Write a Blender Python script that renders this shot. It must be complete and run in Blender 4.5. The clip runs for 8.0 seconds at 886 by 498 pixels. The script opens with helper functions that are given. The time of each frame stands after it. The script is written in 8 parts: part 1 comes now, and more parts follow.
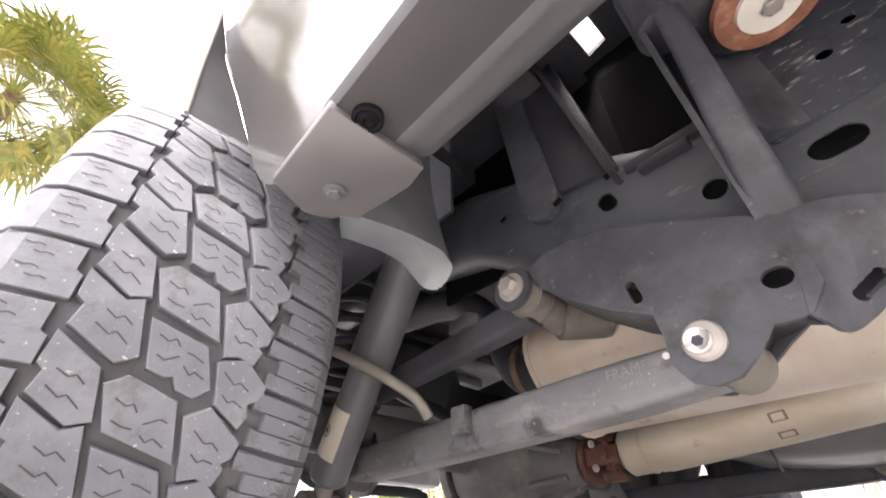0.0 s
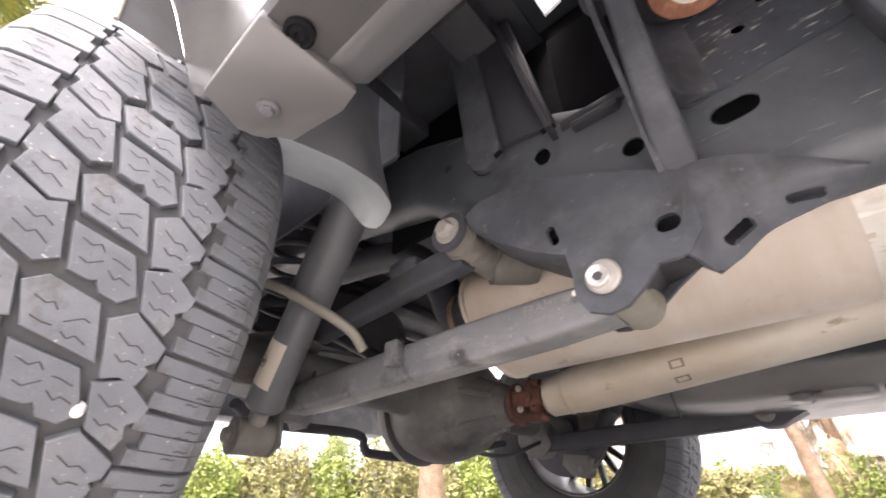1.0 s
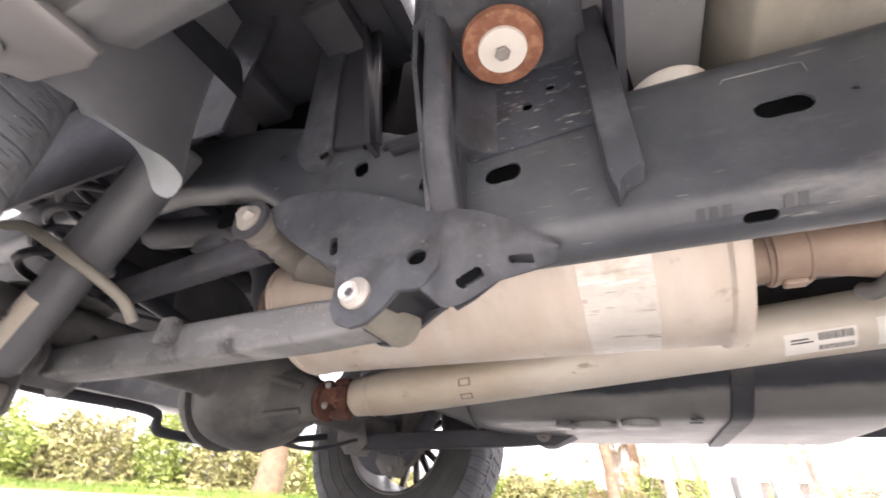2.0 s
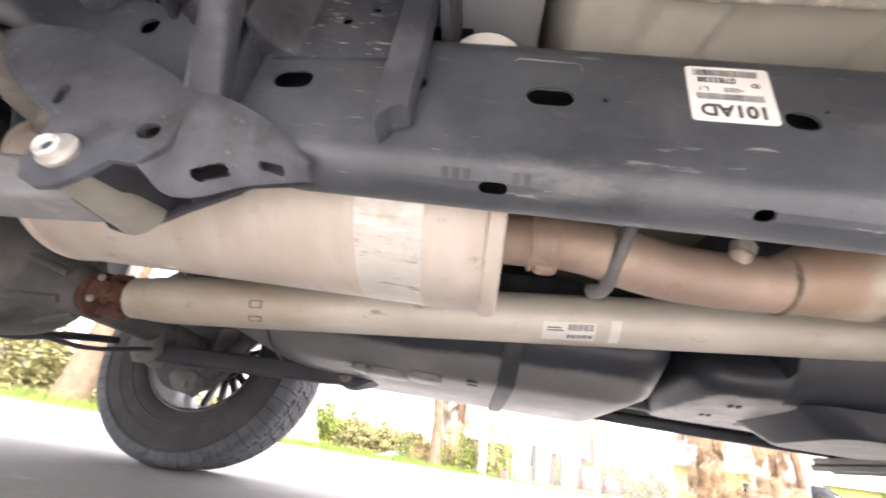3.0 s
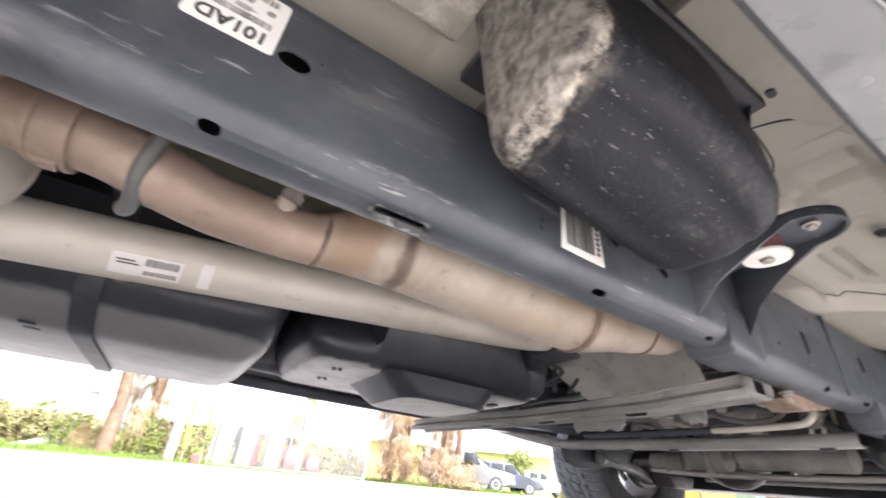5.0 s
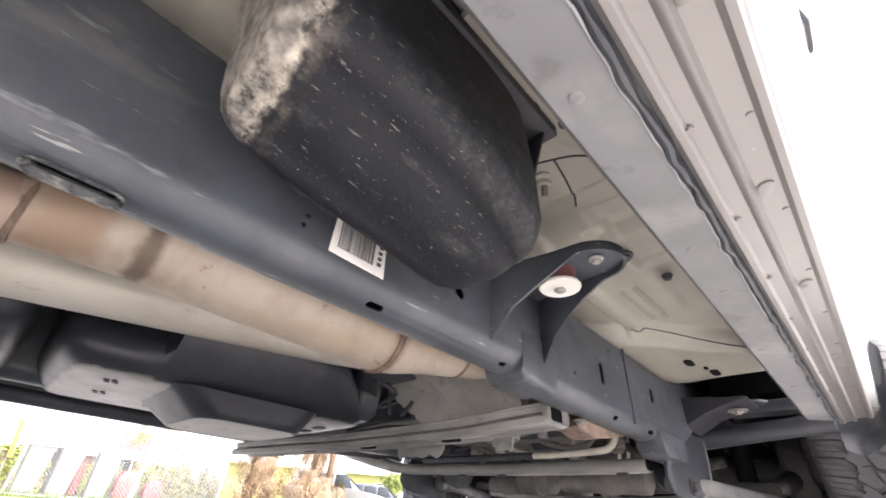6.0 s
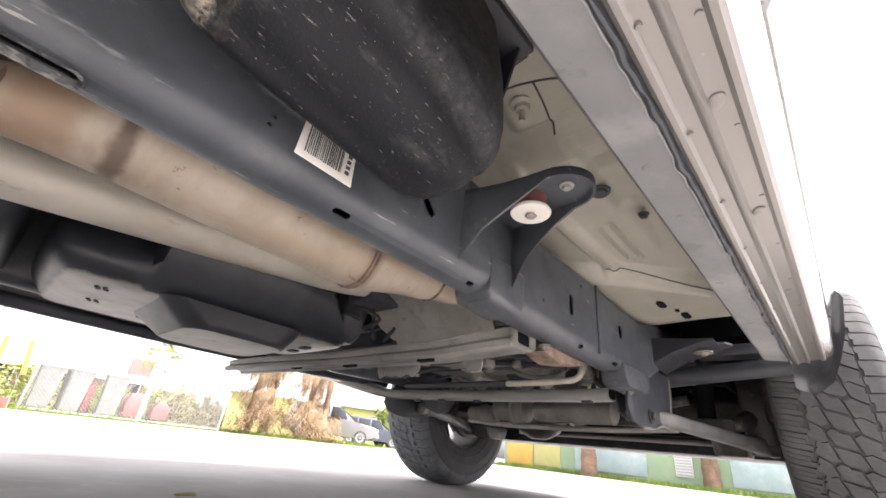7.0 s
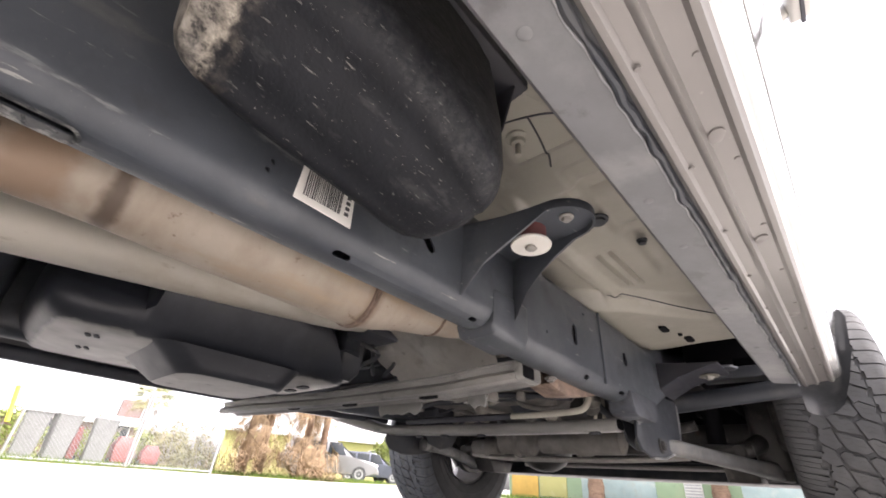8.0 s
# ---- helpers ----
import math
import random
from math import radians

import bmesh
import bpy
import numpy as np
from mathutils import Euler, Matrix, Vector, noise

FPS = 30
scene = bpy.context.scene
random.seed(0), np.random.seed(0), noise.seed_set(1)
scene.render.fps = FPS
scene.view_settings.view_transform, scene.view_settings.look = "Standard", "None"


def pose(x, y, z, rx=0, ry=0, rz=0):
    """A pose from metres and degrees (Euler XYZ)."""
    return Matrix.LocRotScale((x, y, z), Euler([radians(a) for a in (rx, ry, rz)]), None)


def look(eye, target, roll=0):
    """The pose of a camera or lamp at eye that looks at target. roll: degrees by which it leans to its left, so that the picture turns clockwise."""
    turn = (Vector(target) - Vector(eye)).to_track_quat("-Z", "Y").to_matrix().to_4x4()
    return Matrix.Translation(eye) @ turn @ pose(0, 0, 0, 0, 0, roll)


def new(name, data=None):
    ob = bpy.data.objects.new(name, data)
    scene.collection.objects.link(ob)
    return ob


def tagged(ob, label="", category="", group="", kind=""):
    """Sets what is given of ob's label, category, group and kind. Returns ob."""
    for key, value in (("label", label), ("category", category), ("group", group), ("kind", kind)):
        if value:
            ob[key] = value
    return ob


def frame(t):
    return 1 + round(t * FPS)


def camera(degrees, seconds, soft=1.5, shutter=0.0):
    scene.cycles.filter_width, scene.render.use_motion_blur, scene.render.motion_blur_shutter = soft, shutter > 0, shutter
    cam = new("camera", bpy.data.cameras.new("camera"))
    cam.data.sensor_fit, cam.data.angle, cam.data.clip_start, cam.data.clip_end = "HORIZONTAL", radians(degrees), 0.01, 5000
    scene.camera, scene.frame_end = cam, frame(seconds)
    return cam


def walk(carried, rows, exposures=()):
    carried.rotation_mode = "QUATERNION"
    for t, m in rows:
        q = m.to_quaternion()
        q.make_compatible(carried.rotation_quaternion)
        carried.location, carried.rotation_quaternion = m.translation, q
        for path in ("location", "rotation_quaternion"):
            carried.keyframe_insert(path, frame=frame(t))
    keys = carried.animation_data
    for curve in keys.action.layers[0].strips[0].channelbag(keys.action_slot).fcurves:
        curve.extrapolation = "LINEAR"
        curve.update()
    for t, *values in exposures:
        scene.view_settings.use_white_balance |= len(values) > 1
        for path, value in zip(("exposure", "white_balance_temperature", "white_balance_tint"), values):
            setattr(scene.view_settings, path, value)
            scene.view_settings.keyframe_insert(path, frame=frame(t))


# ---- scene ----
cam = camera(94.4, 8.0, 1.7, 0.3)
# seconds, x, y, z, then the three angles of pose()
PATH = [
    (0.0, 0.7589, -0.9129, 0.2146, 126.4, 0.52, 48.02),
    (0.5, 0.7505, -0.9079, 0.1895, 123.64, 1.4, 46.03),
    (1.0, 0.7788, -0.8944, 0.1744, 121.7, 0.62, 41.39),
    (1.2, 0.8079, -0.8876, 0.1817, 122.5, 0.4, 37.82),
    (2.3, 0.9365, -0.8284, 0.1758, 119.5, -5.06, 17.99),
    (2.5, 0.9583, -0.8156, 0.174, 117.71, -7.22, 15.0),
    (3.0, 1.0389, -0.7886, 0.1739, 117.47, -9.1, 2.74),
    (3.5, 1.1082, -0.7808, 0.164, 116.71, -7.89, -6.71),
    (4.0, 1.1743, -0.7795, 0.1695, 118.99, -4.95, -15.7),
    (4.5, 1.2288, -0.7789, 0.1706, 119.53, -3.91, -22.8),
    (5.0, 1.3115, -0.7981, 0.1667, 119.73, -5.17, -31.96),
    (5.2, 1.3535, -0.8079, 0.17, 120.66, -5.27, -36.37),
    (6.3, 1.4794, -0.8492, 0.201, 123.01, -3.78, -49.14),
    (6.5, 1.484, -0.852, 0.1967, 120.65, -5.45, -49.56),
    (7.0, 1.5006, -0.87, 0.155, 116.31, -5.9, -48.38),
    (7.5, 1.5007, -0.8736, 0.1606, 117.69, -4.91, -50.42),
    (8.0, 1.4939, -0.8622, 0.1709, 119.92, -3.82, -48.11),
]
EXPOSURES = [(0.0, 2.72, 6800, 20), (1.2, 2.78, 6800, 20), (2.5, 3.14, 6800, 20), (3.5, 2.90, 6550, 19), (4.5, 2.86, 6350, 18), (5.2, 2.87, 6350, 18), (6.3, 2.64, 6550, 18), (7.0, 2.46, 6700, 18), (8.0, 2.25, 6650, 18)]
walk(cam, [(t, pose(*p)) for t, *p in PATH], EXPOSURES)

# ---- light ----
world = bpy.data.worlds.new("sky")
scene.world = world
world.use_nodes = True
wn, wl = world.node_tree.nodes, world.node_tree.links
sky = wn.new("ShaderNodeTexSky")
sky.sky_type = "NISHITA"
sky.sun_disc = False
sky.sun_elevation, sky.sun_rotation = radians(60), radians(160)
sky.air_density, sky.dust_density = 1.0, 4.0
pale = wn.new("ShaderNodeHueSaturation")
pale.inputs["Saturation"].default_value = 0.22
wl.new(sky.outputs["Color"], pale.inputs["Color"])
wl.new(pale.outputs["Color"], wn["Background"].inputs["Color"])
wn["Background"].inputs["Strength"].default_value = 0.15
sun = new("sun", bpy.data.lights.new("sun", "SUN"))
sun.data.energy, sun.data.angle, sun.data.color = 1.1, radians(22), (1.0, 0.96, 0.9)
sun.matrix_world = look((3, -8.5, 16), (0, 0, 0))


# ---- materials ----
def surf(name, col, rough=0.5, metal=0.0, var=0.2, scale=6.0, layers=(), bump=0.1, bump_scale=90.0, rvar=0.12, coat=0.0, stretch=(1, 1, 1)):
    """A worn surface: base colour with slow variation, layers of (colour, scale, from, to, stretch) patches, fine relief."""
    m = bpy.data.materials.new(name)
    m.use_nodes = True
    n, l = m.node_tree.nodes, m.node_tree.links
    p = n["Principled BSDF"]
    tc = n.new("ShaderNodeTexCoord")

    def field(s, st, detail=5.0, off=0.0):
        mp = n.new("ShaderNodeMapping")
        mp.inputs["Scale"].default_value = st
        mp.inputs["Location"].default_value = (off, off * 0.7, off * 1.3)
        l.new(tc.outputs["Object"], mp.inputs["Vector"])
        t = n.new("ShaderNodeTexNoise")
        t.inputs["Scale"].default_value = s
        t.inputs["Detail"].default_value = detail
        t.inputs["Roughness"].default_value = 0.62
        l.new(mp.outputs["Vector"], t.inputs["Vector"])
        return t.outputs["Fac"]

    def ramp(f, a, b, ca=(0, 0, 0, 1), cb=(1, 1, 1, 1)):
        r = n.new("ShaderNodeValToRGB")
        r.color_ramp.elements[0].position, r.color_ramp.elements[1].position = a, b
        r.color_ramp.elements[0].color, r.color_ramp.elements[1].color = ca, cb
        l.new(f, r.inputs["Fac"])
        return r.outputs["Color"]
    slow = field(scale, stretch)
    lo = tuple(c * (1 - var) for c in col) + (1,)
    hi = tuple(min(1, c * (1 + var)) for c in col) + (1,)
    c = ramp(slow, 0.3, 0.7, lo, hi)
    for k, (lc, ls, a, b, st) in enumerate(layers):
        mx = n.new("ShaderNodeMix")
        mx.data_type = "RGBA"
        l.new(ramp(field(ls, st, 8.0, 3.1 + 5 * k), a, b), mx.inputs["Factor"])
        l.new(c, mx.inputs["A"])
        mx.inputs["B"].default_value = (*lc, 1)
        c = mx.outputs["Result"]
    l.new(c, p.inputs["Base Color"])
    mr = n.new("ShaderNodeMapRange")
    mr.inputs["To Min"].default_value, mr.inputs["To Max"].default_value = max(0.02, rough - rvar), min(1, rough + rvar)
    l.new(field(scale * 5, stretch, 4.0, 1.7), mr.inputs["Value"])
    l.new(mr.outputs["Result"], p.inputs["Roughness"])
    p.inputs["Metallic"].default_value = metal
    p.inputs["Coat Weight"].default_value = coat
    p.inputs["Coat Roughness"].default_value = 0.06
    if bump:
        b = n.new("ShaderNodeBump")
        b.inputs["Strength"].default_value = bump
        b.inputs["Distance"].default_value = 0.002
        l.new(field(bump_scale, stretch, 6.0, 9.0), b.inputs["Height"])
        l.new(b.outputs["Normal"], p.inputs["Normal"])
    return m


ONE = (1, 1, 1)
M_FRAME = surf("frame_paint", (0.053, 0.060, 0.072), 0.40, 0, 0.3, 5, [
    ((0.083, 0.091, 0.103), 6, 0.48, 0.66, ONE), ((0.20, 0.205, 0.21), 46, 0.65, 0.72, (0.16, 1, 1)),
    ((0.098, 0.101, 0.106), 20, 0.62, 0.74, (0.35, 1, 1)), ((0.24, 0.24, 0.235), 85, 0.655, 0.69, (0.13, 1, 1)), ((0.035, 0.036, 0.04), 9, 0.58, 0.72, ONE), ((0.22, 0.22, 0.21), 420, 0.68, 0.74, ONE)], 0.15, 260)
M_BRACKET = surf("bracket_paint", (0.048, 0.053, 0.065), 0.55, 0, 0.35, 9, [
    ((0.098, 0.106, 0.122), 9, 0.48, 0.68, ONE), ((0.030, 0.031, 0.034), 12, 0.56, 0.7, ONE), ((0.17, 0.166, 0.158), 90, 0.62, 0.74, ONE), ((0.26, 0.25, 0.24), 420, 0.68, 0.74, ONE)], 0.18, 240)
M_SLOTLIP = surf("worn_lip_paint", (0.10, 0.105, 0.11), 0.3, 0.3, 0.3, 30, [((0.40, 0.40, 0.39), 120, 0.52, 0.62, (0.3, 1, 1))], 0.1, 200)
M_SCUFF = surf("scuffed_paint", (0.046, 0.054, 0.070), 0.42, 0, 0.3, 9, [
    ((0.36, 0.35, 0.33), 150, 0.58, 0.64, (0.22, 1, 1)), ((0.073, 0.081, 0.096), 12, 0.5, 0.68, ONE), ((0.034, 0.036, 0.04), 30, 0.56, 0.66, ONE)], 0.25, 160)
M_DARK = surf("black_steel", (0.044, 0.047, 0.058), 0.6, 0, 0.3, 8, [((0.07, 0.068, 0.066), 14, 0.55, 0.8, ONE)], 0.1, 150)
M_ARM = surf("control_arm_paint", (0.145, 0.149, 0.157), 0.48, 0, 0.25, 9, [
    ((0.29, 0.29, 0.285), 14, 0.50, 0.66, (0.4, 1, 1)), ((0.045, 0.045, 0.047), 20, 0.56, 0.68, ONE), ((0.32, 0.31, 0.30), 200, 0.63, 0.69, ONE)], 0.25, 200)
M_XMEMBER = surf("crossmember_paint", (0.21, 0.208, 0.203), 0.42, 0, 0.2, 6, [
    ((0.33, 0.322, 0.305), 9, 0.48, 0.66, (1, 0.3, 1)), ((0.07, 0.07, 0.072), 16, 0.58, 0.7, (1, 0.4, 1))], 0.15, 200)
M_MUFFLER = surf("aluminised_steel", (0.60, 0.555, 0.50), 0.52, 0.25, 0.12, 5, [
    ((0.49, 0.395, 0.31), 3.2, 0.44, 0.68, (1.6, 0.4, 0.4)), ((0.46, 0.41, 0.36), 9, 0.55, 0.72, ONE), ((0.34, 0.28, 0.235), 26, 0.63, 0.74, ONE), ((0.58, 0.52, 0.44), 14, 0.56, 0.7, (0.3, 1, 1))], 0.08, 140)
M_FOIL = surf("crinkled_foil", (0.66, 0.64, 0.60), 0.40, 0.4, 0.12, 20, [((0.50, 0.46, 0.40), 16, 0.55, 0.68, ONE), ((0.30, 0.26, 0.22), 60, 0.60, 0.635, (0.10, 1, 1)), ((0.82, 0.80, 0.77), 70, 0.60, 0.66, (0.12, 1, 1))], 0.8, 70, 0.12, 0.0, (0.25, 1, 1))
M_PIPE = surf("heat_tinted_pipe", (0.325, 0.245, 0.198), 0.58, 0.25, 0.2, 8, [
    ((0.45, 0.36, 0.29), 9, 0.5, 0.72, ONE), ((0.15, 0.095, 0.075), 26, 0.62, 0.78, ONE)], 0.12, 180)
M_CAT = surf("converter_steel", (0.445, 0.390, 0.327), 0.55, 0.2, 0.15, 6, [
    ((0.31, 0.238, 0.18), 5, 0.46, 0.70, (1.4, 0.6, 0.6)), ((0.22, 0.16, 0.12), 60, 0.64, 0.70, ONE), ((0.42, 0.33, 0.24), 16, 0.54, 0.68, (0.3, 1, 1))], 0.1, 160)
M_WELD = surf("burnt_weld", (0.19, 0.135, 0.105), 0.65, 0.2, 0.4, 30, [((0.30, 0.22, 0.17), 50, 0.5, 0.7, ONE)], 0.6, 240)
M_SHAFT = surf("driveshaft_alloy", (0.62, 0.585, 0.52), 0.56, 0.25, 0.1, 4, [
    ((0.43, 0.37, 0.285), 5, 0.45, 0.68, (0.5, 1, 1)), ((0.34, 0.29, 0.22), 34, 0.62, 0.7, (0.4, 1, 1))], 0.08, 160)
M_RUST = surf("rusty_iron", (0.105, 0.042, 0.030), 0.8, 0.1, 0.35, 30, [
    ((0.17, 0.085, 0.055), 45, 0.5, 0.68, ONE), ((0.07, 0.035, 0.03), 25, 0.58, 0.72, ONE)], 0.5, 220)
M_RUSTRING = surf("rusty_washer", (0.27, 0.12, 0.075), 0.85, 0.05, 0.25, 40, [
    ((0.42, 0.22, 0.14), 70, 0.5, 0.68, ONE), ((0.13, 0.06, 0.045), 35, 0.6, 0.74, ONE)], 0.4, 260)
M_WHITE = surf("white_nylon", (0.74, 0.72, 0.67), 0.5, 0, 0.06, 12, [((0.5, 0.46, 0.4), 20, 0.62, 0.8, ONE)], 0.05, 120)
M_ZINC = surf("zinc_bolt", (0.36, 0.345, 0.325), 0.5, 0.45, 0.15, 30, [((0.4, 0.36, 0.31), 50, 0.6, 0.75, ONE)], 0.1, 200)
M_BOLT = surf("plated_bolt", (0.62, 0.61, 0.60), 0.40, 0.7, 0.15, 30, [((0.25, 0.24, 0.23), 60, 0.6, 0.72, ONE)], 0.1, 200)
M_FLOORPAN = surf("floor_primer", (0.37, 0.355, 0.305), 0.42, 0, 0.08, 3, [
    ((0.30, 0.288, 0.25), 4, 0.5, 0.75, ONE), ((0.41, 0.395, 0.35), 11, 0.52, 0.72, ONE), ((0.20, 0.19, 0.17), 60, 0.68, 0.76, ONE)], 0.05, 120, 0.08)
M_DUSTYPAN = surf("dust_caked_primer", (0.36, 0.345, 0.295), 0.7, 0, 0.15, 6, [
    ((0.60, 0.57, 0.50), 55, 0.5, 0.66, ONE), ((0.22, 0.21, 0.18), 30, 0.58, 0.75, ONE)], 0.4, 200)
M_SILL = surf("sill_sealer", (0.165, 0.168, 0.176), 0.5, 0, 0.12, 10, [((0.13, 0.13, 0.135), 26, 0.60, 0.68, ONE), ((0.27, 0.27, 0.275), 7, 0.5, 0.72, ONE)], 0.08, 160)
M_SILVER = surf("silver_body_paint", (0.40, 0.395, 0.38), 0.2, 0.8, 0.05, 3, [((0.34, 0.33, 0.31), 12, 0.6, 0.85, ONE)], 0.0, 100, 0.06, 0.8)
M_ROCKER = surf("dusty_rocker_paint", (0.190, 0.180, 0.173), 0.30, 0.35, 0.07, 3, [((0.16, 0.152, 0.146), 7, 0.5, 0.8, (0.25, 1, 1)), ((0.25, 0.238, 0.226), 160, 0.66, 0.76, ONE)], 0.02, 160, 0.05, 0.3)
M_CARSHELL = surf("mirror_shell_paint", (0.46, 0.45, 0.43), 0.35, 0.3, 0.05, 3, (), 0.0, 90, 0.05, 0.3)
M_SPLASH = surf("dark_splash_plastic", (0.25, 0.258, 0.275), 0.45, 0, 0.15, 4, [((0.30, 0.303, 0.312), 26, 0.6, 0.75, ONE)], 0.05, 200)
M_NAVY = surf("navy_and_shade_black", (0.030, 0.031, 0.040), 0.5, 0, 0.2, 6, (), 0.05, 200)
M_MUD = surf("glossy_black_flap", (0.085, 0.088, 0.095), 0.22, 0, 0.15, 6, [((0.14, 0.14, 0.14), 14, 0.55, 0.75, ONE)], 0.03, 200)
M_FOLD = surf("lit_fold_and_lip_grey", (0.27, 0.275, 0.285), 0.35, 0.1, 0.1, 4, (), 0.02, 180)
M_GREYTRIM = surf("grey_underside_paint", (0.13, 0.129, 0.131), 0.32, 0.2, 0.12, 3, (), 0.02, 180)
# Near-black for black parts and for places where deep shade is painted in
M_PIT = surf("part_and_shade_black", (0.010, 0.010, 0.012), 0.9, 0, 0.3, 8, (), 0.0)
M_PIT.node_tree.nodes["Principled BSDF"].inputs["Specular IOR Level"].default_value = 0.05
M_PLASTIC = surf("black_plastic", (0.031, 0.035, 0.043), 0.48, 0, 0.25, 6, [((0.085, 0.083, 0.08), 9, 0.5, 0.75, ONE)], 0.1, 240)
M_TANK = surf("tank_shield", (0.024, 0.027, 0.035), 0.42, 0, 0.2, 4, [((0.044, 0.048, 0.058), 6, 0.48, 0.7, ONE), ((0.035, 0.04, 0.042), 11, 0.56, 0.7, ONE), ((0.22, 0.215, 0.205), 300, 0.68, 0.74, ONE)], 0.1, 260)
M_PALEBASE = surf("pale_shield_underside", (0.47, 0.46, 0.44), 0.5, 0, 0.15, 5, [((0.54, 0.53, 0.50), 9, 0.5, 0.7, ONE), ((0.26, 0.255, 0.245), 24, 0.58, 0.7, ONE)], 0.12, 220)
M_PANE = surf("dark_window_glass", (0.03, 0.035, 0.04), 0.06, 0, 0.1, 3, (), 0.0)
M_POD = surf("dusty_black_plastic", (0.010, 0.011, 0.0145), 0.55, 0, 0.35, 7, [
    ((0.022, 0.023, 0.027), 7, 0.5, 0.68, ONE), ((0.045, 0.046, 0.049), 34, 0.60, 0.72, (0.4, 1, 1)), ((0.15, 0.147, 0.14), 260, 0.635, 0.68, (0.22, 1, 1)), ((0.28, 0.27, 0.25), 480, 0.67, 0.71, (0.5, 1, 1))], 0.4, 140)



def pale_patch_towards(m, way, at, width, rough_scale, col, low=0.5, gaps=None):
    """Lays a paler patch, such as caked dust, over a material on the side that way points to, with a ragged border."""
    n, l = m.node_tree.nodes, m.node_tree.links
    p = n["Principled BSDF"]
    old = p.inputs["Base Color"].links[0].from_socket
    tc = n.new("ShaderNodeTexCoord")
    dot = n.new("ShaderNodeVectorMath")
    dot.operation = "DOT_PRODUCT"
    dot.inputs[1].default_value = way
    l.new(tc.outputs["Object"], dot.inputs[0])
    tex = n.new("ShaderNodeTexNoise")
    tex.inputs["Scale"].default_value = rough_scale
    tex.inputs["Detail"].default_value = 9.0
    tex.inputs["Roughness"].default_value = 0.7
    l.new(tc.outputs["Object"], tex.inputs["Vector"])
    add = n.new("ShaderNodeMath")
    add.operation = "MULTIPLY_ADD"
    add.inputs[1].default_value = width * 3.0
    l.new(tex.outputs["Fac"], add.inputs[0])
    l.new(dot.outputs["Value"], add.inputs[2])
    mr = n.new("ShaderNodeMapRange")
    mr.inputs["From Min"].default_value, mr.inputs["From Max"].default_value = at + width * 1.5 - width * 0.5, at + width * 1.5 + width * 0.5
    l.new(add.outputs["Value"], mr.inputs["Value"])
    rag = n.new("ShaderNodeTexNoise")
    rag.inputs["Scale"].default_value = rough_scale * 1.3
    rag.inputs["Detail"].default_value = 8.0
    l.new(tc.outputs["Object"], rag.inputs["Vector"])
    cr = n.new("ShaderNodeValToRGB")
    e = cr.color_ramp.elements
    e[0].position, e[1].position = 0.36, 0.66
    e[0].color, e[1].color = (*(c * low for c in col), 1), (*(min(1, c * 1.2) for c in col), 1)
    l.new(rag.outputs["Fac"], cr.inputs["Fac"])
    mx = n.new("ShaderNodeMix")
    mx.data_type = "RGBA"
    fac = mr.outputs["Result"]
    if gaps:
        worn = n.new("ShaderNodeTexNoise")
        worn.inputs["Scale"].default_value, worn.inputs["Detail"].default_value = gaps[0], 8.0
        worn.inputs["Roughness"].default_value = 0.75
        l.new(tc.outputs["Object"], worn.inputs["Vector"])
        keep = n.new("ShaderNodeMapRange")
        keep.inputs["From Min"].default_value, keep.inputs["From Max"].default_value = gaps[1], gaps[2]
        l.new(worn.outputs["Fac"], keep.inputs["Value"])
        mul = n.new("ShaderNodeMath")
        mul.operation = "MULTIPLY"
        l.new(fac, mul.inputs[0])
        l.new(keep.outputs["Result"], mul.inputs[1])
        fac = mul.outputs["Value"]
    l.new(fac, mx.inputs["Factor"])
    l.new(old, mx.inputs["A"])
    l.new(cr.outputs["Color"], mx.inputs["B"])
    l.new(mx.outputs["Result"], p.inputs["Base Color"])


def heat_stain(m, x, half, col, strength):
    """A soft-edged ring of heat tint round a pipe, where it lies at x along the truck."""
    n, l = m.node_tree.nodes, m.node_tree.links
    p = n["Principled BSDF"]
    old = p.inputs["Base Color"].links[0].from_socket
    tc = n.new("ShaderNodeTexCoord")
    xyz = n.new("ShaderNodeSeparateXYZ")
    l.new(tc.outputs["Object"], xyz.inputs["Vector"])
    tex = n.new("ShaderNodeTexNoise")
    tex.inputs["Scale"].default_value, tex.inputs["Detail"].default_value = 38.0, 6.0
    l.new(tc.outputs["Object"], tex.inputs["Vector"])
    wav = n.new("ShaderNodeMath")
    wav.operation = "MULTIPLY_ADD"
    wav.inputs[1].default_value = half * 1.2
    l.new(tex.outputs["Fac"], wav.inputs[0])
    l.new(xyz.outputs["X"], wav.inputs[2])
    far = n.new("ShaderNodeMath")
    far.operation = "SUBTRACT"
    far.inputs[1].default_value = x + half * 0.6
    l.new(wav.outputs["Value"], far.inputs[0])
    size = n.new("ShaderNodeMath")
    size.operation = "ABSOLUTE"
    l.new(far.outputs["Value"], size.inputs[0])
    mr = n.new("ShaderNodeMapRange")
    mr.interpolation_type = "SMOOTHSTEP"
    mr.inputs["From Min"].default_value, mr.inputs["From Max"].default_value = half * 0.25, half * 1.25
    mr.inputs["To Min"].default_value, mr.inputs["To Max"].default_value = strength, 0.0
    l.new(size.outputs["Value"], mr.inputs["Value"])
    mx = n.new("ShaderNodeMix")
    mx.data_type = "RGBA"
    mx.inputs["B"].default_value = (*col, 1)
    l.new(mr.outputs["Result"], mx.inputs["Factor"])
    l.new(old, mx.inputs["A"])
    l.new(mx.outputs["Result"], p.inputs["Base Color"])


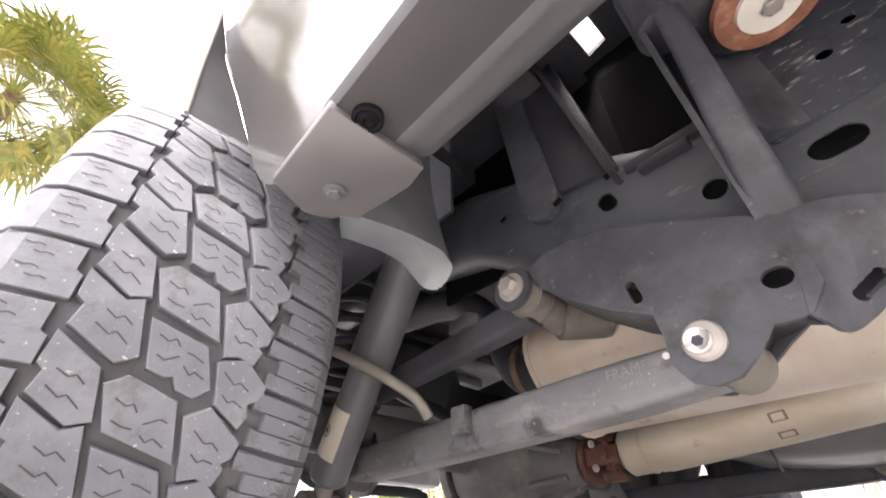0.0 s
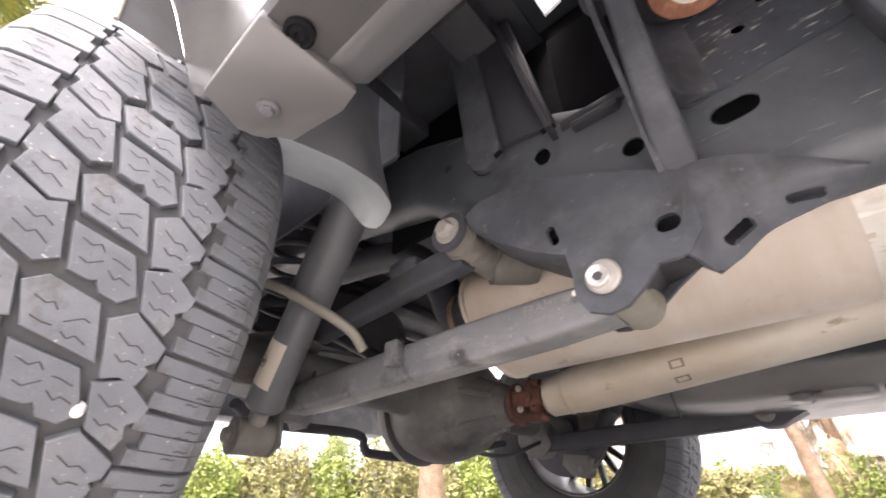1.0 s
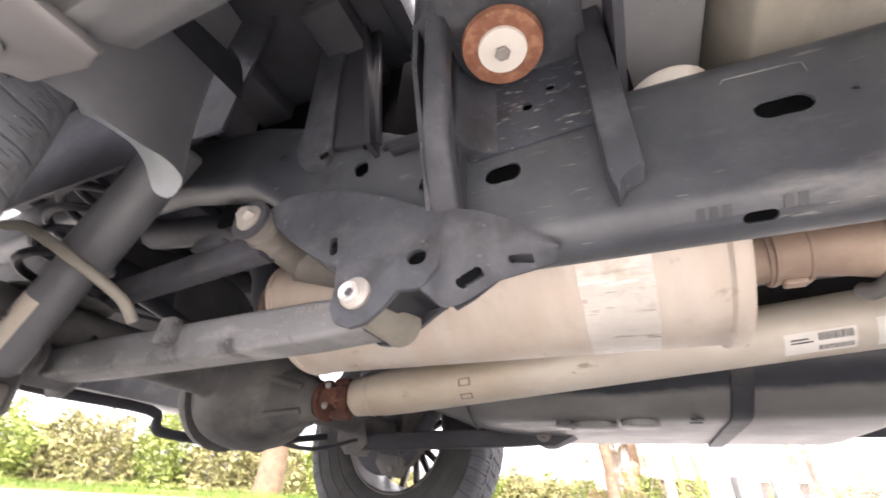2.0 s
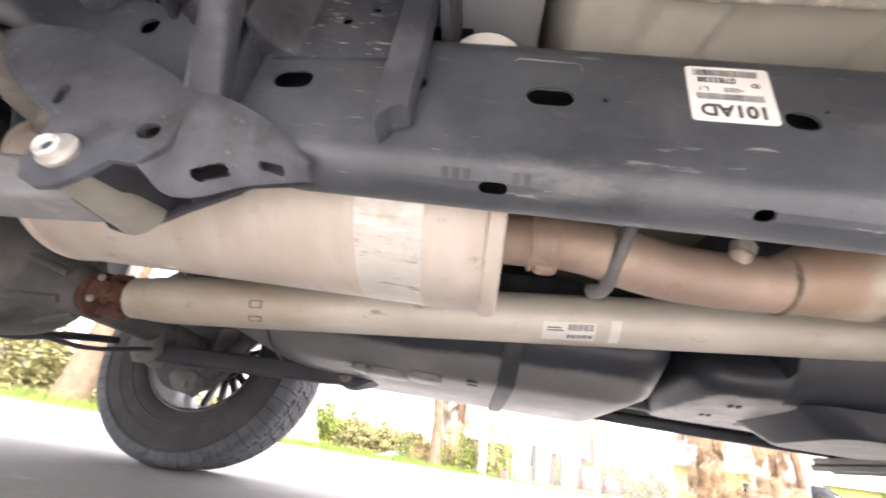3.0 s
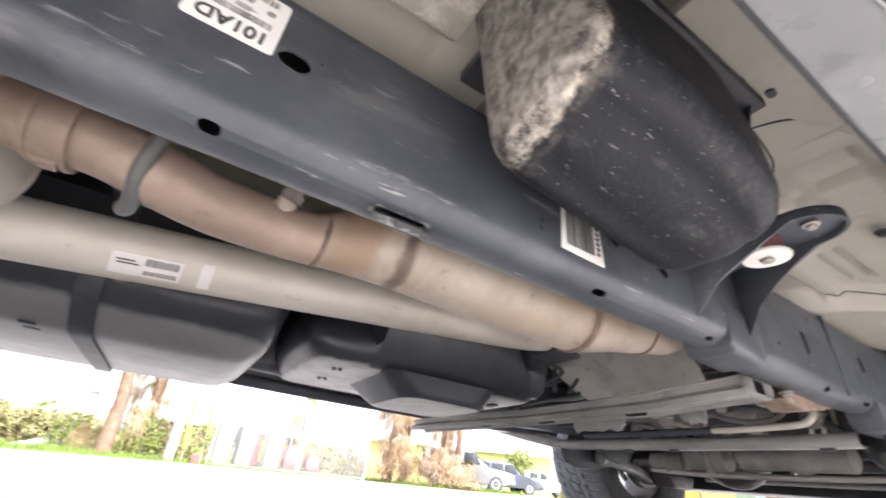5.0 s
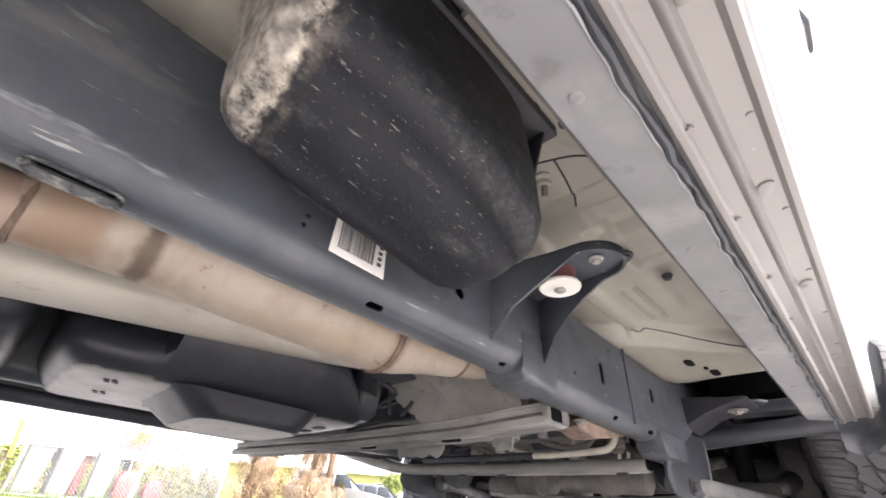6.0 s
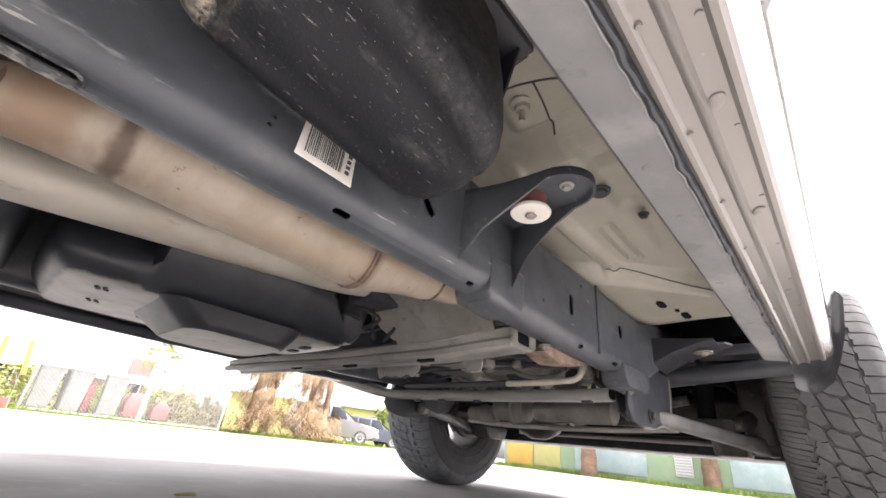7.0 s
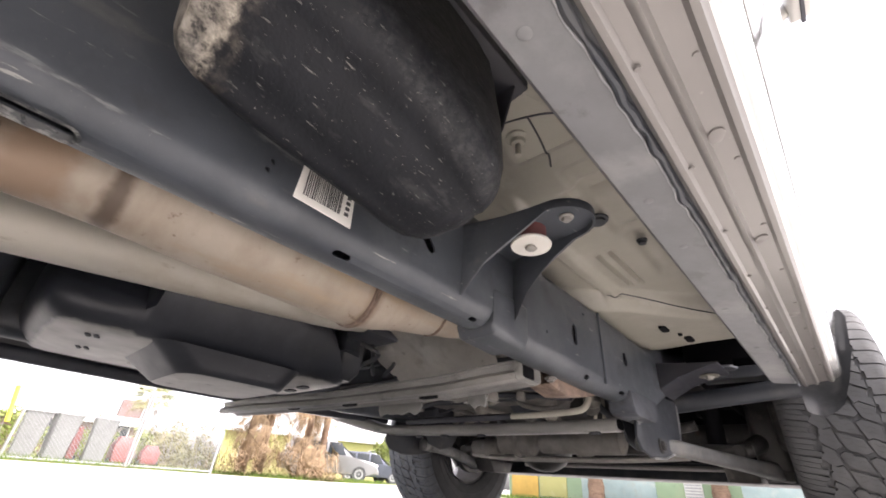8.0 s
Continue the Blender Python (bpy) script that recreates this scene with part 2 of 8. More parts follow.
heat_stain(M_CAT, 1.440, 0.045, (0.29, 0.185, 0.12), 0.75)
heat_stain(M_CAT, 1.512, 0.013, (0.11, 0.078, 0.06), 0.85)
heat_stain(M_CAT, 1.866, 0.016, (0.20, 0.14, 0.10), 0.6)
# Tank and transfer shields turn paler below a set height
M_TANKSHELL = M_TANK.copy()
M_TANKSHELL.name = "tank_shield_pale_below"
pale_patch_towards(M_TANKSHELL, (0.0, 0.0, -1.0), -0.392, 0.009, 6, (0.175, 0.176, 0.178), 0.85)
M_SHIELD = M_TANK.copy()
M_SHIELD.name = "transfer_shield_pale_below"
pale_patch_towards(M_SHIELD, (0.0, 0.0, -1.0), -0.3885, 0.0035, 14, (0.36, 0.352, 0.335), 0.85)
# caked dust on the rear and outer faces of the canister cover
pale_patch_towards(M_POD, (-1.0, 0.0, -0.20), -1.610, 0.010, 55, (0.10, 0.09, 0.08), 0.6, (38, 0.46, 0.62))
pale_patch_towards(M_POD, (-1.0, 0.0, -0.20), -1.600, 0.006, 80, (0.50, 0.455, 0.385), 0.6, (24, 0.42, 0.56))
pale_patch_towards(M_POD, (-1.0, 0.0, -0.20), -1.592, 0.004, 70, (0.30, 0.28, 0.25), 0.45, (12, 0.33, 0.50))
pale_patch_towards(M_POD, (0.12, -1.0, 0.0), 0.874, 0.012, 60, (0.040, 0.041, 0.044), 0.6, (110, 0.42, 0.66))
M_POD.node_tree.nodes["Principled BSDF"].inputs["Specular IOR Level"].default_value = 0.28
M_RUBBER = surf("tyre_rubber", (0.122, 0.132, 0.148), 0.78, 0, 0.18, 9, [
    ((0.164, 0.171, 0.182), 14, 0.48, 0.68, ONE), ((0.085, 0.084, 0.083), 22, 0.56, 0.68, ONE), ((0.33, 0.32, 0.30), 190, 0.64, 0.70, ONE)], 0.5, 420, 0.08)
# Darker copy of the tyre rubber, with shade put into its colour
M_SHADERUBBER = surf("shaded_tyre_rubber", (0.060, 0.061, 0.064), 0.78, 0, 0.2, 9, [((0.082, 0.082, 0.084), 14, 0.48, 0.68, ONE)], 0.4, 420, 0.08)
M_GROOVE = surf("tyre_groove_rubber", (0.095, 0.098, 0.105), 0.85, 0, 0.2, 12, [((0.09, 0.087, 0.083), 30, 0.5, 0.75, ONE)], 0.2, 400, 0.06)
M_SIPE = surf("tyre_slit", (0.045, 0.045, 0.045), 0.9, 0, 0.1, 30, (), 0.0)
M_RIM = surf("black_alloy", (0.03, 0.03, 0.032), 0.35, 0.3, 0.2, 8, [((0.10, 0.095, 0.09), 12, 0.55, 0.8, ONE)], 0.05, 200)
M_BARREL = surf("bare_alloy", (0.52, 0.50, 0.49), 0.42, 0.6, 0.1, 10, [((0.36, 0.34, 0.33), 20, 0.5, 0.75, ONE)], 0.06, 200)
M_IRON = surf("cast_iron", (0.21, 0.20, 0.188), 0.65, 0.2, 0.3, 14, [
    ((0.21, 0.19, 0.165), 18, 0.52, 0.75, ONE), ((0.11, 0.07, 0.05), 26, 0.62, 0.75, ONE)], 0.4, 150)
M_ALLOYCASE = surf("cast_alloy", (0.42, 0.40, 0.36), 0.5, 0.4, 0.2, 8, [((0.12, 0.11, 0.10), 9, 0.56, 0.68, ONE), ((0.26, 0.24, 0.21), 14, 0.5, 0.75, ONE)], 0.3, 140)
M_GUARD = surf("dull_alloy_sheet", (0.66, 0.64, 0.60), 0.40, 0.15, 0.15, 6, [((0.50, 0.475, 0.43), 11, 0.52, 0.68, ONE), ((0.24, 0.22, 0.18), 24, 0.65, 0.72, ONE)], 0.15, 120)
# Greasy iron, darker than the cast iron: wheel-well shade is in the colour
M_DIMIRON = surf("greasy_shaded_iron", (0.055, 0.053, 0.052), 0.5, 0.1, 0.35, 12, [((0.15, 0.14, 0.125), 16, 0.55, 0.7, ONE), ((0.10, 0.06, 0.04), 22, 0.62, 0.74, ONE), ((0.02, 0.02, 0.021), 8, 0.5, 0.7, ONE)], 0.4, 120)
M_AXLE = surf("axle_paint", (0.112, 0.113, 0.113), 0.55, 0, 0.3, 8, [((0.19, 0.182, 0.165), 12, 0.5, 0.75, ONE), ((0.05, 0.052, 0.055), 7, 0.55, 0.7, ONE)], 0.25, 160)
M_SHOCK = surf("grey_damper_paint", (0.105, 0.110, 0.122), 0.5, 0.1, 0.15, 10, [((0.14, 0.142, 0.15), 16, 0.52, 0.8, ONE)], 0.1, 200)
M_HOOK = surf("ground_lit_grey", (0.58, 0.62, 0.65), 0.45, 0.05, 0.08, 10, [((0.66, 0.70, 0.72), 18, 0.5, 0.8, ONE)], 0.06, 200)
M_LABEL = surf("label_paper", (0.78, 0.77, 0.74), 0.6, 0, 0.04, 20, [((0.6, 0.58, 0.54), 50, 0.68, 0.8, ONE)], 0.03, 120)
M_INK = surf("label_ink", (0.06, 0.06, 0.065), 0.7, 0, 0.1, 60, (), 0.0)
M_FAINT = surf("stamped_ink", (0.19, 0.19, 0.19), 0.7, 0, 0.2, 60, (), 0.0)
M_BEIGELABEL = surf("beige_label", (0.55, 0.50, 0.43), 0.6, 0, 0.08, 20, [((0.42, 0.37, 0.31), 30, 0.6, 0.75, ONE)], 0.03, 120)
M_HOSE = surf("dusty_hose", (0.20, 0.19, 0.165), 0.7, 0, 0.15, 20, (), 0.1, 200)
M_CREAM = surf("cream_coated_tube", (0.56, 0.53, 0.46), 0.45, 0.1, 0.08, 14, [((0.42, 0.38, 0.32), 22, 0.58, 0.75, ONE)], 0.05, 160)
M_BUSH = surf("dull_bushing_steel", (0.155, 0.145, 0.132), 0.6, 0.1, 0.2, 20, [((0.22, 0.205, 0.185), 30, 0.52, 0.7, ONE)], 0.2, 200)
M_MAROON = surf("maroon_rubber", (0.14, 0.05, 0.05), 0.7, 0, 0.2, 20, (), 0.1, 160)


# ---- mesh helpers ----
def part(name, bm, mat, parent=None, label="", angle=38, mats=()):
    """Links a bmesh as one mesh object under a thing or a part."""
    bmesh.ops.recalc_face_normals(bm, faces=bm.faces)
    me = bpy.data.meshes.new(name)
    bm.to_mesh(me)
    bm.free()
    me.materials.append(mat)
    for x in mats:
        me.materials.append(x)
    me.polygons.foreach_set("use_smooth", [True] * len(me.polygons))
    me.set_sharp_from_angle(angle=radians(angle))
    ob = new(name, me)
    if parent:
        ob.parent = parent
        ob.matrix_parent_inverse = parent.matrix_world.inverted()
    if label:
        tagged(ob, label)
    return ob


def pale_below(bm, limit=-0.75):
    """Gives the faces that look down the second, paler material."""
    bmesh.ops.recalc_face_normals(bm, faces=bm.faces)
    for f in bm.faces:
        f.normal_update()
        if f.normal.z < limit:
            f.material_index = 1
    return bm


def B():
    return bmesh.new()


def ring_faces(bm, rings, closed=True, caps=True):
    vs = [[bm.verts.new(p) for p in r] for r in rings]
    n = len(vs[0])
    for a, b in zip(vs, vs[1:]):
        for i in range(n if closed else n - 1):
            j = (i + 1) % n
            bm.faces.new((a[i], a[j], b[j], b[i]))
    if caps and closed:
        bm.faces.new(vs[0][::-1])
        bm.faces.new(vs[-1])
    return bm


def smooth_path(pts, per=6):
    p = [Vector(q) for q in pts]
    p = [2 * p[0] - p[1]] + p + [2 * p[-1] - p[-2]]
    out = []
    for a, b, c, d in zip(p, p[1:], p[2:], p[3:]):
        for k in range(per):
            t = k / per
            out.append(0.5 * ((2 * b) + (c - a) * t + (2 * a - 5 * b + 4 * c - d) * t * t + (3 * b - a - 3 * c + d) * t ** 3))
    return out + [p[-2]]


def tube(bm, pts, r, seg=16, curve=0, caps=True):
    """A round bar along points; r is one radius or one for each point."""
    rs = list(r) if isinstance(r, (list, tuple)) else [r] * len(pts)
    if curve:
        k = len(pts)
        pts2 = smooth_path(pts, curve)
        rs = [float(np.interp(i / curve, range(k), rs)) for i in range(len(pts2))]
        pts = pts2
    pts = [Vector(p) for p in pts]
    t0 = (pts[1] - pts[0]).normalized()
    u = t0.orthogonal().normalized()
    rings = []
    for i, p in enumerate(pts):
        t = (pts[min(i + 1, len(pts) - 1)] - pts[max(i - 1, 0)]).normalized()
        u = (u - t * u.dot(t)).normalized()
        v = t.cross(u)
        rings.append([p + (u * math.cos(a) + v * math.sin(a)) * rs[i] for a in np.linspace(0, 2 * math.pi, seg, endpoint=False)])
    return ring_faces(bm, rings, True, caps)


def lathe(bm, prof, centre, axis="y", seg=32, caps=True):
    """Turns (along, radius) pairs about an axis through centre."""
    c = Vector(centre)
    rings = []
    for h, r in prof:
        ring = []
        for a in np.linspace(0, 2 * math.pi, seg, endpoint=False):
            s, k = math.sin(a) * r, math.cos(a) * r
            ring.append(c + Vector({"x": (h, k, s), "y": (k, h, s), "z": (k, s, h)}[axis]))
        rings.append(ring)
    return ring_faces(bm, rings, True, caps)


def bevelled(bm, geom_faces, w, seg=2):
    edges = list({e for f in geom_faces for e in f.edges})
    bmesh.ops.bevel(bm, geom=edges, offset=w, segments=seg, affect="EDGES", profile=0.5)


def place(axis, a, b, h):
    return {"y": (a, h, b), "x": (h, a, b), "z": (a, b, h)}[axis]


def prism(bm, poly, axis, h0, h1, bev=0.0, seg=2):
    """A polygon drawn in the plane across axis, given thickness from h0 to h1."""
    lo = [bm.verts.new(place(axis, a, b, h0)) for a, b in poly]
    hi = [bm.verts.new(place(axis, a, b, h1)) for a, b in poly]
    n = len(poly)
    fs = [bm.faces.new(lo[::-1]), bm.faces.new(hi)]
    for i in range(n):
        j = (i + 1) % n
        fs.append(bm.faces.new((lo[i], lo[j], hi[j], hi[i])))
    if bev:
        bevelled(bm, fs, bev, seg)
    return bm


def box(bm, lo, hi, bev=0.0, m=None, seg=2):
    r = bmesh.ops.create_cube(bm, size=1.0)
    c = [(a + b) / 2 for a, b in zip(lo, hi)]
    s = [b - a for a, b in zip(lo, hi)]
    for v in r["verts"]:
        v.co = Vector((v.co.x * s[0] + c[0], v.co.y * s[1] + c[1], v.co.z * s[2] + c[2]))
        if m is not None:
            v.co = m @ v.co
    if bev:
        bevelled(bm, list({f for v in r["verts"] for f in v.link_faces}), bev, seg)
    return bm


def oval(ca, cb, la, lb, turn=0.0, n=18):
    """A slot with round ends, la long and lb high, turned by some degrees."""
    out = []
    r = min(la, lb) / 2
    da, db = max(0, la / 2 - r), max(0, lb / 2 - r)
    for k in range(n):
        a = 2 * math.pi * k / n + 0.001
        x = r * math.cos(a) + (da if math.cos(a) > 0 else -da)
        y = r * math.sin(a) + (db if math.sin(a) > 0 else -db)
        c, s = math.cos(radians(turn)), math.sin(radians(turn))
        out.append((ca + x * c - y * s, cb + x * s + y * c))
    return out


def plate(bm, outline, holes, axis, h0, h1):
    """A sheet with holes right through it."""
    loops = [outline] + list(holes)
    edges = []
    for lp in loops:
        vs = [bm.verts.new(place(axis, a, b, h0)) for a, b in lp]
        edges += [bm.edges.new((vs[i], vs[(i + 1) % len(vs)])) for i in range(len(vs))]
    r = bmesh.ops.triangle_fill(bm, use_beauty=True, use_dissolve=True, edges=edges)
    fs = [g for g in r["geom"] if isinstance(g, bmesh.types.BMFace)]
    ex = bmesh.ops.extrude_face_region(bm, geom=fs)
    k = "xyz".index(axis)
    for g in ex["geom"]:
        if isinstance(g, bmesh.types.BMVert):
            g.co[k] = h1
    return bm


def rrect(c1, c2, w, h, r, n=4):
    """A rectangle with round corners, as pairs."""
    out = []
    for sx, sy, a0 in ((1, 1, 0), (-1, 1, 90), (-1, -1, 180), (1, -1, 270)):
        for k in range(n + 1):
            a = radians(a0 + 90 * k / n)
            out.append((c1 + sx * (w / 2 - r) + r * math.cos(a), c2 + sy * (h / 2 - r) + r * math.sin(a)))
    return out


def loft(bm, secs, axis="x", caps=True):
    """Joins equal-numbered sections (h, pairs) into a skin."""
    return ring_faces(bm, [[place(axis, a, b, h) for a, b in ps] for h, ps in secs], True, caps)


def cut(ob, cutters):
    """Takes the cutter meshes out of ob for good."""
    for bm in cutters:
        bmesh.ops.recalc_face_normals(bm, faces=bm.faces)
        me = bpy.data.meshes.new("cutter")
        bm.to_mesh(me)
        bm.free()
        c = new("cutter", me)
        md = ob.modifiers.new("cut", "BOOLEAN")
        md.operation, md.solver, md.object = "DIFFERENCE", "EXACT", c
        bpy.context.view_layer.update()
        dg = bpy.context.evaluated_depsgraph_get()
        fresh = bpy.data.meshes.new_from_object(ob.evaluated_get(dg))
        ob.modifiers.clear()
        old, ob.data = ob.data, fresh
        bpy.data.objects.remove(c)
        bpy.data.meshes.remove(me)
        bpy.data.meshes.remove(old)
    ob.data.set_sharp_from_angle(angle=radians(38))
    return ob


def words(text, size, m, mat, parent, name="lettering", depth=0.0003, bold=0.0):
    """Flat lettering as a mesh, standing at the pose m."""
    cu = bpy.data.curves.new(name, "FONT")
    cu.body, cu.size, cu.extrude = text, size, depth
    cu.offset = size * bold
    cu.align_x, cu.align_y = "CENTER", "CENTER"
    o = new(name, cu)
    bpy.context.view_layer.update()
    me = bpy.data.meshes.new_from_object(o.evaluated_get(bpy.context.evaluated_depsgraph_get()))
    bpy.data.objects.remove(o)
    me.transform(m)
    me.materials.clear()
    me.materials.append(mat)
    ob = new(name, me)
    ob.parent = parent
    return ob


def bolt(parent, c, axis, r, h, mat=None, name="bolt", washer=True):
    """A hexagon bolt head with its washer; h goes along the axis, its sign the way it faces."""
    bm = B()
    s = 1 if h > 0 else -1
    if washer:
        lathe(bm, [(0, r * 1.5), (s * 0.0025, r * 1.5), (s * 0.003, r * 1.35)], c, axis, 24)
    lathe(bm, [(s * 0.002, r), (h * 0.8, r), (h, r * 0.8)], c, axis, 6)
    return part(name, bm, mat or M_ZINC, parent)


def flat_y(x, y, z, turned=False):
    """The pose of lettering on a face that looks to the vehicle's right."""
    s = -1 if turned else 1
    return Matrix(((s, 0, 0, x), (0, 0, -1, y), (0, s, 0, z), (0, 0, 0, 1)))


# ---- the truck: one thing, standing on the ground with its rear axle at x = 0 ----
truck = tagged(new("pickup_truck"), "silver four-door pickup truck with dusty black chassis, parked on pale concrete", "pickup truck")


# -- chassis rails --
def rail_sections(side):
    rows = [(-0.55, 0.435, 0.72, 0.14), (-0.2, 0.44, 0.745, 0.14), (0.15, 0.445, 0.73, 0.14), (0.38, 0.45, 0.68, 0.15), (0.56, 0.45, 0.585, 0.20),
            (0.70, 0.45, 0.513, 0.207), (0.84, 0.45, 0.492, 0.197), (1.2, 0.45, 0.489, 0.194), (1.7, 0.45, 0.4835, 0.189), (2.02, 0.45, 0.483, 0.188),
            (2.1, 0.447, 0.47, 0.19), (2.4, 0.445, 0.468, 0.192), (2.75, 0.44, 0.472, 0.18), (3.05, 0.42, 0.56, 0.15), (3.4, 0.41, 0.64, 0.13), (3.9, 0.40, 0.60, 0.13)]
    return rows


def make_rail(side, name):
    rows = rail_sections(side)
    bm = B()
    outer = [(x, rrect(side * (y + 0.0195), z, 0.071, h, 0.030, 5)) for x, y, z, h in rows]
    inner = [(x, rrect(side * (y + 0.0195), z, 0.065, h - 0.006, 0.027, 5)) for x, y, z, h in rows]
    loft(bm, outer, "x", False)
    loft(bm, inner, "x", False)
    bm.verts.ensure_lookup_table()
    n = len(outer[0][1])
    m = n * len(rows)
    for base in (0, n * (len(rows) - 1)):
        for i in range(n):
            j = (i + 1) % n
            bm.faces.new((bm.verts[base + i], bm.verts[base + j], bm.verts[m + base + j], bm.verts[m + base + i]))
    return part(name, bm, M_FRAME, truck)


rail_r = make_rail(-1, "frame_rail")
tagged(rail_r, "black painted box frame rail with dust and scratches")
rail_l = make_rail(1, "frame_rail")
side_holes = [(0.817, 0.496, 0.042, 0.026, 4), (1.078, 0.497, 0.045, 0.0235, 0), (1.299, 0.490, 0.030, 0.022, -8), (0.723, 0.509, 0.024, 0.025, 0),
              (0.617, 0.564, 0.022, 0.029, 20), (0.454, 0.641, 0.012, 0.014, 0), (0.950, 0.502, 0.014, 0.014, 0), (1.129, 0.498, 0.005, 0.005, 0),
              (1.322, 0.503, 0.004, 0.004, 0), (1.601, 0.434, 0.006, 0.006, 0), (1.603, 0.446, 0.006, 0.006, 0), (1.729, 0.472, 0.030, 0.014, -40),
              (1.834, 0.462, 0.032, 0.016, -50), (2.278, 0.459, 0.018, 0.044, 0), (2.559, 0.476, 0.024, 0.034, 0), (2.16, 0.43, 0.007, 0.007, 0),
              (2.33, 0.52, 0.007, 0.007, 0), (2.0, 0.43, 0.006, 0.006, 0)]
cutter = B()
for x, z, la, lb, turn in side_holes:
    prism(cutter, oval(x, z, la, lb, turn), "y", -0.53, -0.475)
for x, la, w in ((1.034, 0.026, 0.012), (1.260, 0.018, 0.012), (1.437, 0.056, 0.012), (1.714, 0.024, 0.010), (1.957, 0.016, 0.009), (2.33, 0.02, 0.010), (2.52, 0.03, 0.010)):
    lower = B()
    prism(lower, oval(0, 0, la, w), "z", -0.014, 0.014)
    bmesh.ops.transform(lower, matrix=Matrix.Translation((x, -0.478 if la > 0.05 else -0.487, 0.389 if la > 0.05 else (0.3965 if x < 1.3 else 0.3925))) @ Euler((radians(-12 if la > 0.05 else -36), 0, 0)).to_matrix().to_4x4(), verts=lower.verts)
    t = bpy.data.meshes.new("t")
    lower.to_mesh(t)
    lower.free()
    cutter.from_mesh(t)
    bpy.data.meshes.remove(t)
cut(rail_r, [cutter])

# rolled lip of the large drain slot
bm = B()
rows = []
for q in np.linspace(0, 2 * math.pi, 41):
    c, k = math.cos(q), math.sin(q)
    u, v = (0.022 if c > 0 else -0.022) + 0.0072 * c, 0.0072 * k
    d = Vector((c * 0.6, k, 0)).normalized()
    ring = []
    for h, w in ((0.003, -0.0012), (-0.0010, 0.0002), (-0.0026, 0.0022), (-0.0014, 0.0044)):
        p = Vector((1.437 + u + d.x * w, v + d.y * w, h))
        ring.append(Vector((p.x, -0.478 + p.y * math.cos(0.21) - p.z * math.sin(-0.21) * -1, 0.3885 - p.y * math.sin(0.21) + p.z * math.cos(0.21))))
    rows.append(ring)
ring_faces(bm, rows, False, False)
bmesh.ops.solidify(bm, geom=bm.faces[:], thickness=0.0008)
part("slot_lip", bm, M_SLOTLIP, truck, "worn bright rolled lip of a drain slot")
bm = B()
box(bm, (2.408, -0.5035, 0.385), (2.414, -0.4985, 0.55), 0.001)
part("weld_seam", bm, M_FRAME, truck)
bm = B()
loft(bm, [(x, rrect(-0.4695, z, w, h, 0.012, 3)) for x, z, w, h in ((1.985, 0.420, 0.073, 0.070), (1.992, 0.416, 0.077, 0.080), (2.075, 0.414, 0.077, 0.084), (2.085, 0.420, 0.073, 0.070))])
part("rail_splice_plate", bm, M_FRAME, truck)
bm = B()
prism(bm, [(2.55, 0.40), (2.565, 0.352), (2.585, 0.345), (2.70, 0.345), (2.725, 0.36), (2.73, 0.40)], "y", -0.503, -0.44, 0.004)
cb = part("crossmember_bracket", bm, M_BRACKET, truck)
bolt(cb, (2.655, -0.47, 0.345), "z", 0.010, -0.008, M_ARM)

bm = B()
tube(bm, [(1.041, -0.5042, 0.544), (1.044, -0.5045, 0.549), (1.10, -0.5045, 0.547), (1.107, -0.5045, 0.545), (1.107, -0.5042, 0.532)], 0.0012, 6)
part("scribe_mark", bm, M_ARM, truck)

for x in (0.990, 1.000, 1.010, 1.053, 1.063):
    bm = B()
    box(bm, (-0.0032, -0.0003, -0.006), (0.0032, 0.0003, 0.006), 0.0, Matrix.Translation((x, -0.4966, 0.4012)) @ Matrix.Rotation(radians(45), 4, "X"))
    part("strap_mark", bm, M_PLASTIC, truck)
# -- labels on the rail --
bm = B()
prism(bm, rrect(1.2425, 0.517, 0.075, 0.072, 0.004, 3), "y", -0.5058, -0.504)
tag = part("rail_label", bm, M_LABEL, truck, "white printed paper label stuck upside down on the rail")
words("101AD", 0.0205, flat_y(1.243, -0.5060, 0.4955, True), M_INK, tag, bold=0.028)
words("ID", 0.0075, flat_y(1.266, -0.5060, 0.5300, True), M_INK, tag, bold=0.02)
words("0783338", 0.0098, flat_y(1.232, -0.5060, 0.5350, True), M_INK, tag, bold=0.02)
words("L 1", 0.0075, flat_y(1.219, -0.5060, 0.5225, True), M_INK, tag)
rnd = random.Random(3)
for z0, z1, name in ((0.5085, 0.5165, "barcode"), (0.5405, 0.549, "barcode")):
    bm = B()
    x = 1.212
    while x < 1.270:
        w = rnd.choice((0.0005, 0.0005, 0.0009, 0.0013))
        box(bm, (x, -0.5061, z0), (x + w, -0.5057, z1))
        x += w + rnd.choice((0.0005, 0.0008, 0.0012))
    tagged(part(name, bm, M_INK, tag), kind="stuff")
bm = B()
for k in range(3):
    box(bm, (1.237, -0.5061, 0.5195 + 0.0022 * k), (1.237 + 0.014 + 0.004 * (k % 2), -0.5057, 0.5203 + 0.0022 * k))
part("small_print", bm, M_INK, tag)

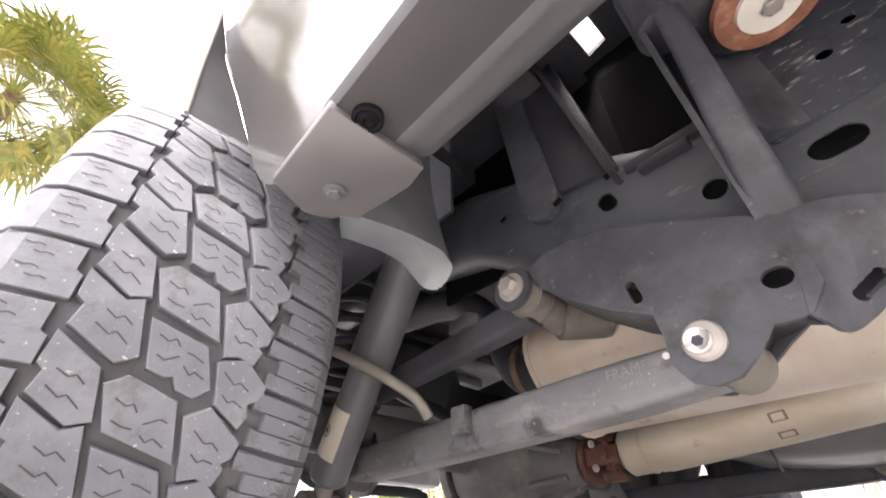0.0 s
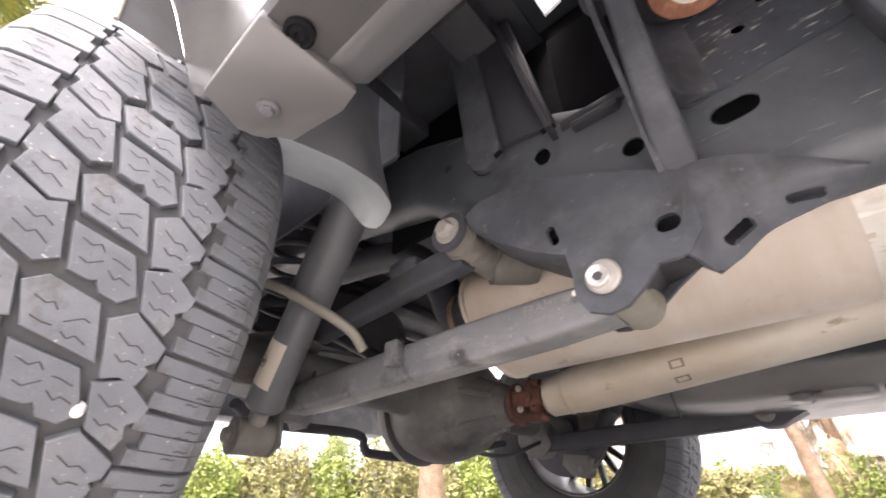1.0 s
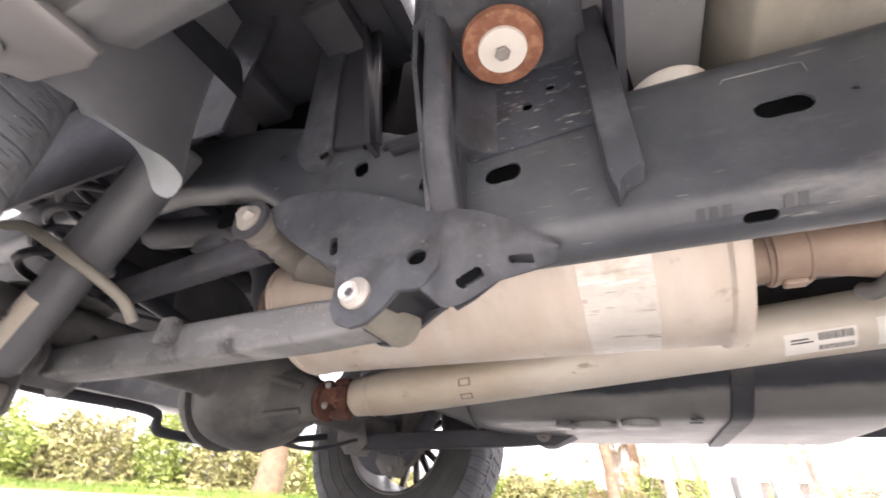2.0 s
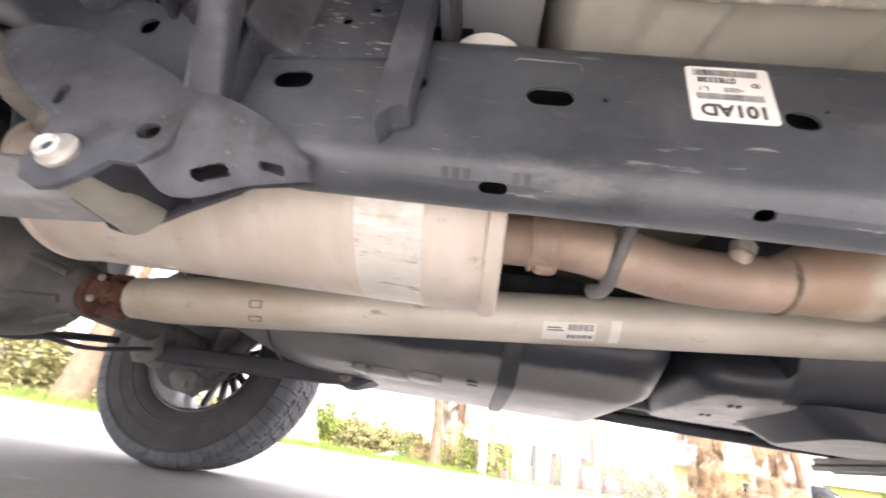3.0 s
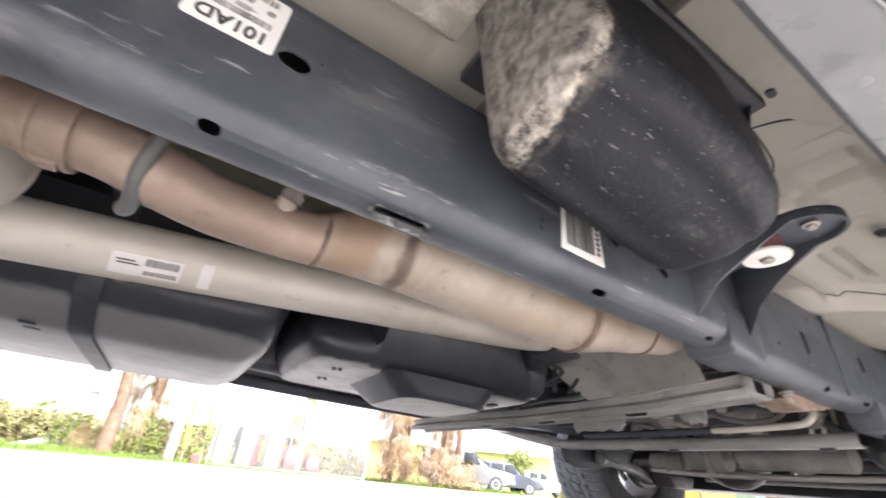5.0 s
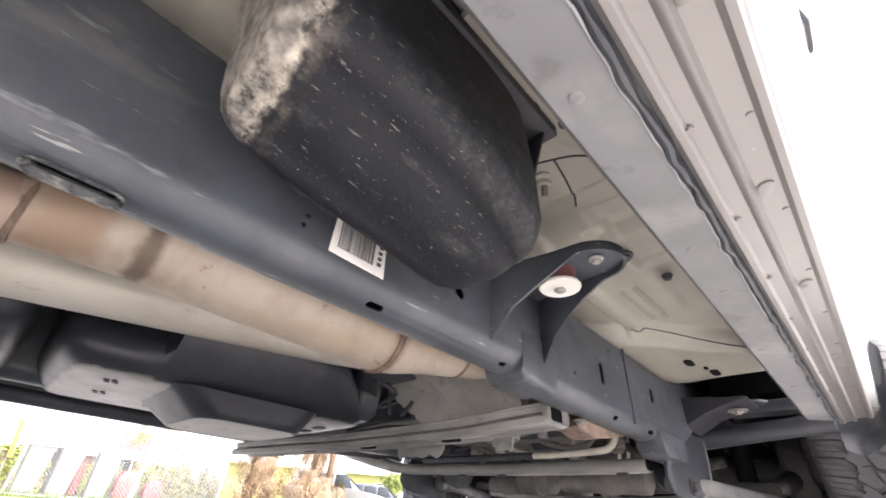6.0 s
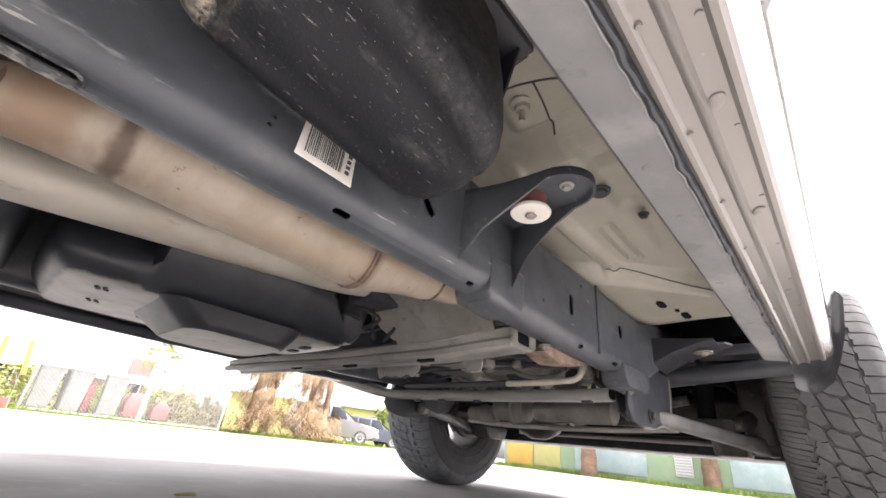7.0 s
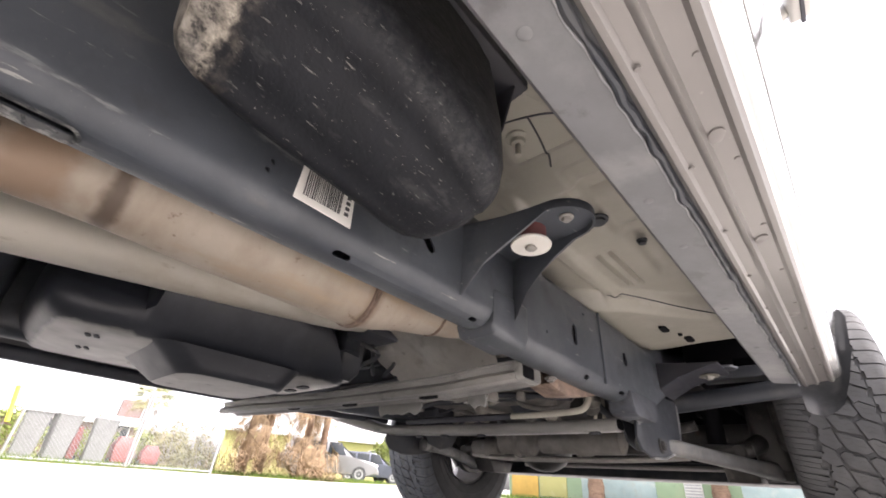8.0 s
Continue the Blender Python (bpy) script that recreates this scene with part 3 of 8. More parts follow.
bm = B()
prism(bm, [(1.633, 0.420), (1.707, 0.418), (1.703, 0.492), (1.636, 0.492)], "y", -0.5062, -0.503)
bmesh.ops.bevel(bm, geom=bm.edges[:], offset=0.0008, segments=1, affect="EDGES")
tag2 = part("rail_label", bm, M_LABEL, truck, "white barcode label half hidden behind the plastic cover")
bm = B()
x = 1.642
while x < 1.690:
    w = rnd.choice((0.0006, 0.001, 0.0014))
    box(bm, (x, -0.5068, 0.428), (x + w, -0.5061, 0.488))
    x += w + rnd.choice((0.0007, 0.0011, 0.0016))
tagged(part("barcode", bm, M_INK, tag2), kind="stuff")
bm = B()
for k in range(7):
    box(bm, (1.6945, -0.5068, 0.430 + 0.0075 * k), (1.700, -0.5061, 0.4345 + 0.0075 * k))
part("small_print", bm, M_INK, tag2)

# -- control arm bracket under the kick-up --
bm = B()
plate(bm, [(0.50, 0.503), (0.53, 0.517), (0.60, 0.512), (0.70, 0.468), (0.757, 0.435), (0.757, 0.372), (0.742, 0.352), (0.730, 0.351), (0.715, 0.352), (0.699, 0.334), (0.682, 0.321), (0.664, 0.318),
           (0.646, 0.325), (0.636, 0.342), (0.637, 0.365), (0.634, 0.392), (0.600, 0.410), (0.548, 0.447), (0.520, 0.472)],
      [oval(0.733, 0.386, 0.022, 0.018), oval(0.624, 0.420, 0.011, 0.026, 12)], "y", -0.534, -0.528)
brk = part("control_arm_bracket", bm, M_BRACKET, truck, "black pressed-steel bracket dusted grey")
bm = B()
cols = smooth_path([(0.7385, -0.5344, 0.352), (0.746, -0.525, 0.3455), (0.754, -0.505, 0.3405), (0.772, -0.490, 0.352), (0.799, -0.482, 0.372), (0.832, -0.484, 0.3785), (0.866, -0.487, 0.383)], 18)
tops = smooth_path([(0.757, -0.5344, 0.436), (0.767, -0.5333, 0.437), (0.778, -0.5300, 0.4375), (0.795, -0.5230, 0.436), (0.815, -0.5150, 0.430), (0.842, -0.5090, 0.414), (0.872, -0.5055, 0.390)], 18)
rows = []
for a, b in zip(cols, tops):
    row = []
    for t in np.linspace(0, 1, 57):
        p = a.lerp(b, float(t))
        p.y -= 0.010 * math.sin(float(t) * math.pi) * min(1, max(0, (a.x - 0.7385) / 0.03))
        row.append(p)
    rows.append(row)
ring_faces(bm, rows, False, False)


def in_slot(p, x, z, la, lb, turn):
    dx, dz = p.x - x, p.z - z
    c, k = math.cos(radians(turn)), math.sin(radians(turn))
    u, v = abs(dx * c + dz * k), abs(-dx * k + dz * c)
    return math.hypot(max(0, u - (la - lb) / 2), v) < lb / 2


bmesh.ops.delete(bm, geom=[f for f in bm.faces if in_slot(f.calc_center_median(), 0.779, 0.371, 0.030, 0.008, 36) or in_slot(f.calc_center_median(), 0.830, 0.387, 0.026, 0.006, -6)], context="FACES")
for v in bm.verts:
    if v.is_boundary:
        for x, z, la, lb, turn in ((0.779, 0.371, 0.030, 0.008, 36), (0.830, 0.387, 0.026, 0.006, -6)):
            d = Vector((math.cos(radians(turn)), 0, math.sin(radians(turn)))) * (la - lb) / 2
            o = Vector((v.co.x - x, 0, v.co.z - z))
            q = d * max(-1.0, min(1.0, o.dot(d) / d.length_squared))
            if (o - q).length < lb * 0.75:
                n = q + (o - q).normalized() * lb / 2
                v.co.x, v.co.z = x + n.x, z + n.z
bmesh.ops.recalc_face_normals(bm, faces=bm.faces)
bmesh.ops.solidify(bm, geom=bm.faces[:], thickness=0.004)
leg = part("bracket_leg", bm, M_BRACKET, brk)
bm = B()
prism(bm, [(0.752, 0.353), (0.772, 0.363), (0.80, 0.382), (0.86, 0.392), (0.86, 0.425), (0.745, 0.44), (0.735, 0.37)], "y", -0.470, -0.466)
part("bracket_back", bm, M_DARK, brk)
bm = B()
ring_faces(bm, [[Vector((0.700, -0.530, 0.337)), Vector((0.716, -0.530, 0.3535)), Vector((0.733, -0.528, 0.354)), Vector((0.745, -0.512, 0.347)), Vector((0.753, -0.495, 0.342))],
                [Vector((0.690, -0.48, 0.350)), Vector((0.706, -0.48, 0.368)), Vector((0.722, -0.48, 0.368)), Vector((0.734, -0.475, 0.363)), Vector((0.748, -0.47, 0.362))],
                [Vector((0.684, -0.43, 0.356)), Vector((0.700, -0.43, 0.374)), Vector((0.716, -0.43, 0.376)), Vector((0.728, -0.43, 0.380)), Vector((0.742, -0.43, 0.390))]], False, False)
bmesh.ops.solidify(bm, geom=bm.faces[:], thickness=0.003)
part("bracket_web", bm, M_DARK, brk)
bm = B()
plate(bm, [(0.632, 0.40), (0.622, 0.365), (0.624, 0.345), (0.634, 0.337), (0.648, 0.3345), (0.662, 0.338), (0.676, 0.345), (0.692, 0.355), (0.708, 0.367), (0.727, 0.379), (0.76, 0.40), (0.77, 0.43), (0.72, 0.46), (0.60, 0.52)], [oval(0.667, 0.362, 0.014, 0.014)], "y", -0.431, -0.425)
part("inner_bracket", bm, M_DARK, brk)
bm = B()
prism(bm, [(0.51, 0.498), (0.53, 0.510), (0.60, 0.505), (0.70, 0.461), (0.75, 0.432), (0.75, 0.442), (0.70, 0.472), (0.60, 0.517), (0.52, 0.517)], "y", -0.5275, -0.44, 0.003)
part("bracket_top", bm, M_BRACKET, brk)
bm = B()
prism(bm, [(0.520, 0.4715), (0.548, 0.4465), (0.600, 0.4095), (0.6335, 0.3915), (0.6355, 0.396), (0.602, 0.4145), (0.550, 0.4515), (0.523, 0.476)], "y", -0.5345, -0.45, 0.002)
part("bracket_return_edge", bm, M_BRACKET, brk)

# -- front bolt of the lower arm, and the arm --
bm = B()
lathe(bm, [(0, 0.0172), (-0.004, 0.0175), (-0.006, 0.0155)], (0.667, -0.534, 0.354), "y", 32)
cam_w = part("cam_washer", bm, M_ZINC, truck, "pale zinc washer and bolt head")
bm = B()
lathe(bm, [(-0.005, 0.0118), (-0.011, 0.0112), (-0.0122, 0.0100), (-0.0112, 0.0082), (-0.0095, 0.0062), (-0.0088, 0.0)], (0.664, -0.534, 0.353), "y", 28)
part("bolt_head", bm, M_BOLT, cam_w, "bright dished bolt head")
bm = B()
prism(bm, [(0.664 + 0.0052 * math.cos(k * math.pi / 3), 0.353 + 0.0052 * math.sin(k * math.pi / 3)) for k in range(6)], "y", -0.5435, -0.5415)
part("bolt_socket", bm, M_DARK, cam_w)
bm = B()
lathe(bm, [(0.0, 0.024), (0.002, 0.026), (0.088, 0.026), (0.090, 0.024)], (0.667, -0.521, 0.356), "y", 28)
part("arm_bushing", bm, M_HOSE, truck, "dull steel bushing sleeve")


def arm_box(x0, x1, z0, z1, y0, y1, h, w):
    bm = B()
    secs = []
    for t in np.linspace(0, 1, 9):
        k = h * (1 - 0.18 * max(0, abs(t - 0.5) - 0.35) / 0.15)
        secs.append((x0 + (x1 - x0) * t, rrect(y0 + (y1 - y0) * t, z0 + (z1 - z0) * t, w, k, 0.008, 3)))
    return loft(bm, secs)


lca = part("lower_control_arm", arm_box(0.03, 0.655, 0.335, 0.352, -0.474, -0.474, 0.052, 0.05), M_ARM, truck, "grey-black steel lower control arm stamped with a word")
words("FRAME", 0.0155, flat_y(0.580, -0.4993, 0.3605), M_FAINT, lca)
bm = B()
for k in range(9):
    box(bm, (0.570 + 0.0042 * k, -0.4995, 0.3445), (0.5725 + 0.0042 * k, -0.4988, 0.3485))
part("small_print", bm, M_FAINT, lca)
bm = B()
lathe(bm, [(0, 0.0035), (-0.001, 0.0035)], (0.622, -0.499, 0.364), "y", 12)
part("paint_dot", bm, M_LABEL, lca)
bm = B()
box(bm, (0.332, -0.515, 0.338), (0.360, -0.497, 0.374), 0.004)
clip = part("line_clip", bm, M_ARM, lca)
bolt(clip, (0.346, -0.515, 0.355), "y", 0.005, -0.003, M_ARM, "rivet", False)
bm = B()
lathe(bm, [(-0.04, 0.030), (-0.038, 0.033), (0.038, 0.033), (0.04, 0.030)], (0.03, -0.474, 0.335), "y", 24)
part("arm_eye", bm, M_ARM, lca)
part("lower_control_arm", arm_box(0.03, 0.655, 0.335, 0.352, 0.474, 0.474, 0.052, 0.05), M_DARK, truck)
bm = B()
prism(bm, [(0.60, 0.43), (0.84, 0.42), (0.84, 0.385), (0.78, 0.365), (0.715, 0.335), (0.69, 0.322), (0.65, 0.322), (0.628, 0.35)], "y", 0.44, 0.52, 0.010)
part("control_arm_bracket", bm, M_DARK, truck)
bolt(truck, (0.667, 0.42, 0.352), "y", 0.014, -0.012, M_IRON)

# -- upper control arm --
bm = B()
secs = []
for t in np.linspace(0, 1, 7):
    secs.append((0.485 - 0.42 * t, rrect(-0.505 + 0.05 * t, 0.466 + 0.004 * t, 0.034, 0.042, 0.008, 3)))
loft(bm, secs)
uca = part("upper_control_arm", bm, M_DARK, truck, "dusty dark upper control arm")
bm = B()
tube(bm, [(0.488, -0.542, 0.479), (0.488, -0.44, 0.474)], 0.025, 24)
part("arm_bushing", bm, M_BUSH, uca)
bm = B()
tube(bm, [(0.488, -0.550, 0.480), (0.488, -0.544, 0.480)], 0.0285, 24)
part("bushing_collar", bm, M_DARK, uca)
bolt(uca, (0.488, -0.550, 0.481), "y", 0.0125, -0.014)
bm = B()
prism(bm, [(0.33, 0.482), (0.39, 0.482), (0.395, 0.495), (0.37, 0.506), (0.335, 0.500)], "y", -0.515, -0.485, 0.003)
part("line_bracket", bm, M_DARK, uca)
for q in (-0.525, -0.500, -0.468):
    bm = B()
    tube(bm, [(0.488, q, 0.478), (0.488, q + 0.007, 0.4778)], 0.0275, 24)
    part("bushing_ring", bm, M_BUSH, uca)
bm = B()
tube(bm, [(0.486, -0.45, 0.472), (0.53, -0.40, 0.475)], 0.03, 20)
part("bushing_housing", bm, M_BUSH, uca)
bm = B()
tube(bm, [(0.486, 0.52, 0.470), (0.25, 0.43, 0.46), (0.06, 0.38, 0.50)], 0.021, 14, 4)
part("upper_control_arm", bm, M_DARK, truck)

# -- channel-shaped bed mount leg above the arm --
def leg_lobe(x0, x1, tilt, z0, y0, y1):
    """A flange of the leg with a rounded lower end, leaning back as it rises."""
    bm = B()
    c, r = (x0 + x1) / 2, (x1 - x0) / 2
    out = [(c + r * math.cos(a), z0 + r * (1 + math.sin(a))) for a in np.linspace(math.pi, 2 * math.pi, 9)]
    out += [(x1 - tilt * 0.3, z0 + 0.32), (x0 - tilt * 0.3, z0 + 0.32)]
    return prism(bm, out, "y", y0, y1, 0.004)


bm = leg_lobe(0.505, 0.562, 0.10, 0.584, -0.520, -0.503)
leg_part = part("bed_mount_bracket", bm, M_BRACKET, truck, "dusty black channel-shaped bed mount leg")
# Web and flange darker than the leg: shade under the bed put into the colour
bm = B()
prism(bm, [(0.53, 0.622), (0.645, 0.600), (0.60, 0.91), (0.49, 0.91)], "y", -0.5135, -0.503, 0.002)
part("bracket_web", bm, M_NAVY, leg_part)
bm = B()
ring_faces(bm, [[Vector((x - 0.19 * (z - 0.579), y, z)) for x, y in ((0.636, -0.500), (0.644, -0.500), (0.646, -0.533), (0.638, -0.533))] for z in (0.579, 0.66, 0.74, 0.82, 0.90)])
part("bracket_flange", bm, M_NAVY, leg_part)
for x, z in ((0.556, 0.589), (0.630, 0.583)):
    bm = B()
    tube(bm, [(x, -0.524, z), (x + 0.012, -0.524, z + 0.005)], 0.0035, 8)
    part("bracket_tab", bm, M_PIT, leg_part)
# Ledges in the same dark navy, the shade below the gap painted in
bm = B()
box(bm, (0.650, -0.512, 0.585), (0.745, -0.40, 0.600), 0.003, Matrix.Rotation(0, 4, "Y"))
part("rail_ledge", bm, M_NAVY, truck)
bm = B()
box(bm, (0.665, -0.518, 0.572), (0.725, -0.500, 0.583), 0.004)
part("rail_ledge", bm, M_NAVY, truck)

# -- body mount outrigger at the rear of the cab --
bm = B()
prism(bm, [(-0.50, 0.43), (-0.535, 0.44), (-0.60, 0.60), (-0.615, 0.72), (-0.50, 0.72)], "x", 0.740, 0.746)
prism(bm, [(-0.500, 0.44), (-0.532, 0.44), (-0.538, 0.60), (-0.545, 0.72), (-0.50, 0.72)], "x", 0.746, 0.775, 0.004)
og = part("outrigger", bm, M_BRACKET, truck, "black steel body-mount outrigger with scuffed web")
bm = B()
loft(bm, [(z, rrect(x, y + 0.014, w, 0.030, 0.007, 3)) for z, x, y, w in ((0.428, 0.757, -0.528, 0.032), (0.440, 0.757, -0.531, 0.036), (0.507, 0.761, -0.572, 0.031), (0.593, 0.767, -0.602, 0.026), (0.72, 0.774, -0.628, 0.024))], "z")
part("outrigger_rib", bm, M_BRACKET, og)
bm = B()
plate(bm, [(0.775, 0.530), (0.785, 0.522), (0.94, 0.535), (0.94, 0.72), (0.775, 0.72)], [oval(0.851, 0.589, 0.014, 0.014), oval(0.880, 0.612, 0.012, 0.012)], "y", -0.509, -0.505)
part("outrigger_web", bm, M_SCUFF, og)
bm = B()
prism(bm, [(0.772, -0.506), (0.772, -0.552)] + [(0.822 - 0.046 * math.cos(a), -0.554 + 0.046 * math.sin(a)) for a in np.linspace(0.05, 1.5, 9)], "z", 0.526, 0.72)
part("outrigger_fillet", bm, M_BRACKET, og)
bm = B()
prism(bm, [(0.918, 0.72), (0.95, 0.72), (0.953, 0.440), (0.936, 0.438), (0.928, 0.415), (0.922, 0.44)], "y", -0.536, -0.506, 0.003)
part("outrigger_flange", bm, M_BRACKET, og)
bm = B()
lathe(bm, [(0.0, 0.026), (0.0, 0.046), (0.007, 0.048), (0.014, 0.044), (0.014, 0.026)], (0.838, -0.566, 0.628), "z", 40, False)
part("mount_washer", bm, M_RUSTRING, og, "rusted steel washer")
bm = B()
lathe(bm, [(-0.004, 0.0), (-0.004, 0.0275), (0.0, 0.0285), (0.03, 0.0285), (0.034, 0.02)], (0.838, -0.566, 0.628), "z", 40)
part("mount_cup", bm, M_WHITE, og, "white plastic mount cup")
bolt(og, (0.838, -0.566, 0.624), "z", 0.009, -0.007, M_ZINC, "bolt", False)
bm = B()
box(bm, (0.775, -0.63, 0.655), (0.93, -0.50, 0.664), 0.003)
part("outrigger_top", bm, M_BRACKET, og)
bm = B()
tube(bm, [(0.76, -0.59, 0.66), (0.76, -0.59, 0.76)], 0.028, 20)
part("rubber_buffer", bm, M_BRACKET, og)

# -- second outrigger with its body mount --
wallp = [(1.905, -0.503), (1.913, -0.535), (1.921, -0.57), (1.925, -0.60), (1.927, -0.63)]
wallp += [(1.974 + 0.047 * math.cos(a), -0.635 + 0.050 * math.sin(a)) for a in np.linspace(math.pi, 2 * math.pi, 13)]
wallp += [(2.022, -0.63), (2.024, -0.60), (2.028, -0.57), (2.036, -0.535), (2.046, -0.503)]
og2 = B()
rows = []
for x, y in wallp:
    k = min(1, max(0, (-0.503 - y) / 0.135))
    zl = 0.410 + 0.105 * k ** 0.62
    d = Vector((x - 1.974, y + 0.60)).normalized() * 0.004
    rows.append([Vector((x, y, zl)), Vector((x, y, 0.528)), Vector((x - d.x, y - d.y, 0.528)), Vector((x - d.x, y - d.y, zl))])
ring_faces(og2, rows)
og2 = part("outrigger", og2, M_FRAME, truck, "dark flared body-mount bracket welded to the rail")
bm = B()
prism(bm, wallp, "z", 0.524, 0.5295)
part("outrigger_top", bm, M_FRAME, og2)
bm = B()
lathe(bm, [(0.0, 0.030), (0.003, 0.031), (0.006, 0.029), (0.008, 0.010)], (1.971, -0.586, 0.494), "z", 32)
part("mount_washer", bm, M_WHITE, og2, "off-white round mount washer")
bm = B()
lathe(bm, [(0.0, 0.021), (0.012, 0.024), (0.030, 0.024)], (1.971, -0.586, 0.499), "z", 28)
part("mount_bushing", bm, M_MAROON, og2, "dull red rubber mount bushing")
bolt(og2, (1.971, -0.586, 0.494), "z", 0.009, -0.006, M_ZINC, "bolt", False)
bolt(og2, (1.968, -0.648, 0.522), "z", 0.007, -0.008)

# -- third outrigger, by the front wheel --
bm = B()
prism(bm, [(-0.48, 0.45), (-0.54, 0.485), (-0.60, 0.508), (-0.65, 0.515), (-0.65, 0.521), (-0.60, 0.522), (-0.48, 0.535)], "x", 2.84, 2.99, 0.003)
og3 = part("outrigger", bm, M_NAVY, truck)
bm = B()
prism(bm, [(2.90, -0.60), (2.92, -0.665), (2.95, -0.680), (2.98, -0.665), (2.985, -0.60)], "z", 0.521, 0.527, 0.001)
part("mount_tab", bm, M_BRACKET, og3)
bm = B()
lathe(bm, [(0.0, 0.027), (0.004, 0.027), (0.006, 0.012)], (2.93, -0.605, 0.500), "z", 28)
part("mount_washer", bm, M_HOSE, og3)
bolt(og3, (2.93, -0.605, 0.500), "z", 0.010, -0.008)
bm = B()
tube(bm, [(3.05, -0.45, 0.452), (3.04, -0.62, 0.462), (3.03, -0.8, 0.476)], [0.032, 0.027, 0.027], 16)
part("outrigger_tube", bm, M_PLASTIC, truck)
bm = B()
box(bm, (3.02, -0.80, 0.512), (3.10, -0.52, 0.545), 0.006)
part("body_brace", bm, M_PLASTIC, truck)

# -- dust-caked plastic canister cover hung outboard of the rail --
bm = B()
# x, lowest line at the inner edge, rise of the bottom outwards, inner and outer face, how far the section is drawn in
POD_ROWS = [(1.488, 0.444, 0.30, -0.556, -0.672, 0.022), (1.492, 0.440, 0.32, -0.552, -0.680, 0.010), (1.498, 0.436, 0.33, -0.549, -0.688, 0.003), (1.508, 0.432, 0.33, -0.547, -0.692, 0.0), (1.54, 0.423, 0.32, -0.546, -0.695, 0.0),
            (1.60, 0.416, 0.30, -0.545, -0.696, 0.0), (1.66, 0.410, 0.26, -0.545, -0.696, 0.0), (1.71, 0.403, 0.22, -0.546, -0.694, 0.001), (1.738, 0.400, 0.19, -0.548, -0.690, 0.003), (1.760, 0.403, 0.17, -0.552, -0.683, 0.008), (1.774, 0.411, 0.16, -0.558, -0.674, 0.018), (1.780, 0.424, 0.15, -0.566, -0.662, 0.032)]
rings = []
for x, zb, rise, yi, yo, k in POD_ROWS:
    lean = 0.10
    ring = []

    def back(z):
        """The end faces lean: the rear one runs forward as it goes down."""
        t = min(1.0, max(0.0, (1.60 - x) / 0.11))
        return x - 0.20 * (z - 0.439) * t

    corner = zb + rise * (yi - yo - 0.03)
    pts = [(yi - 0.004, 0.66), (yi - 0.002, 0.58), (yi, 0.50), (yi, zb + 0.030)]
    pts += [(yi - 0.024 * (1 - math.cos(a)), zb + 0.030 - 0.027 * math.sin(a)) for a in np.linspace(0.3, 1.45, 5)]
    pts += [(yi - 0.03 - q * (yi - yo - 0.062), zb + rise * (0.03 + q * (yi - yo - 0.062)) - 0.006 * math.sin(q * math.pi)) for q in (0.1, 0.3, 0.5, 0.7, 0.9)]
    pts += [(yo + 0.032 - 0.032 * math.sin(a), corner + 0.036 * (1 - math.cos(a)) - 0.004) for a in np.linspace(0.15, 1.57, 6)]
    pts += [(yo + lean * (z - 0.50) ** 1.0 * (1 if z > 0.50 else 0), z) for z in (0.50, 0.54, 0.58, 0.62, 0.66)]
    cy, cz = (yi + yo) / 2, 0.55
    for y, z in pts:
        if k:
            d = math.hypot(y - cy, min(0, z - cz))
            f = 1 - min(0.9, k / max(d, 0.02)) * 0.6
            y = cy + (y - cy) * f
        ring.append(Vector((back(z), y, z)))
    rings.append(ring)
ring_faces(bm, rings)
bmesh.ops.subdivide_edges(bm, edges=bm.edges[:], cuts=1, use_grid_fill=True, smooth=0.2)
for v in bm.verts:
    v.co += 0.0016 * noise.noise_vector(v.co * 26) + 0.0008 * noise.noise_vector(v.co * 90)
pod = part("canister_cover", bm, M_POD, truck, "black plastic canister cover caked with pale dust", 70)
bm = B()
prism(bm, [(-0.565, 0.50), (-0.650, 0.515), (-0.664, 0.54), (-0.690, 0.628), (-0.565, 0.640)], "x", 1.782, 1.786, 0.001)
part("canister_plate", bm, M_NAVY, pod)
bm = B()
box(bm, (1.475, -0.692, 0.600), (1.80, -0.50, 0.617), 0.003)
part("canister_bracket", bm, M_NAVY, pod)

# -- cab floor --
bm = B()
nx, ny = 300, 166
vs = {}


def step(a, b, v):
    t = min(1, max(0, (v - a) / (b - a)))
    return t * t * (3 - 2 * t)


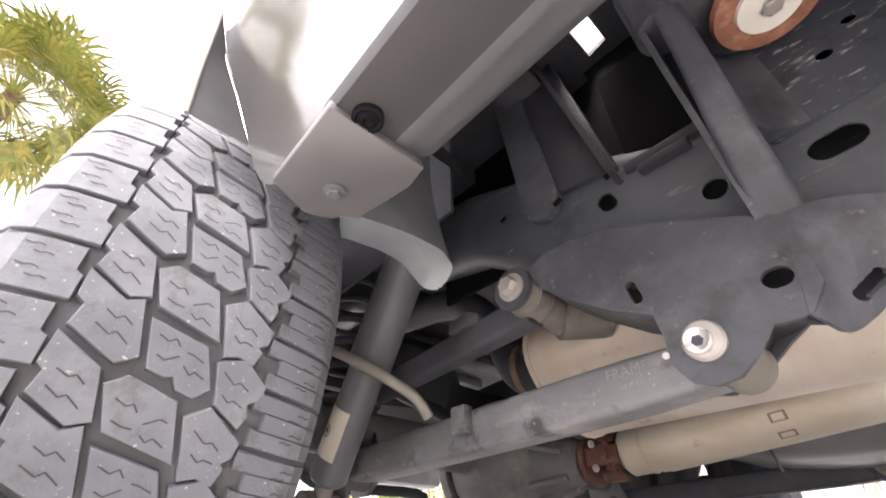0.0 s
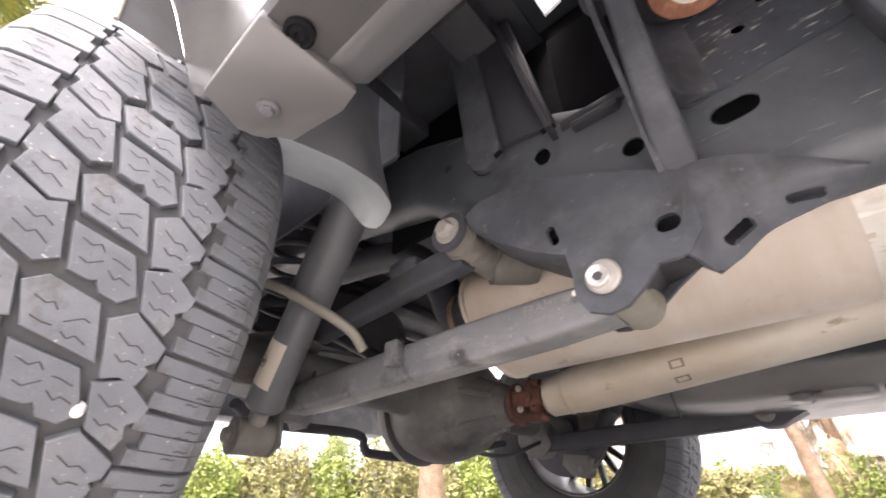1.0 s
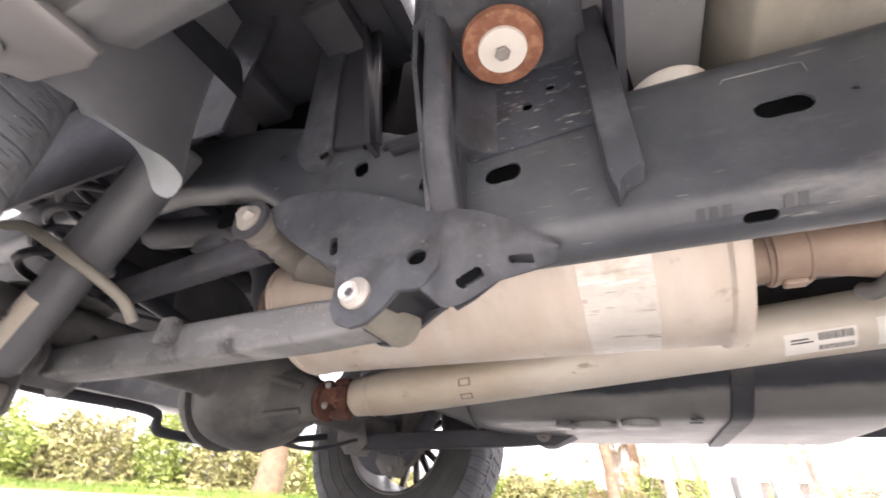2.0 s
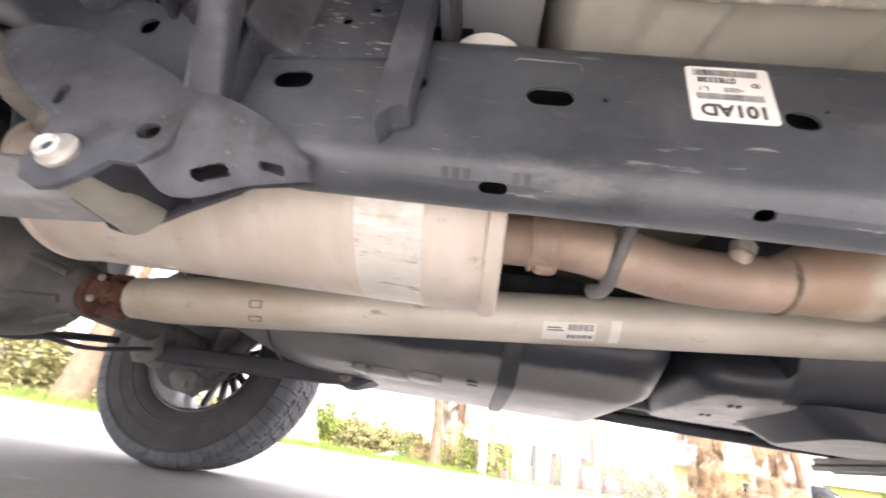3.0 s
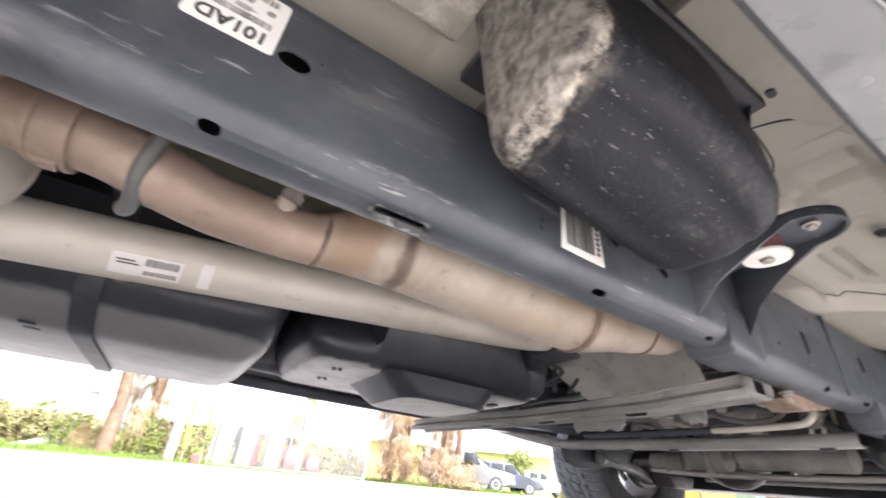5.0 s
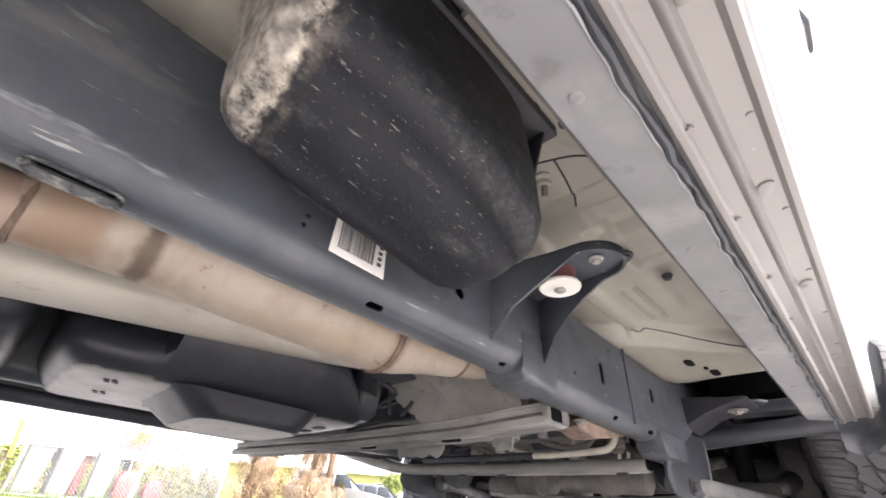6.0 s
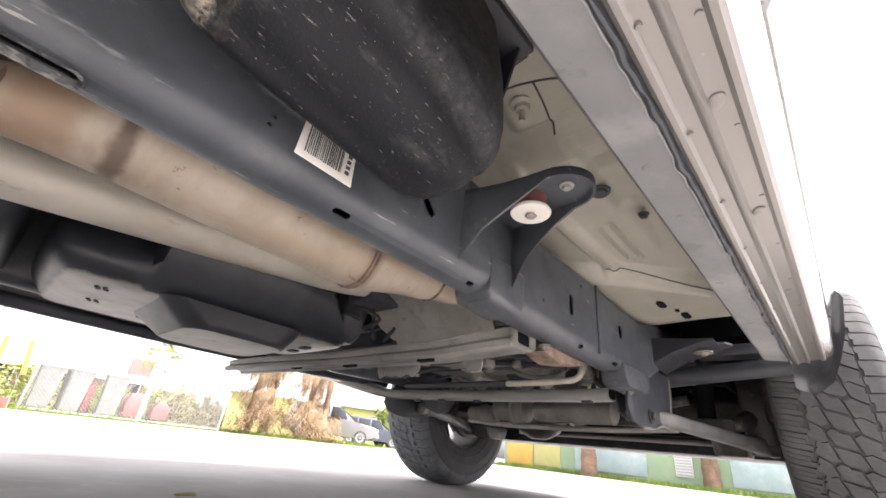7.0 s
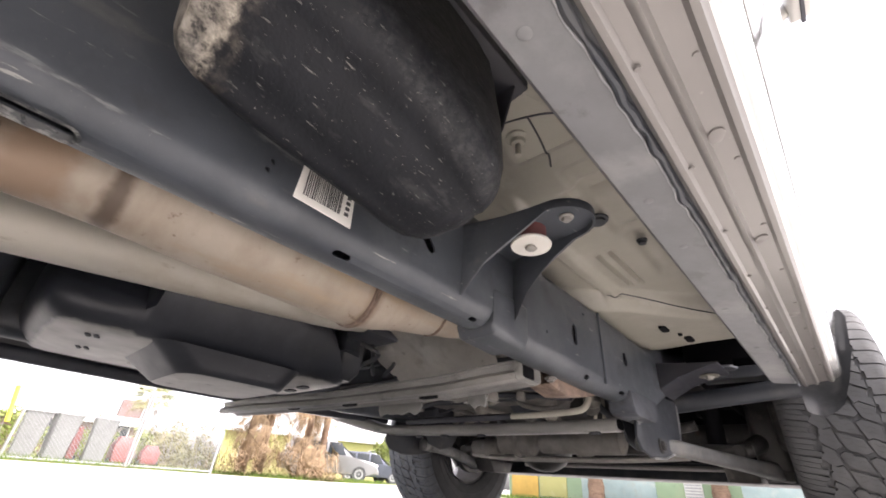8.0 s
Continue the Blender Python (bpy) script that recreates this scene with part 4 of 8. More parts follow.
def floor_z(x, y):
    z = 0.655 - 0.03 * step(1.84, 1.95, x)
    z -= 0.046 * step(2.44 - 0.9 * (y + 0.5), 2.50 - 0.9 * (y + 0.5), x) * (1 - step(2.84, 2.96, x))
    z -= 0.02 * step(1.42, 1.44, x) * (1 - step(1.53, 1.55, x))
    z += 0.014 * (step(1.98, 2.0, x) - step(2.22, 2.24, x)) * (step(-0.725, -0.705, y) - step(-0.645, -0.625, y))
    z += 0.017 * (step(2.035, 2.06, x) - step(2.085, 2.105, x)) * (step(-0.735, -0.72, y) - step(-0.61, -0.595, y))
    z -= 0.016 * (step(1.78, 1.80, x) - step(1.92, 1.94, x)) * (step(-0.75, -0.73, y) - step(-0.60, -0.57, y))
    z += 0.06 * step(-0.45, -0.30, y) + 0.07 * step(-0.28, -0.1, y)
    z += 0.03 * step(1.08, 1.0, x) + 0.012 * math.sin(x * 9) * math.sin(y * 14) * step(-0.65, -0.45, y)
    z += 0.16 * step(2.86, 3.05, x)
    z += 0.012 * (step(2.27, 2.285, x) - step(2.455, 2.475, x)) * (step(-0.603, -0.598, y) - step(-0.594, -0.589, y) + step(-0.580, -0.575, y) - step(-0.571, -0.566, y))
    z -= 0.013 * (step(1.98, 2.04, x) - step(2.46, 2.50, x)) * (step(-0.545, -0.530, y) - step(-0.512, -0.497, y))
    z -= 0.010 * (step(-0.04, -0.022, x - 2.47 + 1.0 * (y + 0.512)) - step(-0.006, 0.0, x - 2.47 + 1.0 * (y + 0.512))) * (1 - step(-0.530, -0.515, y))
    z += 0.012 * (step(2.20, 2.24, x) - step(2.42, 2.46, x)) * (step(-0.72, -0.70, y) - step(-0.66, -0.64, y))
    z += 0.13 * (step(0.89, 0.91, x) - step(1.06, 1.11, x)) * step(-0.57, -0.50, y)
    z -= 0.018 * (step(1.05, 1.07, x + 0.25 * y) - step(1.13, 1.15, x + 0.25 * y)) * step(-0.72, -0.68, y)
    return z


for i in range(nx + 1):
    for j in range(ny + 1):
        x, y = 0.945 + 2.075 * i / nx, -0.775 + 0.83 * j / ny
        vs[i, j] = bm.verts.new((x, y, floor_z(x, y)))
for i in range(nx):
    for j in range(ny):
        bm.faces.new((vs[i, j], vs[i + 1, j], vs[i + 1, j + 1], vs[i, j + 1]))
floorpan = part("cab_floor", bm, M_FLOORPAN, truck, "bare grey-beige primed steel floor pan")
bm = B()
box(bm, (0.97, 0.05, 0.78), (3.0, 0.85, 0.79))
part("cab_floor", bm, M_FLOORPAN, truck)
bm = B()
prism(bm, [(-0.516, 0.66), (-0.528, 0.618), (-0.60, 0.618), (-0.74, 0.625), (-0.76, 0.66)], "x", 1.19, 1.450, 0.006)
part("floor_crossmember", bm, M_DUSTYPAN, floorpan, "floor crossmember crusted with pale dust")
for x, y, z, r in ((2.15, -0.627, 0.626, 0.016), (2.269, -0.666, 0.625, 0.0085)):
    bm = B()
    lathe(bm, [(0, r * 1.25), (-0.003, r * 1.2), (-0.004, r * 0.9), (-0.009, r * 0.85), (-0.010, r * 0.3)], (x, y, z), "z", 20)
    part("rubber_plug", bm, M_PLASTIC, floorpan)
for x, y, la in ((2.688, -0.570, 0.048), (2.745, -0.594, 0.018), (2.795, -0.604, 0.050)):
    bm = B()
    prism(bm, oval(x, y, la, 0.020 if la > 0.02 else 0.01), "z", floor_z(x, y) - 0.004, floor_z(x, y) + 0.006)
    part("rubber_plug", bm, M_PIT, floorpan)
bm = B()
lathe(bm, [(0.0, 0.019), (-0.003, 0.018), (-0.006, 0.012), (-0.012, 0.010), (-0.013, 0.0045), (-0.034, 0.0045)], (1.888, -0.620, 0.632), "z", 20)
part("floor_stud", bm, M_FLOORPAN, floorpan)
bm = B()
prism(bm, [(1.62, -0.765), (1.98, -0.765), (1.98, -0.735), (1.80, -0.67), (1.62, -0.665)], "z", 0.618, 0.634, 0.004)
part("seat_reinforcement", bm, M_FLOORPAN, floorpan)
for x, y in ((1.756, -0.687), (1.80, -0.700), (1.70, -0.684)):
    bm = B()
    prism(bm, oval(x, y, 0.014, 0.010), "z", 0.614, 0.620)
    part("rubber_plug", bm, M_DARK, floorpan)

for pts in ([(1.828, -0.635), (1.825, -0.667)], [(1.825, -0.673), (1.828, -0.702)], [(1.853, -0.60), (1.856, -0.626), (1.863, -0.652), (1.872, -0.678), (1.886, -0.705), (1.890, -0.73)], [(1.863, -0.652), (1.90, -0.650), (1.935, -0.644), (1.965, -0.632)],
            [(2.459, -0.512), (2.472, -0.535), (2.50, -0.557), (2.58, -0.63), (2.662, -0.708)]):
    bm = B()
    path = smooth_path([(*q, 0) for q in pts], 8)
    tube(bm, [(q.x, q.y, floor_z(q.x, q.y) - 0.0006) for q in path], 0.0015, 8)
    part("sealer_bead", bm, M_DARK, floorpan)
bm = B()
lathe(bm, [(0.553, 0.040), (0.596, 0.050), (0.604, 0.047), (0.609, 0.036), (0.612, 0.018), (0.613, 0.0)], (1.008, -0.447, 0.0), "z", 28)
cap_bm = bm
# Added panel darkens the floor recess; it stands for the shade up there
bm = B()
box(bm, (0.915, -0.545, 0.700), (1.070, -0.34, 0.72), 0.006)
part("recess_shade_panel", bm, M_SPLASH, truck)
bm = cap_bm
part("body_mount_cap", bm, M_WHITE, truck, "pale domed body-mount cap")
# -- bed floor and inner wheel housing: dark sheet steel overhead; black sheets hold the shade --
bm = B()
box(bm, (-0.75, -0.84, 0.90), (0.628, 0.84, 0.91))
bed_floor = part("bed_floor", bm, M_DARK, truck)
for k in range(6):
    bm = B()
    box(bm, (-0.7 + 0.24 * k, -0.6, 0.86), (-0.62 + 0.24 * k, 0.6, 0.899), 0.005)
    part("floor_rib", bm, M_DARK, bed_floor)
# Added black sheet: closes the bright slit, its colour the shade behind the rail
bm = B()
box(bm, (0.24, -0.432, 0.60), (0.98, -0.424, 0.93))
part("closing_shade_sheet", bm, M_PIT, truck)
GAP = [(0.652, -0.74), (0.687, -0.74), (0.686, -0.458), (0.650, -0.452)]
bm = B()
plate(bm, [(0.62, -0.78), (0.97, -0.78), (0.97, 0.80), (0.62, 0.80)], [GAP], "z", 0.93, 0.94)
part("cab_rear_panel", bm, M_DARK, truck)
bm = B()
box(bm, (0.955, -0.89, 0.60), (0.965, 0.80, 0.95))
part("cab_rear_panel", bm, M_DARK, truck)
# Black panel painted as the shade in the opening between the brackets
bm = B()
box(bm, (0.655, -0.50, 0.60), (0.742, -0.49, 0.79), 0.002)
part("opening_shade_panel", bm, M_PIT, truck)

# -- rocker panel: inner sill, seam and outer panel --
XR0, XR1 = 1.00, 2.80
bm = B()
prism(bm, [(-0.755, 0.70), (-0.757, 0.445), (-0.762, 0.438), (-0.806, 0.432), (-0.8065, 0.437), (-0.765, 0.445), (-0.763, 0.70)], "x", 1.0, XR1 - 0.02)
part("inner_sill", bm, M_SILL, truck, "grey sealed inner sill flange")
bm = B()
path = []
for k in range(400):
    x = 1.0 + (XR1 - 1.04) * k / 399
    path.append((x, -0.8095 + 0.0022 * noise.noise((x * 13, 0, 0)) + 0.0022 * noise.noise((x * 47, 0, 0)), 0.4318))
tube(bm, path, [0.0034 + 0.0028 * noise.noise((q[0] * 38, 3, 0)) for q in path], 8)
part("seam_sealer", bm, M_PLASTIC, truck, "dark uneven seam sealer")
bm = B()
path = [(q[0], q[1] + 0.0042 + 0.0016 * noise.noise((q[0] * 29, 7, 0)), 0.4312) for q in path]
tube(bm, path, [0.0009 + 0.0008 * noise.noise((q[0] * 30, 5, 0)) for q in path], 6)
part("sealer_lip", bm, M_FOLD, truck, "bright ragged lip of sealer")
bm = B()
box(bm, (1.0, -0.818, 0.4345), (2.77, -0.800, 0.47))
part("sill_pinch_flange", bm, M_PLASTIC, truck)
prof = [(-0.8145, 0.4310), (-0.818, 0.4275), (-0.8225, 0.4275), (-0.826, 0.4315), (-0.837, 0.4330), (-0.8405, 0.4305), (-0.8435, 0.4305), (-0.8470, 0.4370), (-0.863, 0.4385), (-0.8665, 0.4350), (-0.8715, 0.4350), (-0.8755, 0.4395),
        (-0.886, 0.446), (-0.8915, 0.456), (-0.8945, 0.475), (-0.896, 0.500), (-0.893, 0.512), (-0.886, 0.520)]
bm = B()
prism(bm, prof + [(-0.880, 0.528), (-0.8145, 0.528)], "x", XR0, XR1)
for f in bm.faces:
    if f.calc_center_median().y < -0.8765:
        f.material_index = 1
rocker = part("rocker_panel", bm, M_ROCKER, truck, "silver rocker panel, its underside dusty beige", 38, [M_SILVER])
for x, y, z, r in ((1.819, -0.852, 0.437, 0.010), (2.02, -0.853, 0.437, 0.009), (1.62, -0.853, 0.437, 0.008), (1.50, -0.853, 0.438, 0.008), (2.3, -0.853, 0.438, 0.009)):
    bm = B()
    prism(bm, oval(x, y, r * 1.9, r * 1.25, 25), "z", z - 0.0012, z + 0.004, 0.0008)
    part("drain_plug", bm, M_ROCKER, rocker)
for k in range(9):
    x = 1.58 + 0.13 * k
    for y in (-0.827, -0.86):
        bm = B()
        lathe(bm, [(0, 0.0028), (-0.0015, 0.0022)], (x + 0.02 * (y < -0.84), y, 0.4305 if y > -0.84 else 0.4385), "z", 10)
        part("weld_spot", bm, M_ROCKER, rocker)
for k in range(13):
    x = 1.3 + 0.115 * k
    bm = B()
    lathe(bm, [(0, 0.0055), (-0.0005, 0.0045)], (x + 0.03 * noise.noise((x * 9, 1, 1)), -0.783 + 0.012 * noise.noise((x * 7, 2, 1)), 0.4352), "z", 12)
    part("weld_spot", bm, M_SILL, truck)
# body side, doors
bm = B()
sidep = [(-0.884, 0.530), (-0.902, 0.533), (-0.909, 0.545), (-0.924, 0.59), (-0.945, 0.67), (-0.962, 0.80), (-0.960, 0.92), (-0.925, 1.05), (-0.89, 1.12), (-0.80, 1.60), (-0.76, 1.80)]
doors = [(1.02, 1.83), (1.84, 2.78)]
for side in (1, -1):
    for x0, x1 in doors:
        bm = B()
        ring_faces(bm, [[Vector((x, side * y, z)) for y, z in sidep[:9]] for x in np.linspace(x0, x1, 14)], False, False)
        bmesh.ops.solidify(bm, geom=bm.faces[:], thickness=-0.02)
        d = part("door", bm, M_SILVER, truck, "silver metallic door reflecting sky and trees")
        bm = B()
        box(bm, (x0 + 0.08, side * 0.93 - 0.015, 0.97), (x0 + 0.26, side * 0.93 + 0.015, 1.0), 0.008)
        part("door_handle", bm, M_SILVER, d)
        bm = B()
        xa, xb = x0 + 0.05, x1 - 0.05
        xc = xb if x1 < 2 else 2.44
        prism(bm, [(xa, 0), (xb, 0), (xc, 1), (xa + 0.01, 1)], "y", -0.004, 0.004)
        for v in bm.verts:
            v.co = Vector((v.co.x, v.co.y + side * (-0.868 + 0.088 * v.co.z), 1.13 + 0.55 * v.co.z))
            v.co.y = -v.co.y if side > 0 and v.co.y < 0 else v.co.y
        part("side_window", bm, M_PANE, d)
    for (xa, xb) in ((1.0, 1.02), (1.84, 1.84), (2.80, 2.46)):
        bm = B()
        tube(bm, [(xa, side * 0.875, 1.08), (xb, side * 0.775, 1.74)], 0.035, 8)
        part("roof_pillar", bm, M_SILVER, truck)
    bm = B()
    prism(bm, [(2.87, 0.92), (4.05, 0.86), (4.10, 1.02), (3.95, 1.07), (2.87, 1.10)], "y", side * 0.60, side * 0.885, 0.02)
    part("front_wing", bm, M_SILVER, truck)
    bm = B()
    lathe(bm, [(0.0, 0.09), (0.02, 0.092), (0.03, 0.07), (0.025, 0.0)], (4.10, side * 0.50, 0.90), "x", 28)
    part("headlamp", bm, M_PANE, truck)
    bm = B()
    box(bm, (-1.275, side * 0.82 - 0.06, 0.80), (-1.245, side * 0.82 + 0.06, 1.10), 0.01)
    part("tail_lamp", bm, M_MAROON, truck)
bm = B()
prism(bm, [(-0.80, 0), (0.80, 0), (0.72, 1), (-0.72, 1)], "z", -0.004, 0.004)
for v in bm.verts:
    v.co = Vector((2.80 - 0.34 * v.co.y + v.co.z, v.co.x, 1.10 + 0.62 * v.co.y))
part("windscreen", bm, M_PANE, truck)
bm = B()
box(bm, (0.985, -0.84, 0.95), (1.0, 0.84, 1.16))
part("cab_back", bm, M_SILVER, truck)
bm = B()
box(bm, (0.988, -0.76, 1.16), (0.997, 0.76, 1.70))
part("rear_window", bm, M_PANE, truck)
bm = B()
box(bm, (-1.28, -0.76, 0.66), (-1.24, 0.76, 1.24), 0.012)
part("tailgate", bm, M_SILVER, truck)
bm = B()
box(bm, (0.60, -0.80, 0.95), (0.63, 0.80, 1.24), 0.008)
part("bed_front_wall", bm, M_SILVER, truck)
bm = B()
box(bm, (4.06, -0.60, 0.62), (4.12, 0.60, 1.05), 0.02)
grille = part("grille", bm, M_SILVER, truck)
for k in range(7):
    bm = B()
    box(bm, (4.115, -0.335 + 0.10 * k, 0.68), (4.125, -0.275 + 0.10 * k, 0.98), 0.004)
    part("grille_slot", bm, M_DARK, grille)
bm = B()
prism(bm, [(2.58, 1.44), (2.70, 1.45), (2.72, 1.63), (2.70, 1.66), (2.58, 1.64)], "y", -1.15, -1.09, 0.012, 3)
mirror = part("door_mirror", bm, M_CARSHELL, truck, "silver door mirror with a dark seam")
bm = B()
tube(bm, [(2.69, -0.88, 1.35), (2.67, -0.98, 1.40), (2.655, -1.12, 1.50)], 0.020, 12, 4)
part("mirror_arm", bm, M_CARSHELL, mirror)
bm = B()
prism(bm, [(2.574, 1.436), (2.706, 1.446), (2.726, 1.632), (2.70, 1.668), (2.574, 1.648)], "y", -1.128, -1.118)
part("mirror_seam", bm, M_DARK, mirror)
bm = B()
box(bm, (0.98, -0.888, 0.522), (2.86, -0.86, 1.08))
part("body_side", bm, M_SILVER, truck)
bm = B()
box(bm, (0.56, 0.80, 0.44), (2.85, 0.90, 1.1), 0.03)
part("body_side", bm, M_SILVER, truck)
# left rocker: lower edge seen against the light, its backlit dark put into the colour
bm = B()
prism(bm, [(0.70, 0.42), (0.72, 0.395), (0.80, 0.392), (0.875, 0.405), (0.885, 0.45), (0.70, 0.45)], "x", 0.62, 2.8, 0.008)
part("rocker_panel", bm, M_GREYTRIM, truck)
bm = B()
tube(bm, [(0.75, 0.60, 0.405), (1.4, 0.62, 0.385), (2.2, 0.63, 0.385), (2.75, 0.62, 0.40)], 0.018, 12, 4)
part("sill_tube", bm, M_DARK, truck)
for x in (0.84, 1.97):
    bm = B()
    prism(bm, [(0.50, 0.42), (0.60, 0.48), (0.70, 0.50), (0.70, 0.53), (0.50, 0.53)], "x", x - 0.06, x + 0.06, 0.004)
    part("outrigger", bm, M_DARK, truck)

# rear end of the bed side at the wheel opening
bm = B()
rows = []
for t in np.linspace(0, 1, 14):
    row = []
    for y, z, x0 in ((-0.858, 0.4435, 0.505), (-0.859, 0.455, 0.49), (-0.861, 0.475, 0.468), (-0.865, 0.50, 0.450), (-0.874, 0.574, 0.404), (-0.896, 0.65, 0.380), (-0.926, 0.72, 0.368), (-0.948, 0.785, 0.36), (-0.955, 0.95, 0.35), (-0.93, 1.25, 0.30)):
        row.append(Vector((x0 + (1.0 - x0) * t, y, z)))
    rows.append(row)
ring_faces(bm, rows, False, False)
bmesh.ops.solidify(bm, geom=bm.faces[:], thickness=-0.015)
part("bed_side", bm, M_SILVER, truck, "silver bed side with mirror-like reflections")
bm = B()
prism(bm, [(0.498, -0.828), (0.515, -0.862), (0.60, -0.862), (0.60, -0.785), (0.578, -0.781), (0.521, -0.790), (0.517, -0.803), (0.506, -0.806), (0.503, -0.815)], "z", 0.437, 0.446, 0.002)
end = part("rocker_end_plate", bm, M_GREYTRIM, truck, "grey painted end plate of the sill, bolted up")
bolt(end, (0.538, -0.822, 0.4368), "z", 0.0058, -0.006, M_SHOCK)
bm = B()
ring_faces(bm, [[Vector((x, y, z)) for y, z in ((-0.862, 0.450), (-0.858, 0.442), (-0.812, 0.4450), (-0.800, 0.4495), (-0.782, 0.4615), (-0.768, 0.475), (-0.762, 0.50))] for x in np.linspace(0.588, 1.02, 10)], False, False)
bmesh.ops.solidify(bm, geom=bm.faces[:], thickness=0.002)
# Paler grey on the inner fold: the light it catches is painted in
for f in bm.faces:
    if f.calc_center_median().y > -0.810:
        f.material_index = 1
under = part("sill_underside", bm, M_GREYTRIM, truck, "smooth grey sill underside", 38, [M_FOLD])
bm = B()
lathe(bm, [(0.004, 0.0105), (-0.0015, 0.0105), (-0.0025, 0.0085), (-0.001, 0.007), (-0.0025, 0.0045), (-0.0035, 0.0035), (-0.0015, 0.0015)], (0.606, -0.838, 0.4400), "z", 28)
part("push_clip", bm, M_PIT, under, "black plastic push clip")
bm = B()
tube(bm, [(0.587, -0.860, 0.4445), (0.587, -0.80, 0.445)], 0.0014, 6)
part("panel_edge", bm, M_GREYTRIM, under)
# pale tongue, ground light put into its colour, and grey splash plate behind the end plate
bm = B()
up_edge = smooth_path([(0.488, -0.795, 0.467), (0.497, -0.773, 0.464), (0.507, -0.754, 0.459), (0.515, -0.735, 0.455), (0.513, -0.705, 0.458), (0.499, -0.678, 0.471), (0.484, -0.656, 0.480), (0.472, -0.637, 0.481), (0.452, -0.626, 0.479), (0.434, -0.620, 0.478)], 4)
low_edge = smooth_path([(0.290, -0.700, 0.600), (0.290, -0.690, 0.603), (0.292, -0.678, 0.604), (0.300, -0.660, 0.600), (0.325, -0.645, 0.582), (0.372, -0.640, 0.538), (0.392, -0.635, 0.510), (0.408, -0.631, 0.488), (0.416, -0.625, 0.481), (0.426, -0.620, 0.478)], 4)
rows = [[a.lerp(b, float(q)) + Vector((0, 0, 0.012 * math.sin(float(q) * math.pi) * min(1, (a - b).length / 0.1))) for q in np.linspace(0, 1, 7)] for a, b in zip(up_edge, low_edge)]
ring_faces(bm, rows, False, False)
bmesh.ops.solidify(bm, geom=bm.faces[:], thickness=0.004)
part("splash_tongue", bm, M_HOOK, truck, "pale grey rounded tongue of the wheel liner")
bm = B()
low_line = [p + Vector((0.001, 0.0, -0.001)) for p in up_edge[:32]]
tops = smooth_path([(0.470, -0.800, 0.80), (0.468, -0.780, 0.80), (0.462, -0.755, 0.80), (0.458, -0.735, 0.80), (0.455, -0.715, 0.80), (0.452, -0.690, 0.80), (0.450, -0.668, 0.80), (0.448, -0.652, 0.80), (0.448, -0.650, 0.80)], 4)[:32]
ring_faces(bm, [[a.lerp(b, float(q)) + Vector((-0.02 * math.sin(float(q) * math.pi), 0, 0)) for q in np.linspace(0, 1, 8)] for a, b in zip(low_line, tops)], False, False)
bmesh.ops.solidify(bm, geom=bm.faces[:], thickness=0.003)
part("splash_plate", bm, M_SPLASH, truck, "dark grey plastic wheel liner panel")
# wheel arch flare of the bed
bm = B()
rings = []
lip = []
for x, y, z, lx, ly in ((0.404, -0.872, 0.574, 0.400, -0.933), (0.380, -0.896, 0.65, 0.392, -0.942), (0.368, -0.926, 0.72, 0.385, -0.949), (0.360, -0.949, 0.79, 0.379, -0.956)):
    rings.append([Vector((x - 0.004, y, z)), Vector((lx, ly, z))])
    lip.append((lx, ly - 0.002, z))
ring_faces(bm, rings, False, False)
bmesh.ops.solidify(bm, geom=bm.faces[:], thickness=0.003)
flare = part("wheel_arch_flare", bm, M_GROOVE, truck, "dark plastic wheel arch flare")
bm = B()
tube(bm, lip, 0.0025, 8, 4)
part("flare_lip", bm, M_HOSE, flare, "thin beige lip of the flare")
bm = B()
tube(bm, [r[0] + Vector((0.004, -0.001, 0)) for r in rings], 0.0014, 8, 4)
part("arch_edge", bm, M_SILVER, flare)
bm = B()
box(bm, (-1.25, -0.93, 0.98), (0.36, -0.86, 1.25), 0.01)
part("bed_side", bm, M_SILVER, truck)
bm = B()
box(bm, (-1.25, 0.86, 0.98), (0.56, 0.90, 1.25), 0.01)
part("bed_side", bm, M_SILVER, truck)
bm = B()
rings = []
for a in np.linspace(radians(14), radians(180), 30):
    rings.append([Vector((0.50 * math.cos(a), y, 0.52 + 0.46 * math.sin(a))) for y in (-0.62, -0.80)])
ring_faces(bm, rings, False, False)
bmesh.ops.solidify(bm, geom=bm.faces[:], thickness=0.004)
part("wheel_liner", bm, M_DARK, truck)
# front flare behind the front wheel
bm = B()
rings = []
for a in np.linspace(radians(0), radians(160), 34):
    rr = 0.60 + 0.075 * step(2.6, 3.2, a)
    rings.append([Vector((3.487 + rr * math.cos(a), y, 0.42 + (rr - 0.03) * math.sin(a))) for y in (-0.86, -0.885, -0.905)])
ring_faces(bm, rings, False, False)
bmesh.ops.solidify(bm, geom=bm.faces[:], thickness=0.014)
part("wheel_arch_flare", bm, M_SHOCK, truck, "grey plastic flare behind the front wheel")
bm = B()
rows = []
